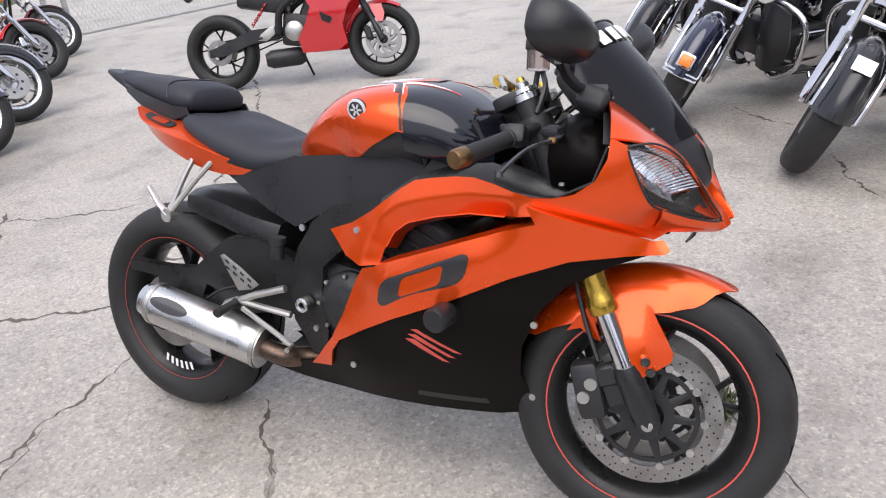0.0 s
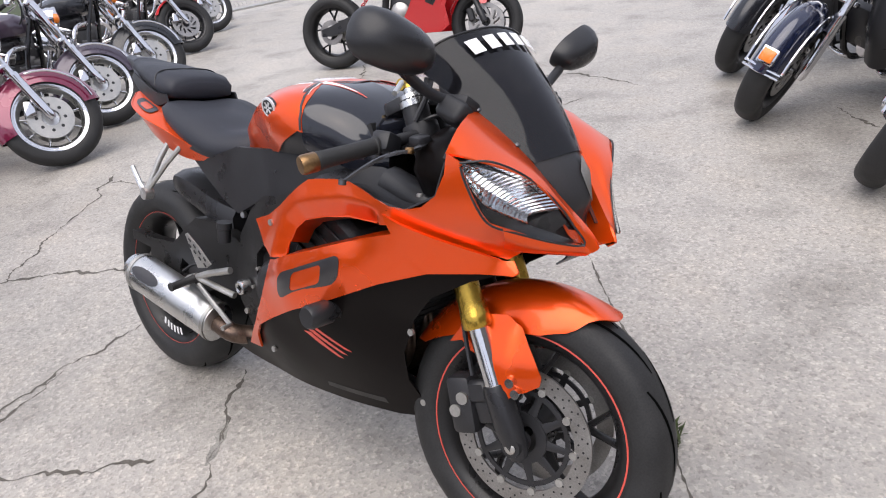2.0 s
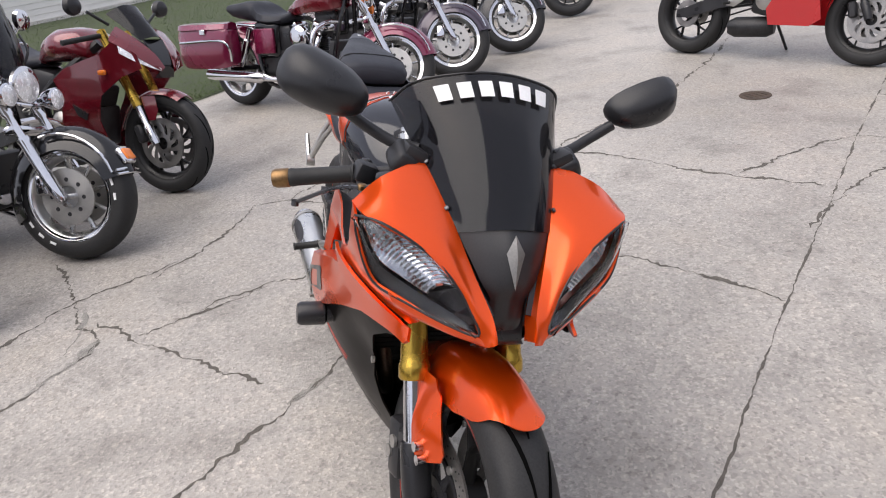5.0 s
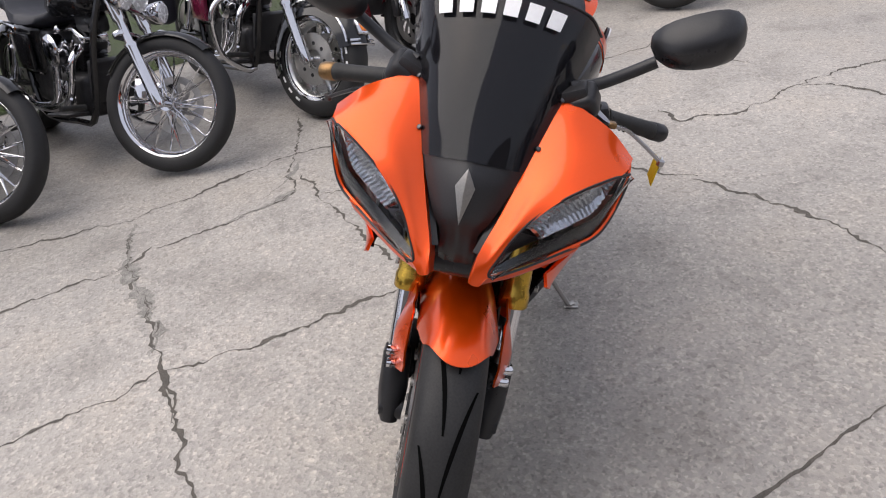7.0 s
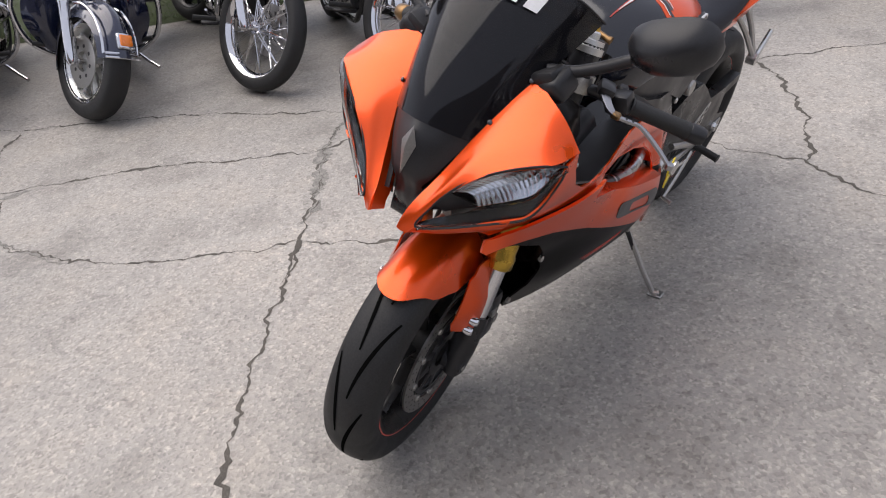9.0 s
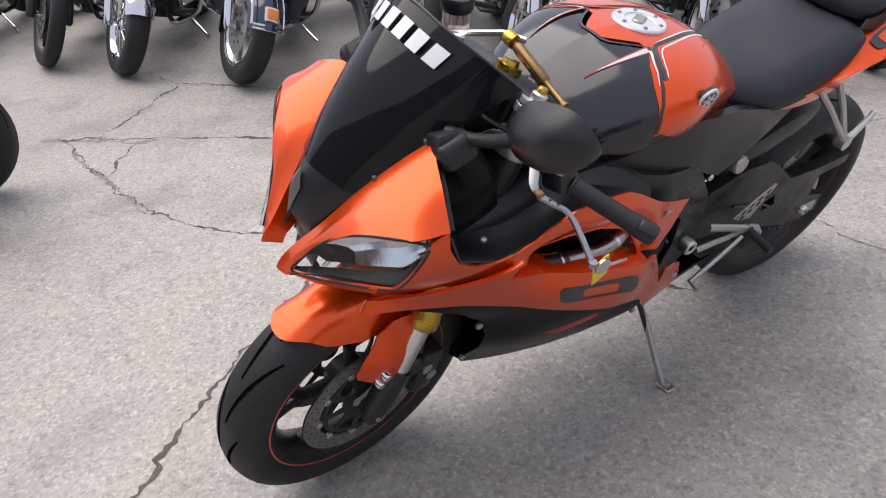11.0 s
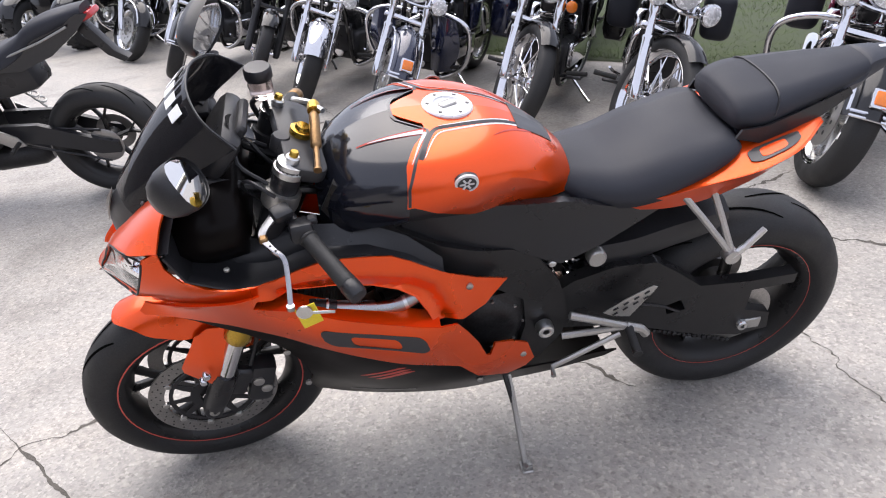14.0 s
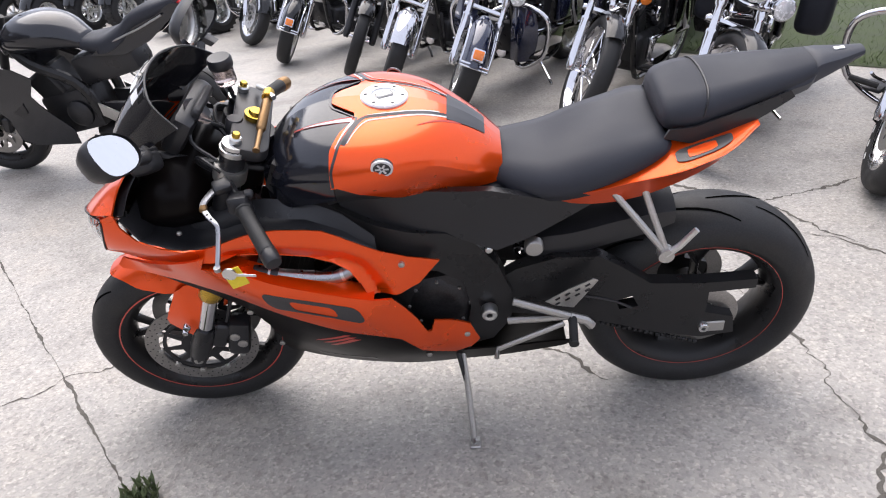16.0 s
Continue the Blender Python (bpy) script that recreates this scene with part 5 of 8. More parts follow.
# undertail and hugger
hug = half_rings([
    (-0.27, [(0, 0.632), (0.05, 0.631), (0.085, 0.622), (0.098, 0.60), (0.095, 0.57), (0.05, 0.56)]),
    (-0.36, [(0, 0.655), (0.06, 0.654), (0.098, 0.640), (0.108, 0.61), (0.100, 0.575), (0.05, 0.575)]),
    (-0.46, [(0, 0.682), (0.06, 0.680), (0.098, 0.665), (0.106, 0.635), (0.096, 0.60), (0.05, 0.635)]),
    (-0.54, [(0, 0.694), (0.06, 0.692), (0.094, 0.676), (0.100, 0.65), (0.094, 0.62), (0.05, 0.655)]),
    (-0.60, [(0, 0.690), (0.05, 0.687), (0.082, 0.672), (0.086, 0.655), (0.082, 0.635), (0.05, 0.655)]),
], 14)
part("rear_hugger", hug, SATIN_BLACK, bike, "black rear inner fender")
under = block((0.34, 0.17, 0.06), pose(-0.53, 0, 0.815, 0, 17, 0), 0.02, seg=2)
part("undertail", under, SATIN_BLACK, bike)

# -- rear wheel, swingarm --
def wheel_at(c, m=None):
    t = Matrix.Translation(c)
    return t if m is None else m @ t


def wheel(parent, name, centre, radius, rim, tyre_w, rim_w, stripe=True, m=None, crown=0.55, rim_mat=None, grooves=9, spokes=5):
    place = wheel_at(centre, m)
    r = part(name, cast_rim_bm(rim, rim_w), rim_mat or FRAME_BLACK, parent, "", place)
    for bm in cast_spokes(rim, rim_w, spokes):
        part("spoke", bm, rim_mat or FRAME_BLACK, r, "", place)
    part("tyre", tyre_bm(radius, rim, tyre_w, crown), RUBBER, r, "worn black rubber tyre", place, 60)
    part("tread", groove_bm(radius, rim, tyre_w, crown, grooves), TREAD_SHADE, r, "", place)
    if stripe:
        for s in (-1, 1):
            y = s * (rim_w / 2 + 0.0006)
            part("rim_stripe", lathe([(rim + 0.001, y - 0.002 * s), (rim + 0.0085, y - 0.003 * s), (rim + 0.0085, y - 0.001 * s), (rim + 0.001, y)], 56, closed=True), RED_STRIPE, r, "thin red rim stripe", place)
    return r


rear = wheel(bike, "rear_wheel", REAR_AXLE, 0.316, 0.219, 0.182, 0.142, grooves=8, crown=0.62)
part("rear_disc", disc_bm(0.07, 0.110, -0.085), STEEL, rear, "", Matrix.Translation(REAR_AXLE))
part("sprocket", lathe([(0.05, 0.086), (0.098, 0.086), (0.102, 0.089), (0.098, 0.092), (0.05, 0.092)], 44, closed=True), STEEL, rear, "", Matrix.Translation(REAR_AXLE))
marks = bmesh.new()
for k in range(6):
    a = radians(-112 + 6.4 * k)
    r0, r1 = 0.172, 0.196
    for s in (-1,):
        q = [Vector((r * math.cos(a + d), -0.060, r * math.sin(a + d))) for r, d in ((r0, -0.034), (r0, 0.022), (r1, 0.034), (r1, -0.014))]
        marks.faces.new([marks.verts.new(p) for p in q])
thicken(marks, 0.001)
part("white_rim_mark", marks, WHITE, rear, "plain white block marks on the rim", Matrix.Translation(REAR_AXLE))
for s in (1, -1):
    arm_o = [(-0.14, 0.50), (-0.22, 0.555), (-0.32, 0.585), (-0.42, 0.580), (-0.47, 0.545), (-0.55, 0.478), (-0.68, 0.466), (-0.815, 0.466), (-0.815, 0.436), (-0.70, 0.432), (-0.70, 0.36), (-0.775, 0.335), (-0.785, 0.275), (-0.70, 0.265), (-0.58, 0.295), (-0.45, 0.345), (-0.32, 0.385), (-0.20, 0.40), (-0.14, 0.42)]
    swing = panel(arm_o, lambda x, z: 0.118 + 0.006 * math.sin((x + 0.14) * -4), 0.034, 0.035, s, 0.0, [(-0.468, 0.424), (-0.508, 0.438), (-0.526, 0.400), (-0.478, 0.392)])
    sw = part("swingarm", swing, FRAME_BLACK, bike, "black aluminium swingarm")
    part("axle_block", block((0.062, 0.010, 0.036), (-0.725, 0.122 * s, 0.305), 0.003), SATIN_ALLOY, sw)
    part("axle_nut", lathe([(0.006, 0.012), (0.013, 0.012), (0.016, 0.006), (0.016, -0.01)], 12), ALLOY, sw, "", Matrix.Translation((-0.700, 0.124 * s, 0.309)) @ Matrix.Diagonal((1, s, 1, 1)))
    inlay = tube([(-0.33, 0.124 * s, 0.468), (-0.45, 0.124 * s, 0.430), (-0.51, 0.124 * s, 0.395)], 0.004, 6, 8)
    part("swingarm_rib", inlay, SATIN_BLACK, sw)
for z0, z1 in ((0.505, 0.412), (0.405, 0.214)):
    chain = bmesh.new()
    for k in range(34):
        f = k / 33
        x = -0.20 - 0.50 * f
        z = z0 + (z1 - z0) * f
        block((0.012, 0.010 if k % 2 else 0.014, 0.011), pose(x, 0.092, z, 0, 0, 0), 0.002, chain)
    part("chain_run", chain, ENGINE_GREY, bike, "dark drive chain")
shock = bmesh.new()
p0, p1 = Vector((-0.235, 0.03, 0.66)), Vector((-0.275, 0.03, 0.42))
helix = []
for k in range(97):
    a = 2 * math.pi * k / 16
    c = p0.lerp(p1, k / 96)
    helix.append(c + Vector((0.034 * math.cos(a), 0.034 * math.sin(a), 0)))
tube(helix, 0.0058, 6, 0, shock)
sk = part("shock_spring", shock, CHROME, bike, "bright shock absorber spring")
part("shock_body", tube([p0, p1], 0.022, 12), SATIN_BLACK, sk)
part("reservoir_cap", rod((-0.262, 0.118, 0.632), (-0.262, 0.140, 0.632), [(0.023, 0), (0.023, 0.8), (0.020, 1)], 20), SATIN_ALLOY, sk, "round alloy adjuster")

# -- exhaust --
can0, can1 = Vector((-0.285, -0.150, 0.300)), Vector((-0.675, -0.190, 0.385))
dirn = (can1 - can0).normalized()
sidev = dirn.cross(Vector((0, 0, 1))).normalized()
upv = sidev.cross(dirn)
secs = []
for f, ra, rb in ((0, 0.030, 0.030), (0.01, 0.050, 0.058), (0.05, 0.052, 0.060), (0.5, 0.052, 0.060), (0.90, 0.052, 0.060), (0.93, 0.050, 0.058), (0.97, 0.042, 0.048), (1.0, 0.040, 0.046), (1.0, 0.030, 0.036), (0.90, 0.028, 0.032)):
    c = can0.lerp(can1, f)
    secs.append([c + sidev * ra * math.cos(a) + upv * rb * math.sin(a) for a in [2 * math.pi * k / 28 for k in range(28)]])
can_bm = bmesh.new()
surface(can_bm, secs, False, True, True)
can = part("exhaust_silencer", can_bm, ALLOY, bike, "brushed aluminium exhaust silencer", None, 30)
band = bmesh.new()
for f in (0.035, 0.90):
    c = can0.lerp(can1, f)
    surface(band, [[c + dirn * d + sidev * 0.0535 * math.cos(a) + upv * 0.0615 * math.sin(a) for a in [2 * math.pi * k / 28 for k in range(28)]] for d in (-0.006, 0.006)], False, True)
thicken(band, 0.0012)
part("silencer_band", band, SATIN_ALLOY, can)
badge = bmesh.new()
c = can0.lerp(can1, 0.72)
rows = []
for rr in (0.0, 0.5, 1.0):
    rows.append([c + dirn * 0.062 * rr * math.cos(a) + (-sidev * 0 + upv) * 0 + (lambda th: (Vector((0, 0, 0)) - (sidev * 0.0528 * math.cos(th) * -1) * -1 + upv * 0.0608 * math.sin(th)))(0.55 + 0.34 * rr * math.sin(a)) for a in [2 * math.pi * k / 24 for k in range(24)]])
surface(badge, rows, False, True)
bmesh.ops.remove_doubles(badge, verts=badge.verts, dist=1e-5)
thicken(badge, 0.001)
part("oval_badge", badge, DECAL, can, "dark oval badge with a bright centre")
part("link_pipe", tube([can0 + dirn * 0.01, can0 - dirn * 0.06, (-0.20, -0.10, 0.275), (-0.1, -0.03, 0.27)], 0.027, 14, 10), DARK_PIPE, bike)

# -- footrests --
for s in (1, -1):
    rs = bmesh.new()
    tube([(-0.205, 0.155 * s, 0.478), (-0.29, 0.168 * s, 0.452), (-0.355, 0.172 * s, 0.425)], 0.010, 8, 0, rs)
    tube([(-0.19, 0.155 * s, 0.410), (-0.27, 0.165 * s, 0.420), (-0.345, 0.172 * s, 0.430)], 0.009, 8, 0, rs)
    tube([(-0.345, 0.172 * s, 0.43), (-0.385, 0.175 * s, 0.415), (-0.40, 0.176 * s, 0.395)], 0.012, 8, 0, rs)
    r_ = part("rearset", rs, SATIN_ALLOY, bike, "alloy rider footrest bracket")
    heel = [(-0.285, 0.478), (-0.31, 0.462), (-0.355, 0.452), (-0.40, 0.520), (-0.412, 0.540), (-0.400, 0.546), (-0.34, 0.515)]
    part("heel_guard", plate(heel, 0.160 * s, 0.164 * s, 0.0012), SATIN_ALLOY, r_, "slotted alloy heel guard")
    slots = bmesh.new()
    for k in range(4):
        for j in range(2):
            x = -0.315 - 0.024 * k
            z = 0.474 + 0.0135 * k + 0.017 * j - 0.004
            block((0.014, 0.0014, 0.006), pose(x, 0.1648 * s, z, 0, 35, 0), 0.0005, slots)
    part("guard_slot", slots, SATIN_BLACK, r_)
    peg_ = rod((-0.352, 0.172 * s, 0.425), (-0.345, 0.255 * s, 0.418), [(0.012, 0), (0.013, 0.1), (0.011, 0.14), (0.011, 0.94), (0.013, 0.96), (0.012, 1)], 12)
    pg = part("footpeg", peg_, GRIP, r_, "black knurled footpeg")
    part("gear_pedal" if s > 0 else "brake_pedal", tube([(-0.33, 0.178 * s, 0.412), (-0.23, 0.188 * s, 0.375), (-0.16, 0.192 * s, 0.345), (-0.155, 0.22 * s, 0.343)], 0.007, 8), SATIN_ALLOY, r_)
part("brake_fluid_pot", rod((-0.225, -0.155, 0.555), (-0.222, -0.155, 0.61), [(0.018, 0), (0.018, 0.65), (0.021, 0.68), (0.021, 1)], 16), SATIN_BLACK, bike, "small black brake fluid pot")

# -- kickstand --
st = tube([(-0.060, 0.115, 0.300), (-0.068, 0.170, 0.235), (-0.074, 0.235, 0.140), (-0.078, 0.285, 0.078)], 0.0082, 8)
tube([(-0.078, 0.285, 0.078), (-0.086, 0.300, 0.082)], 0.012, 8, 0, st)
block((0.030, 0.045, 0.008), pose(-0.080, 0.292, 0.080, 14.5, 0, 0), 0.003, st)
stand_ = part("kickstand", st, SATIN_ALLOY, bike, "alloy kickstand resting on the concrete")
part("stand_spring", tube([(-0.045, 0.125, 0.32), (-0.07, 0.19, 0.20)], 0.007, 8), ENGINE_GREY, stand_)
part("stand_bracket", block((0.06, 0.05, 0.05), (-0.06, 0.115, 0.305), 0.01), FRAME_BLACK, bike)

# -- front end, turned with the steering --
fw = wheel(bike, "front_wheel", FRONT_AXLE, 0.300, 0.219, 0.120, 0.098, m=TURNED, crown=0.58)
at_axle = TURNED @ Matrix.Translation(FRONT_AXLE)
for s in (1, -1):
    d = part("brake_disc", disc_bm(0.118, 0.155, 0.062 * s), STEEL, fw, "drilled steel brake disc", at_axle)
    holes = bmesh.new()
    for ring_r, n, off in ((0.127, 30, 0), (0.137, 30, 0.1), (0.147, 30, 0.04)):
        for k in range(n):
            a = 2 * math.pi * k / n + off
            p = Vector((ring_r * math.cos(a), 0.0625 * s, ring_r * math.sin(a)))
            rod(p, p + Vector((0, 0.0026 * s, 0)), [(0.0024, 0), (0.0024, 1)], 6, holes)
    part("disc_hole", holes, SATIN_BLACK, d, "", at_axle)
    car = lathe([(0.035, 0.058 * s), (0.058, 0.058 * s), (0.058, 0.066 * s), (0.035, 0.066 * s)], 24, closed=True)
    arms_ = bmesh.new()
    lathe([(0.098, 0.058 * s), (0.108, 0.058 * s), (0.108, 0.063 * s), (0.098, 0.063 * s)], 40, bm=car, closed=True)
    for k in range(10):
        a = 2 * math.pi * k / 10
        c = Vector((math.cos(a), 0, math.sin(a)))
        join(arms_, spoke_bm(c * 0.055 + Vector((0, 0.062 * s, 0)), c * 0.116 + Vector((0, 0.060 * s, 0)), 0.022, 0.005, 0.014, 0.005))
    part("disc_carrier", car, SATIN_BLACK, d, "", at_axle)
    part("carrier_arm", arms_, SATIN_BLACK, d, "", at_axle)
    part("disc_rivet", bolts_bm([(0.117 * math.cos(2 * math.pi * k / 10), 0.064 * s, 0.117 * math.sin(2 * math.pi * k / 10)) for k in range(10)], 0.0085, 0.005, (0, 1, 0), 12), SATIN_ALLOY, d, "", at_axle)
    # fork leg
    g0, g1 = fork_at(0.780, 0.105 * s), fork_at(0.530, 0.105 * s)
    gold = rod(g0, g1, [(0.0265, 0), (0.0265, 0.30), (0.0265, 0.60), (0.0275, 0.80), (0.0275, 0.86), (0.031, 0.90), (0.031, 0.985), (0.028, 1.0)], 24)
    leg = part("fork_leg", gold, GOLD, bike, "gold anodised fork tube", TURNED)
    part("fork_top", rod(fork_at(0.97, 0.105 * s), g0, [(0.028, 0), (0.028, 1)], 20), SATIN_BLACK, leg, "", TURNED)
    part("fork_slider", rod(g1, fork_at(0.375, 0.105 * s), [(0.0215, 0), (0.0215, 1)], 20), CHROME, leg, "bright chrome fork slider", TURNED)
    foot = bmesh.new()
    a = fork_at(0.42, 0.105 * s)
    b = Vector((FRONT_AXLE.x + 0.004, 0.100 * s, FRONT_AXLE.z))
    rod(a, b - (a - b).normalized() * 0.03, [(0.026, 0), (0.029, 0.1), (0.030, 0.55), (0.026, 0.85), (0.018, 1)], 16, foot)
    rod((b.x, 0.075 * s, b.z), (b.x, 0.122 * s, b.z), [(0.024, 0), (0.024, 0.7), (0.021, 1)], 18, foot)
    block((0.055, 0.022, 0.095), pose(0.612, 0.098 * s, 0.375, 0, -24, 0), 0.008, foot, seg=2)
    part("axle_foot", foot, SATIN_BLACK, leg, "black fork foot", TURNED)
    part("axle_cap", rod((b.x, 0.121 * s, b.z), (b.x, 0.126 * s, b.z), [(0.012, 0), (0.012, 0.7), (0.010, 1)], 14), SATIN_ALLOY, leg, "", TURNED)
    # caliper
    cal = block((0.060, 0.055, 0.128), pose(0.560, 0.090 * s, 0.352, 0, -16, 0), 0.014, seg=2)
    block((0.05, 0.03, 0.05), pose(0.595, 0.10 * s, 0.392, 0, -20, 0), 0.008, cal)
    cp = part("brake_caliper", cal, SATIN_BLACK, leg, "black brake caliper with bright piston caps", TURNED)
    part("piston_cap", bolts_bm([(0.565, 0.118 * s, 0.372), (0.552, 0.118 * s, 0.340)], 0.0135, 0.004, (0, 1, 0), 18), SATIN_ALLOY, cp, "", TURNED)
    part("fender_bolt", bolts_bm([(0.672, 0.116 * s, 0.440), (0.684, 0.112 * s, 0.418)], 0.010, 0.010, (0, 1, 0), 12), CHROME, leg, "", TURNED)
    part("brake_hose", tube([(0.575, 0.10 * s, 0.42), (0.54, 0.085 * s, 0.50), (0.50, 0.07 * s, 0.62), (0.46, 0.05 * s, 0.74)], 0.0055, 6, 12), SATIN_BLACK, leg, "", TURNED)
# fender: a hoop round the tyre with side wings down the fork
FENDER_DROP = [(40, 0.010), (62, 0.012), (68, 0.034), (74, 0.064), (84, 0.086), (100, 0.098), (120, 0.092), (137, 0.062), (152, 0.026), (175, 0.015)]


def hoop(a, f, r=0.318, w=0.074):
    """A point of the fender: a is the angle round the axle, f goes from side to side."""
    g = math.degrees(a)
    deep = 0.0
    for (a0, d0), (a1, d1) in zip(FENDER_DROP, FENDER_DROP[1:]):
        if a0 <= g <= a1:
            deep = d0 + (d1 - d0) * (g - a0) / (a1 - a0)
    drop = deep * abs(f) ** 2.8
    return FRONT_AXLE + Vector(((r - drop) * math.cos(a), w * math.copysign(abs(f) ** 0.85, f), (r - drop) * math.sin(a)))


fen = bmesh.new()
rows = []
for k in range(41):
    u = k / 40
    a = radians(61 + 95 * u)
    row = []
    for j in range(15):
        f = -1 + 2 * j / 14
        shift = radians(10) * (abs(f) ** 2.0) * (1 - u) ** 4 + radians(-6) * (abs(f) ** 2) * u**3
        spread = (0.80 + 0.20 * min(1, u / 0.22)) * (1 - 0.12 * max(0, u - 0.75) / 0.25)
        row.append(hoop(a + shift, f, 0.322, 0.078 * spread))
    rows.append(row)
surface(fen, rows)
thicken(fen, 0.003)
fender = part("front_fender", fen, ORANGE, bike, "orange front fender", TURNED)
for s in (1, -1):
    wing = [(0.578, 0.556), (0.640, 0.566), (0.672, 0.548), (0.690, 0.515), (0.710, 0.482), (0.724, 0.455), (0.722, 0.436), (0.702, 0.422), (0.668, 0.402), (0.640, 0.396), (0.620, 0.44), (0.598, 0.510)]
    part("fender_wing", panel(wing, lambda x, z: 0.088 + 0.030 * min(1, max(0, (0.57 - z) / 0.10)) - 0.45 * max(0, x - 0.66), 0.004, 0.016, s), ORANGE, fender, "", TURNED)
    back = [(0.500, 0.470), (0.530, 0.515), (0.575, 0.560), (0.585, 0.530), (0.560, 0.495), (0.575, 0.455), (0.55, 0.462), (0.53, 0.480)]
    part("fender_wing", panel(back, lambda x, z: 0.076 + 0.012 * (z - 0.47) / 0.1, 0.003, 0.016, s), ORANGE, fender, "", TURNED)
# clamps, caps, bars
clamp = plate(rounded(0.085, 0.26, 0.03, 5), -0.014, 0.014, 0.005)
cm = TURNED @ Matrix.Translation((0.360, 0, 0.955)) @ Matrix.Rotation(radians(-24), 4, "Y") @ Matrix.Rotation(radians(90), 4, "X")
part("top_clamp", clamp, SATIN_BLACK, bike, "black top yoke", cm)
clamp2 = plate(rounded(0.085, 0.27, 0.03, 5), -0.016, 0.016, 0.005)
part("lower_clamp", clamp2, SATIN_BLACK, bike, "", TURNED @ Matrix.Translation((0.448, 0, 0.765)) @ Matrix.Rotation(radians(-24), 4, "Y") @ Matrix.Rotation(radians(90), 4, "X"))
part("head_tube", rod((0.35, 0, 0.94), (0.44, 0, 0.75), [(0.04, 0), (0.04, 1)], 18), FRAME_BLACK, bike)
part("stem_nut", rod(HEAD - RAKE * 0.005, HEAD + RAKE * 0.016, [(0.024, 0), (0.024, 0.6), (0.016, 0.65), (0.014, 1)], 18), GOLD, bike, "gold steering stem nut", TURNED)
for s in (1, -1):
    a = fork_at(0.955, 0.105 * s)
    fc = rod(a, a + RAKE * 0.040, [(0.031, 0), (0.031, 0.30), (0.028, 0.32), (0.027, 0.62), (0.014, 0.64), (0.014, 0.92), (0.011, 1)], 24)
    capp = part("fork_cap", fc, ALLOY, bike, "silver fork cap", TURNED)
    part("fork_adjuster", rod(a + RAKE * 0.038, a + RAKE * 0.050, [(0.009, 0), (0.009, 0.8), (0.007, 1)], 8), GOLD, capp, "", TURNED)
    # clip-on bar
    q = fork_at(0.905, 0.105 * s)
    part("bar_clamp", rod(q - RAKE * 0.018, q + RAKE * 0.018, [(0.036, 0), (0.037, 0.1), (0.037, 0.9), (0.036, 1)], 20), SATIN_ALLOY if s > 0 else SATIN_BLACK, bike, "", TURNED)
    b0 = q + Vector((0.010, 0.020 * s, 0.0))
    b1 = Vector((0.330, 0.338 * s, 0.848))
    part("handlebar", tube([b0, b0.lerp(b1, 0.35)], 0.0115, 12), SATIN_BLACK, bike, "black clip-on handlebar", TURNED)
    ga = b0.lerp(b1, 0.42)
    grip = rod(ga, b0.lerp(b1, 0.95), [(0.019, 0), (0.019, 0.03), (0.0165, 0.05), (0.0165, 0.5), (0.0172, 0.9), (0.0185, 0.97), (0.0175, 1)], 18)
    gp = part("grip", grip, GRIP, bike, "black rubber grip", TURNED)
    be = rod(b0.lerp(b1, 0.95), b0.lerp(b1, 1.09), [(0.0175, 0), (0.019, 0.06), (0.019, 0.80), (0.0165, 0.98), (0.009, 1.0)], 18)
    part("bar_end", be, BRONZE if s < 0 else SATIN_BLACK, gp, "worn gold bar-end weight" if s < 0 else "black bar-end weight with scuffs", TURNED)
    sg = block((0.045, 0.050, 0.040), Matrix.Translation(b0.lerp(b1, 0.33)) @ Matrix.Rotation(radians(18 * s), 4, "X"), 0.010, seg=2)
    block((0.020, 0.02, 0.016), Matrix.Translation(b0.lerp(b1, 0.30) + Vector((-0.026, 0, 0.012))), 0.004, sg)
    part("switch_pod", sg, SATIN_BLACK, bike, "black switch pod", TURNED)
    # lever: perch, blade
    inv = TURNED.inverted()
    if s > 0:
        way = [(0.412, 0.178, 0.906), (0.434, 0.205, 0.894), (0.436, 0.222, 0.886), (0.420, 0.244, 0.876), (0.402, 0.262, 0.864), (0.399, 0.298, 0.840), (0.400, 0.334, 0.813)]
    else:
        way = [(0.498, -0.168, 0.905), (0.506, -0.190, 0.900), (0.500, -0.212, 0.894), (0.482, -0.240, 0.888), (0.466, -0.262, 0.878), (0.452, -0.294, 0.860), (0.441, -0.327, 0.840)]
    way = [inv @ Vector(p) for p in way]
    lp = way[0]
    tip = way[-1]
    perch = block((0.040, 0.034, 0.022), Matrix.Translation(lp + Vector((-0.012, 0, 0.002))) @ Matrix.Rotation(radians(20 * s), 4, "Z") @ Matrix.Rotation(radians(-14 * s), 4, "X"), 0.008, seg=2)
    part("lever_perch", perch, SATIN_BLACK, bike, "", TURNED)
    blade = bmesh.new()
    path = spline(way, 24)
    rows = []
    for i, p in enumerate(path):
        d = (path[min(i + 1, 24)] - path[max(i - 1, 0)]).normalized()
        side = d.cross(Vector((0, 0, 1))).normalized()
        up = side.cross(d)
        hw = 0.0085 - 0.0040 * min(1.0, i / 14)
        rows.append([p + side * a * hw + up * b for a, b in ((1, 0.0025), (0, 0.004), (-1, 0.0025), (-1, -0.0025), (0, -0.004), (1, -0.0025))])
    surface(blade, rows, False, True, True)
    rod(tip + Vector((0, 0, -0.005)), tip + Vector((0, 0, 0.005)), [(0.0075, 0), (0.0075, 1)], 12, blade)
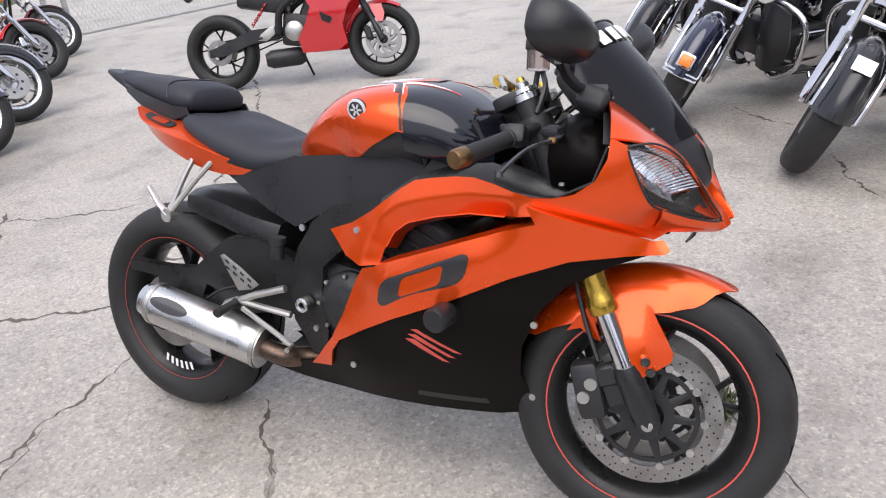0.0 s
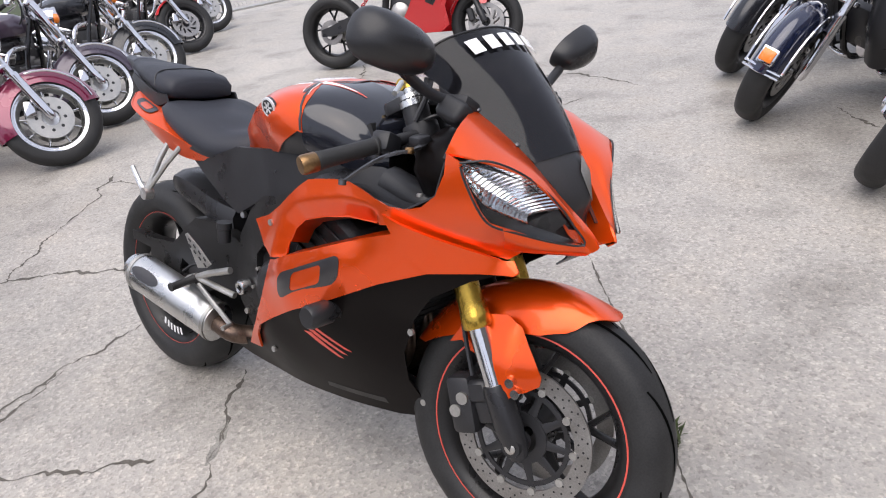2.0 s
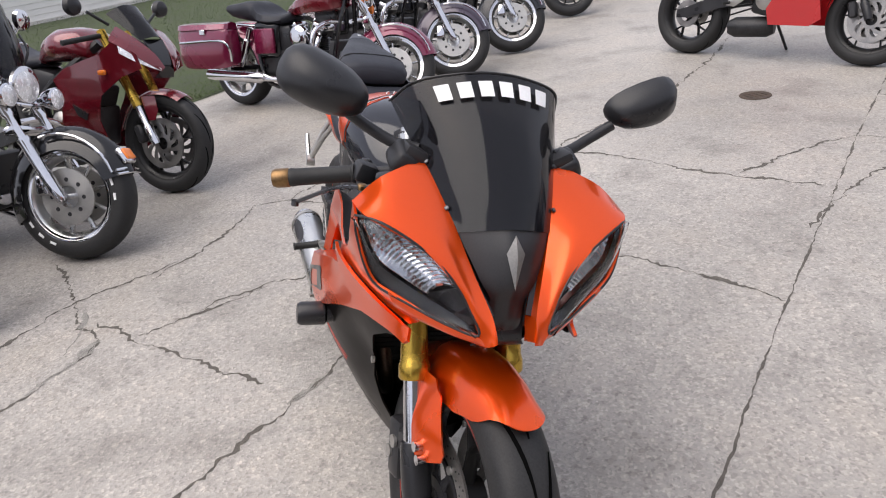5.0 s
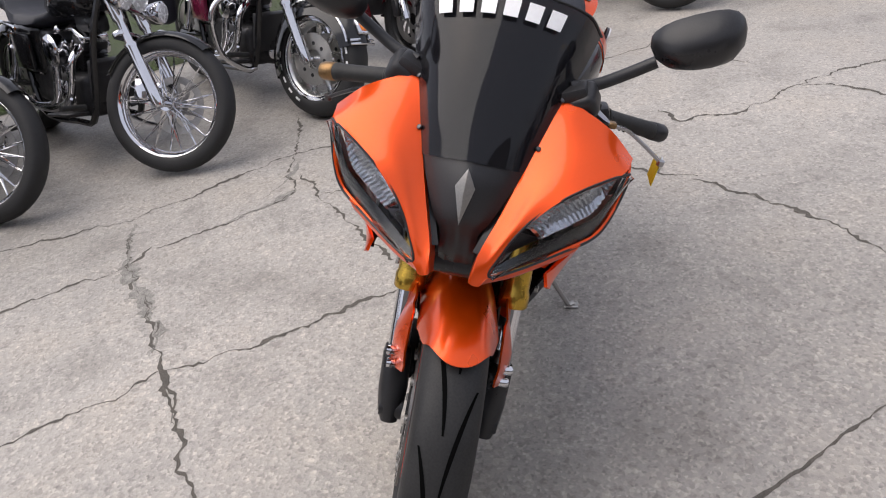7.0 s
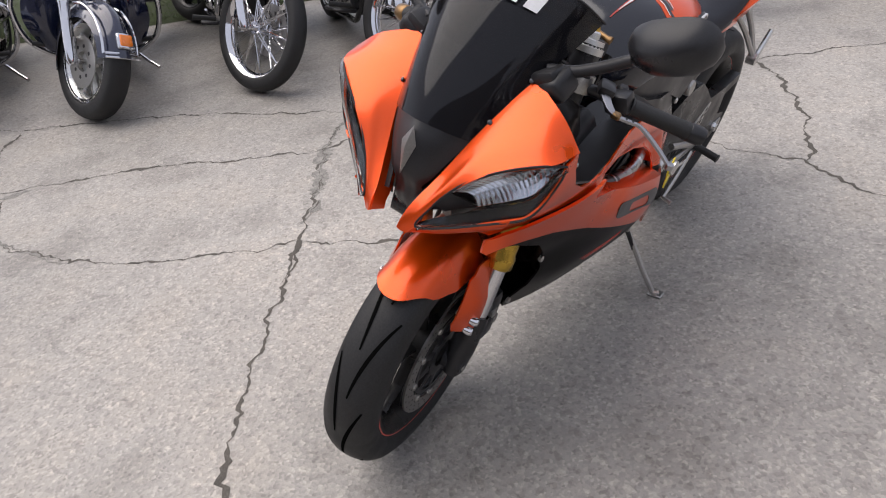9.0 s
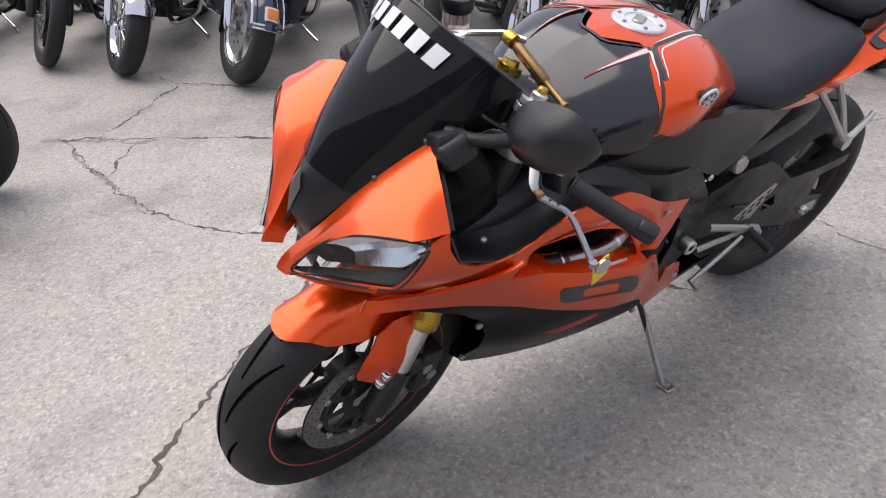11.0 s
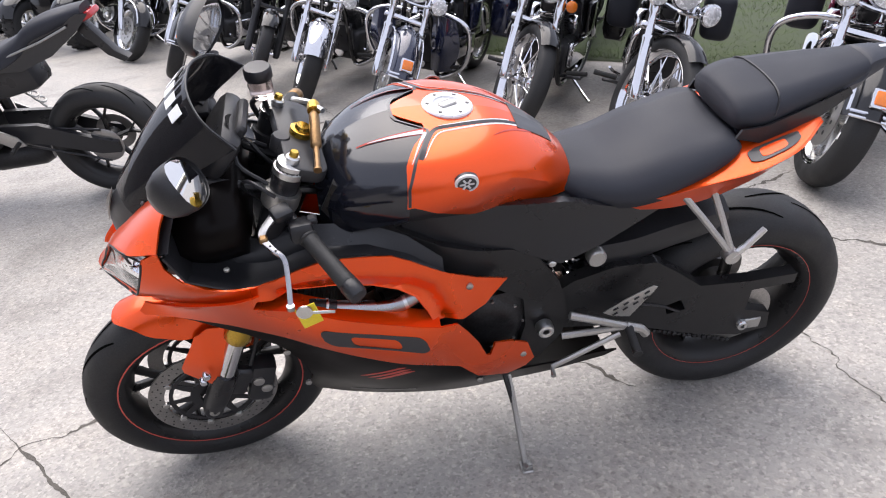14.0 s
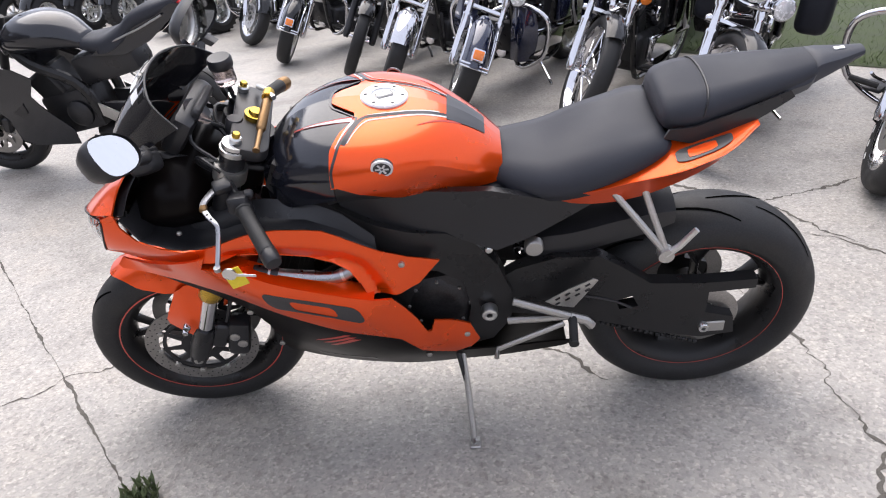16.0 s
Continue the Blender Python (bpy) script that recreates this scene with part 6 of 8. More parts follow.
    lv = part("lever", blade, LEVER_GREY if s > 0 else GUNMETAL, bike, "drilled grey lever" if s > 0 else "dark drilled lever", TURNED)
    part("lever_adjuster", block((0.016, 0.018, 0.012), way[2], 0.003), BRONZE, lv, "copper-coloured lever adjuster", TURNED)
    part("lever_hole", bolts_bm([path[9], path[11], path[13]], 0.0028, 0.0050, (0, 0, 1)), SATIN_BLACK, lv, "", TURNED)
# brake reservoir on the right bar
rz = Vector((0.405, -0.085, 1.045))
pot = part("brake_reservoir", rod(rz + Vector((0, 0, -0.030)), rz + Vector((0, 0, 0.014)), [(0.020, 0), (0.024, 0.1), (0.024, 1)], 22), FLUID, bike, "clear brake fluid reservoir with a black cap", TURNED)
part("reservoir_lid", rod(rz + Vector((0, 0, 0.012)), rz + Vector((0, 0, 0.036)), [(0.027, 0), (0.028, 0.1), (0.028, 0.8), (0.025, 1)], 24), SATIN_BLACK, pot, "", TURNED)
part("reservoir_stay", tube([rz + Vector((0, 0, -0.03)), (0.40, -0.09, 0.96)], 0.006, 8), SATIN_BLACK, pot, "", TURNED)
part("fluid_hose", tube([rz + Vector((0.01, 0.0, -0.03)), (0.43, -0.12, 0.98), (0.42, -0.14, 0.93)], 0.006, 8, 8), SATIN_BLACK, pot, "", TURNED)
# steering damper across the yoke
dm0, dm1 = Vector((0.318, -0.040, 0.998)), Vector((0.322, 0.128, 0.958))
damper = rod(dm0, dm1, [(0.006, 0), (0.006, 0.10), (0.010, 0.12), (0.0108, 0.16), (0.0108, 0.62), (0.009, 0.64), (0.006, 0.66), (0.006, 0.95), (0.008, 0.97), (0.008, 1)], 18)
dp = part("steering_damper", damper, BRONZE, bike, "gold steering damper across the yoke")
part("damper_knob", rod(dm0 + Vector((0, -0.012, 0.001)), dm0 + Vector((0, 0.012, -0.001)), [(0.013, 0), (0.014, 0.5), (0.013, 1)], 12), GOLD, dp)
part("damper_mount", tube([(0.30, -0.02, 1.0), (0.325, -0.055, 1.004), (0.36, -0.112, 0.985)], 0.006, 8), ALLOY, dp)
part("ignition_lock", rod((0.398, 0.02, 0.955), (0.388, 0.02, 0.985), [(0.02, 0), (0.02, 0.8), (0.016, 1)], 16), SATIN_BLACK, bike, "", TURNED)
part("cable", tube([(0.42, 0.11, 0.93), (0.47, 0.09, 0.97), (0.46, 0.05, 1.0), (0.42, 0.02, 0.96)], 0.004, 6, 12), SATIN_BLACK, bike)
part("cable", tube([(0.43, -0.12, 0.93), (0.47, -0.10, 0.95), (0.45, -0.03, 0.93), (0.40, 0.0, 0.88)], 0.0045, 6, 12), SATIN_BLACK, bike)
part("clutch_cable", tube([(0.408, 0.14, 0.918), (0.455, 0.115, 0.945), (0.47, 0.09, 0.91), (0.42, 0.06, 0.84)], 0.004, 6, 12), SATIN_BLACK, bike)
# key and tag hanging from the left lever
part("key_tag", block((0.038, 0.003, 0.052), pose(0.372, 0.330, 0.782, 0, 12, 10), 0.001), YELLOW, bike, "yellow paper tag hanging from the lever")
kb = rod((0.378, 0.336, 0.800), (0.378, 0.340, 0.800), [(0.015, 0), (0.015, 1)], 16)
block((0.045, 0.003, 0.007), pose(0.346, 0.338, 0.794, 0, -8, 0), 0.001, kb)
part("key", kb, ALLOY, bike, "metal key on the tag")
# chromed hose seen in the left opening
cp_ = part("coolant_pipe", tube([(0.335, 0.214, 0.676), (0.28, 0.208, 0.660), (0.23, 0.203, 0.648), (0.19, 0.198, 0.648), (0.155, 0.190, 0.660)], 0.0165, 14, 16), LEVER_GREY, bike, "polished coolant pipe inside the fairing opening")
part("hose_sleeve", rod((0.385, 0.212, 0.690), (0.330, 0.214, 0.6745), [(0.018, 0), (0.019, 0.1), (0.019, 0.9), (0.018, 1)], 14), SATIN_BLACK, cp_, "black rubber sleeve")
part("hose_clip", rod((0.352, 0.213, 0.681), (0.347, 0.213, 0.6795), [(0.0205, 0), (0.0205, 1)], 14), ALLOY, cp_)
part("hose_clip", rod((0.190, 0.198, 0.648), (0.182, 0.197, 0.650), [(0.0165, 0), (0.0165, 1)], 14), ALLOY, cp_)


# ---- the other motorcycles ----
def turned(x0, z0, rake, degrees_):
    d = Vector((-math.sin(radians(rake)), 0, math.cos(radians(rake))))
    return about((x0, 0, z0), d, degrees_)


def wire_wheel(parent, name, c, radius, rim, tyre_w, m=None, disc=True, spokes=20):
    """A chrome rim on wire spokes."""
    place = wheel_at(c, m)
    w = tyre_w * 0.42
    r = part(name, lathe([(rim + 0.004, -w), (rim + 0.010, -w * 0.9), (rim - 0.008, -w * 0.6), (rim - 0.016, 0), (rim - 0.008, w * 0.6), (rim + 0.010, w * 0.9), (rim + 0.004, w), (rim - 0.012, w * 0.75), (rim - 0.024, 0), (rim - 0.012, -w * 0.75)], 48, closed=True), CHROME, parent, "chrome rim", place)
    part("tyre", tyre_bm(radius, rim, tyre_w, 0.5, 48), RUBBER, r, "", place, 60)
    part("hub", lathe([(0.012, -0.05), (0.035, -0.05), (0.038, -0.04), (0.026, -0.02), (0.026, 0.02), (0.038, 0.04), (0.035, 0.05), (0.012, 0.05)], 20, closed=True), CHROME, r, "", place)
    for k in range(spokes):
        a = 2 * math.pi * k / spokes
        s = 1 if k % 2 else -1
        for tw in (-1, 1):
            b = a + tw * 0.30
            part("spoke", tube([(0.035 * math.cos(b), 0.04 * s, 0.035 * math.sin(b)), ((rim - 0.016) * math.cos(a), 0.008 * s, (rim - 0.016) * math.sin(a))], 0.0026, 4), CHROME, r, "", place)
    if disc:
        part("brake_disc", wave_disc(0.06, 0.145, 0.062), STEEL, r, "", place)
    return r


def wave_disc(r0, r1, y, t=0.005, arms=10):
    """A steel disc cut by curved slots."""
    bm = bmesh.new()
    n, radii = arms * 6, [r0 * 0.6, r0, r1 * 0.55, r1 * 0.65, r1 * 0.76, r1]
    ring = [[bm.verts.new((r * math.cos(2 * math.pi * k / n + 1.2 * r / r1), y, r * math.sin(2 * math.pi * k / n + 1.2 * r / r1))) for k in range(n)] for r in radii]
    for j in range(5):
        for k in range(n):
            if 1 <= j <= 3 and k % 6 > 2:
                continue
            q = (k + 1) % n
            bm.faces.new((ring[j][k], ring[j][q], ring[j + 1][q], ring[j + 1][k]))
    thicken(bm, t)
    return bm


def mag_wheel(parent, name, c, radius, rim, tyre_w, m=None, white=False, spokes=9, mat_=None):
    """A polished cast wheel with flat spokes and a disc."""
    place = wheel_at(c, m)
    r = part(name, cast_rim_bm(rim, tyre_w * 0.86, 0.05), mat_ or ALLOY, parent, "polished cast wheel", place)
    for bm in cast_spokes(rim, tyre_w * 0.86, spokes, 0.05, False, 0.020):
        part("spoke", bm, mat_ or ALLOY, r, "", place)
    part("tyre", tyre_bm(radius, rim, tyre_w, 0.5, 48), RUBBER, r, "", place, 60)
    if mat_ is None:
        for s in (1, -1):
            part("rim_lip", lathe([(rim + 0.004, s * tyre_w * 0.43), (rim + 0.011, s * tyre_w * 0.44), (rim + 0.011, s * tyre_w * 0.40), (rim - 0.012, s * tyre_w * 0.40)], 48, closed=True), CHROME, r, "", place)
            d = part("brake_disc", disc_bm(0.055, 0.140, 0.058 * s, 0.005), SATIN_ALLOY, r, "", place)
            part("disc_slot", bolts_bm([(0.085 * math.cos(2 * math.pi * k / 8), 0.058 * s, 0.085 * math.sin(2 * math.pi * k / 8)) for k in range(8)], 0.011, 0.0032, (0, 1, 0), 10), SATIN_BLACK, d, "", place)
    else:
        for s in (1, -1):
            part("brake_disc", wave_disc(0.06, 0.15, 0.055 * s), STEEL, r, "", place)
    if white:
        marks_ = bmesh.new()
        for s in (1, -1):
            for k in range(22):
                if k % 11 > 4:
                    continue
                a = 2 * math.pi * k / 22
                q = [Vector((rr * math.cos(a + dd), s * tyre_w * 0.497, rr * math.sin(a + dd))) for rr, dd in ((rim + 0.030, -0.07), (rim + 0.030, 0.07), (rim + 0.042, 0.060), (rim + 0.042, -0.060))]
                marks_.faces.new([marks_.verts.new(p) for p in q])
        thicken(marks_, 0.0015)
        part("sidewall_mark", marks_, WHITE, r, "plain white block marks on the tyre wall", place)
    return r


def hoop_sheet(c, r, a0, a1, w, depth=0.004, drop=0.035, n=22, flare=0.0):
    """A fender round an axle, between two angles in degrees."""
    bm = bmesh.new()
    rows = []
    for k in range(n + 1):
        a = radians(a0 + (a1 - a0) * k / n)
        rr = r + flare * ((k / n) ** 3)
        rows.append([Vector(c) + Vector(((rr - drop * abs(f) ** 2.5) * math.cos(a), w * f, (rr - drop * abs(f) ** 2.5) * math.sin(a))) for f in (-1, -0.9, -0.65, -0.3, 0, 0.3, 0.65, 0.9, 1)])
    surface(bm, rows)
    thicken(bm, depth)
    return bm


def fin_stack(base, tilt, n=10, w=0.15, d=0.13, step=0.017):
    """One finned cylinder."""
    bm = bmesh.new()
    fins = []
    up = Matrix.Translation(base) @ Matrix.Rotation(radians(tilt), 4, "Y")
    for k in range(n):
        g = 1 - 0.012 * k
        fins.append(block((d * g, w * g, 0.006), up @ Matrix.Translation((0, 0, 0.02 + step * k)), 0.0))
    rod(up @ Vector((0, 0, 0)), up @ Vector((0, 0, step * n + 0.02)), [(0.05, 0), (0.05, 1)], 14, bm)
    block((d * 0.95, w * 0.95, 0.06), up @ Matrix.Translation((0, 0, step * n + 0.05)), 0.018, bm, seg=2)
    return bm, fins


def cruiser(label, place, paint=None, fender="full", fender_paint=None, wheel_kind="mag", amber=False, bags=False, bars=True, fairing=None, lamps=1, steer=36, radius=0.315, chrome_fork=True, white=False, tank_paint=None, screen_=False, wide=0.115, lowers=None, bare=False, shield=False, trunk=False, leather=False, sticker=False):
    """A V-twin cruiser. The root stands where the front tyre meets the ground; x points ahead."""
    paint = paint or GLOSS_BLACK
    fender_paint = fender_paint or paint
    tank_paint = tank_paint or paint
    root = tagged(new("cruiser_motorcycle"), label, "motorcycle", "parked cruiser motorcycles")
    axle = Vector((0, 0, radius))
    rake = 30
    tn = math.tan(radians(rake))

    def fork(z, y=0.0, off=0.0):
        return Vector((-(z - radius) * tn + off, y, z))

    T = turned(-(0.95 - radius) * tn - 0.06, 0.95, rake, steer)
    tyre_w = 0.13 if radius < 0.33 else 0.10
    fk = CHROME if chrome_fork else SATIN_BLACK
    rim = radius - (0.100 if radius < 0.33 else 0.078)
    if wheel_kind == "wire":
        fwheel = wire_wheel(root, "front_wheel", axle, radius, rim, tyre_w, T)
    else:
        fwheel = mag_wheel(root, "front_wheel", axle, radius, rim, tyre_w, T, white, 9, SATIN_BLACK if wheel_kind == "black" else None)
    # fork
    for s in (1, -1):
        leg = part("fork_leg", rod(fork(radius - 0.02, wide * s), fork(0.60, wide * s), [(0.020, 0), (0.030, 0.06), (0.031, 0.30), (0.029, 0.93), (0.032, 0.95), (0.032, 1)], 16), fk, root, "chrome fork leg" if chrome_fork else "black fork leg", T)
        part("fork_tube", rod(fork(0.60, wide * s), fork(1.0, wide * s), [(0.021, 0), (0.021, 0.25), (0.030, 0.28), (0.032, 0.9), (0.026, 1)], 16), CHROME if chrome_fork else SATIN_BLACK, leg, "", T)
        part("caliper", block((0.07, 0.04, 0.10), Matrix.Translation(axle + Vector((-0.11, 0.075 * s, 0.06))), 0.012, seg=2), CHROME if chrome_fork else SATIN_BLACK, leg, "", T)
        part("turn_signal", rod(fork(0.80, (wide + 0.045) * s, 0.045), fork(0.80, (wide + 0.045) * s, 0.085), [(0.030, 0), (0.034, 0.3), (0.034, 0.75), (0.020, 1)], 16), AMBER, leg, "amber turn signal", T)
        part("signal_stalk", tube([fork(0.80, wide * s), fork(0.80, (wide + 0.05) * s, 0.05)], 0.008, 6), CHROME, leg, "", T)
    part("axle", tube([(0, -0.13, radius), (0, 0.13, radius)], 0.016, 10), CHROME, root, "", T)
    yoke = plate(rounded(0.06, 2 * wide + 0.08, 0.025, 4), -0.012, 0.012, 0.003)
    for z in (0.64, 0.93):
        part("fork_yoke", yoke.copy(), CHROME if chrome_fork else SATIN_BLACK, root, "", T @ Matrix.Translation(fork(z, 0, -0.03)) @ Matrix.Rotation(radians(-rake), 4, "Y") @ Matrix.Rotation(radians(90), 4, "X"))
    yoke.free()
    # fender
    if fender == "full":
        fd = part("front_fender", hoop_sheet(axle, radius + 0.030, 20, 205, 0.092, 0.004, 0.115, 26), fender_paint, root, "deep painted front fender", T)
        for s in (1, -1):
            part("fender_trim", tube([axle + Vector(((radius - 0.03) * math.cos(radians(a)), 0.093 * s, (radius - 0.03) * math.sin(radians(a)) + 0.02)) for a in range(20, 120, 10)], 0.0075, 6), CHROME, fd, "chrome fender rail", T)
        if sticker:
            a = radians(62)
            part("fender_sticker", block((0.075, 0.085, 0.003), T @ Matrix.Translation(axle + Vector(((radius + 0.033) * math.cos(a), 0, (radius + 0.033) * math.sin(a)))) @ Matrix.Rotation(-a + radians(90), 4, "Y"), 0.001), WHITE, fd, "plain white sticker")
        if amber:
            a = radians(34)
            m = T @ Matrix.Translation(axle + Vector(((radius + 0.032) * math.cos(a), 0, (radius + 0.032) * math.sin(a)))) @ Matrix.Rotation(-a + radians(90), 4, "Y")
            part("fender_lamp_base", block((0.085, 0.085, 0.030), m, 0.010, seg=2), CHROME, fd, "chrome fender lamp base")
            part("fender_lamp", block((0.060, 0.066, 0.022), m @ Matrix.Translation((0, 0, 0.014)), 0.007, seg=2), AMBER, fd, "amber fender lamp")
            tip_ = bmesh.new()
            for dz in (0.0, 0.022):
                tube([axle + Vector(((radius + 0.020 - 0.02 * abs(f)) * math.cos(radians(24) - dz * 3), 0.094 * f, (radius + 0.02 - 0.02 * abs(f)) * math.sin(radians(24) - dz * 3))) for f in (-1, -0.6, 0, 0.6, 1)], 0.007, 6, 10, tip_)
            part("fender_bumper", tip_, CHROME, fd, "chrome fender tip rail", T)
    elif fender == "short":
        fd = part("front_fender", hoop_sheet(axle, radius + 0.022, 55, 160, tyre_w * 0.62, 0.004, 0.030, 18), fender_paint, root, "short front fender", T)
    elif fender == "chrome":
        fd = part("front_fender", hoop_sheet(axle, radius + 0.028, 30, 190, 0.085, 0.004, 0.07, 24), CHROME, root, "chrome front fender", T)
    # headlight and bars
    hl = fork(0.865, 0, 0.085)
    big = 0.088 if lamps > 1 else 0.082
    hd = part("headlight", rod(hl + Vector((-0.11, 0, 0)), hl + Vector((0.035, 0, -0.008)), [(0.02, 0), (0.055, 0.15), (big * 0.95, 0.55), (big, 0.8), (big * 1.06, 0.84), (big * 1.06, 0.95), (big * 0.93, 1)], 28), CHROME, root, "round chrome headlight", T)
    part("headlight_glass", lathe([(0.0, 0.014), (big * 0.5, 0.011), (big * 0.93, 0.0)], 28, axis="X"), LAMP_LENS, hd, "", T @ Matrix.Translation(hl + Vector((0.035, 0, -0.008))))
    if lamps > 1:
        for s in (1, -1):
            q = fork(0.80, 0.165 * s, 0.085)
            pl = part("passing_lamp", rod(q + Vector((-0.07, 0, 0)), q + Vector((0.03, 0, 0)), [(0.012, 0), (0.04, 0.3), (0.056, 0.75), (0.058, 0.92), (0.05, 1)], 22), CHROME, root, "small chrome passing lamp", T)
            part("lamp_glass", lathe([(0.0, 0.010), (0.028, 0.007), (0.05, 0.0)], 22, axis="X"), LAMP_LENS, pl, "", T @ Matrix.Translation(q + Vector((0.03, 0, 0))))
        part("lamp_bar", tube([fork(0.78, -0.17, 0.05), fork(0.76, 0, 0.06), fork(0.78, 0.17, 0.05)], 0.011, 8, 8), CHROME, root, "", T)
    bx = fork(0.98).x - 0.03
    hb = tube([(bx, -0.06, 0.98), (bx - 0.01, -0.10, 1.07), (bx - 0.07, -0.28, 1.10), (bx - 0.20, -0.41, 1.06)], 0.0125, 10, 16)
    tube([(bx, 0.06, 0.98), (bx - 0.01, 0.10, 1.07), (bx - 0.07, 0.28, 1.10), (bx - 0.20, 0.41, 1.06)], 0.0125, 10, 16, hb)
    tube([(bx - 0.01, -0.10, 1.07), (bx - 0.01, 0.10, 1.07)], 0.0125, 10, 0, hb)
    hbar = part("handlebar", hb, CHROME, root, "chrome handlebar", T)
    for s in (1, -1):
        part("grip", tube([(bx - 0.09, 0.30 * s, 1.098), (bx - 0.22, 0.425 * s, 1.055)], 0.018, 10), GRIP, hbar, "", T)
        part("lever", tube([(bx - 0.04, 0.27 * s, 1.105), (bx - 0.02, 0.33 * s, 1.10), (bx - 0.10, 0.43 * s, 1.07)], 0.007, 6, 8), CHROME, hbar, "", T)
        part("switch_box", block((0.05, 0.045, 0.05), Matrix.Translation((bx - 0.075, 0.275 * s, 1.10)), 0.01), CHROME if chrome_fork else SATIN_BLACK, hbar, "", T)
        mr = tube([(bx - 0.05, 0.26 * s, 1.11), (bx - 0.02, 0.30 * s, 1.20)], 0.005, 6)
        mir_ = part("mirror", mr, CHROME, root, "round chrome mirror", T)
        part("mirror_shell", rod((bx + 0.005, 0.31 * s, 1.225), (bx - 0.03, 0.31 * s, 1.225), [(0.02, 0), (0.05, 0.3), (0.055, 0.8), (0.054, 1)], 20), CHROME, mir_, "", T)
    part("cable", tube([(bx - 0.05, 0.26, 1.10), (bx + 0.06, 0.20, 1.0), (bx + 0.02, 0.10, 0.86), (bx - 0.12, 0.03, 0.75)], 0.006, 6, 12), SATIN_BLACK, root)
    part("cable", tube([(bx - 0.05, -0.26, 1.10), (bx + 0.07, -0.19, 1.02), (bx + 0.03, -0.09, 0.88), (bx - 0.12, -0.03, 0.75)], 0.006, 6, 12), SATIN_BLACK, root)
    if fairing:
        # handlebar fairing
        fx = fork(0.95).x + 0.12
        rows = []
        for z, w, dx in ((0.80, 0.13, 0.0), (0.88, 0.27, 0.03), (0.97, 0.35, 0.02), (1.06, 0.33, -0.02), (1.14, 0.26, -0.07)):
            rows.append([(fx + dx - 0.26 * abs(f) ** 2.2, w * f, z + 0.02 * (1 - abs(f))) for f in (-1, -0.8, -0.5, 0, 0.5, 0.8, 1)])
        part("handlebar_fairing", loft(rows, 18, 12, 0.006), fairing, root, "painted handlebar fairing", T)
        if screen_:
            rows = [[(fx - 0.07 + d - 0.16 * abs(f) ** 2, w * f, z) for f in (-1, -0.5, 0, 0.5, 1)] for z, w, d in ((1.13, 0.26, 0), (1.24, 0.24, -0.07), (1.32, 0.17, -0.13))]
            part("windscreen", loft(rows, 12, 6, 0.004), SMOKE, root, "smoked windscreen", T)
    if shield:
        fx = fork(0.95).x + 0.10
        rows = [[(fx + d - 0.20 * abs(f) ** 2, w * f, z) for f in (-1, -0.5, 0, 0.5, 1)] for z, w, d in ((0.90, 0.20, 0.02), (1.02, 0.30, 0.0), (1.20, 0.30, -0.06), (1.38, 0.24, -0.13), (1.43, 0.15, -0.15))]
        sh_ = part("windshield", loft(rows, 16, 12, 0.004), SMOKE, root, "tall smoked windshield", T)
        for s in (1, -1):
            part("shield_strut", tube([(fx - 0.10, 0.20 * s, 0.96), (fx - 0.14, 0.20 * s, 1.18)], 0.009, 6), CHROME, sh_, "", T)
    # frame, tank, seat
    fr = bmesh.new()
    for s in (1, -1):
        tube([(-0.36, 0.04 * s, 0.86), (-0.42, 0.10 * s, 0.62), (-0.52, 0.13 * s, 0.24), (-0.72, 0.14 * s, 0.19), (-1.15, 0.14 * s, 0.19), (-1.28, 0.12 * s, 0.42), (-1.25, 0.10 * s, 0.66)], 0.018, 8, 22, fr)
    part("frame", fr, GLOSS_BLACK, root, "black tubular frame")
    tk = half_rings([
        (-0.42, [(0, 0.86), (0.03, 0.858), (0.055, 0.84), (0.06, 0.80), (0.045, 0.77), (0.02, 0.765)]),
        (-0.50, [(0, 0.915), (0.06, 0.905), (0.115, 0.87), (0.13, 0.81), (0.105, 0.755), (0.04, 0.74)]),
        (-0.66, [(0, 0.925), (0.08, 0.912), (0.145, 0.865), (0.155, 0.80), (0.125, 0.745), (0.05, 0.73)]),
        (-0.82, [(0, 0.88), (0.07, 0.868), (0.12, 0.83), (0.13, 0.78), (0.105, 0.735), (0.04, 0.72)]),
        (-0.96, [(0, 0.80), (0.04, 0.795), (0.06, 0.775), (0.065, 0.75), (0.05, 0.73), (0.02, 0.72)])], 30)
    tank_ = part("fuel_tank", tk, tank_paint, root, "painted teardrop fuel tank")
    part("tank_console", half_rings([(-0.52, [(0, 0.925), (0.02, 0.922), (0.03, 0.91)]), (-0.66, [(0, 0.945), (0.035, 0.94), (0.05, 0.92)]), (-0.84, [(0, 0.885), (0.02, 0.882), (0.03, 0.87)])], 12), CHROME, tank_, "chrome tank console")
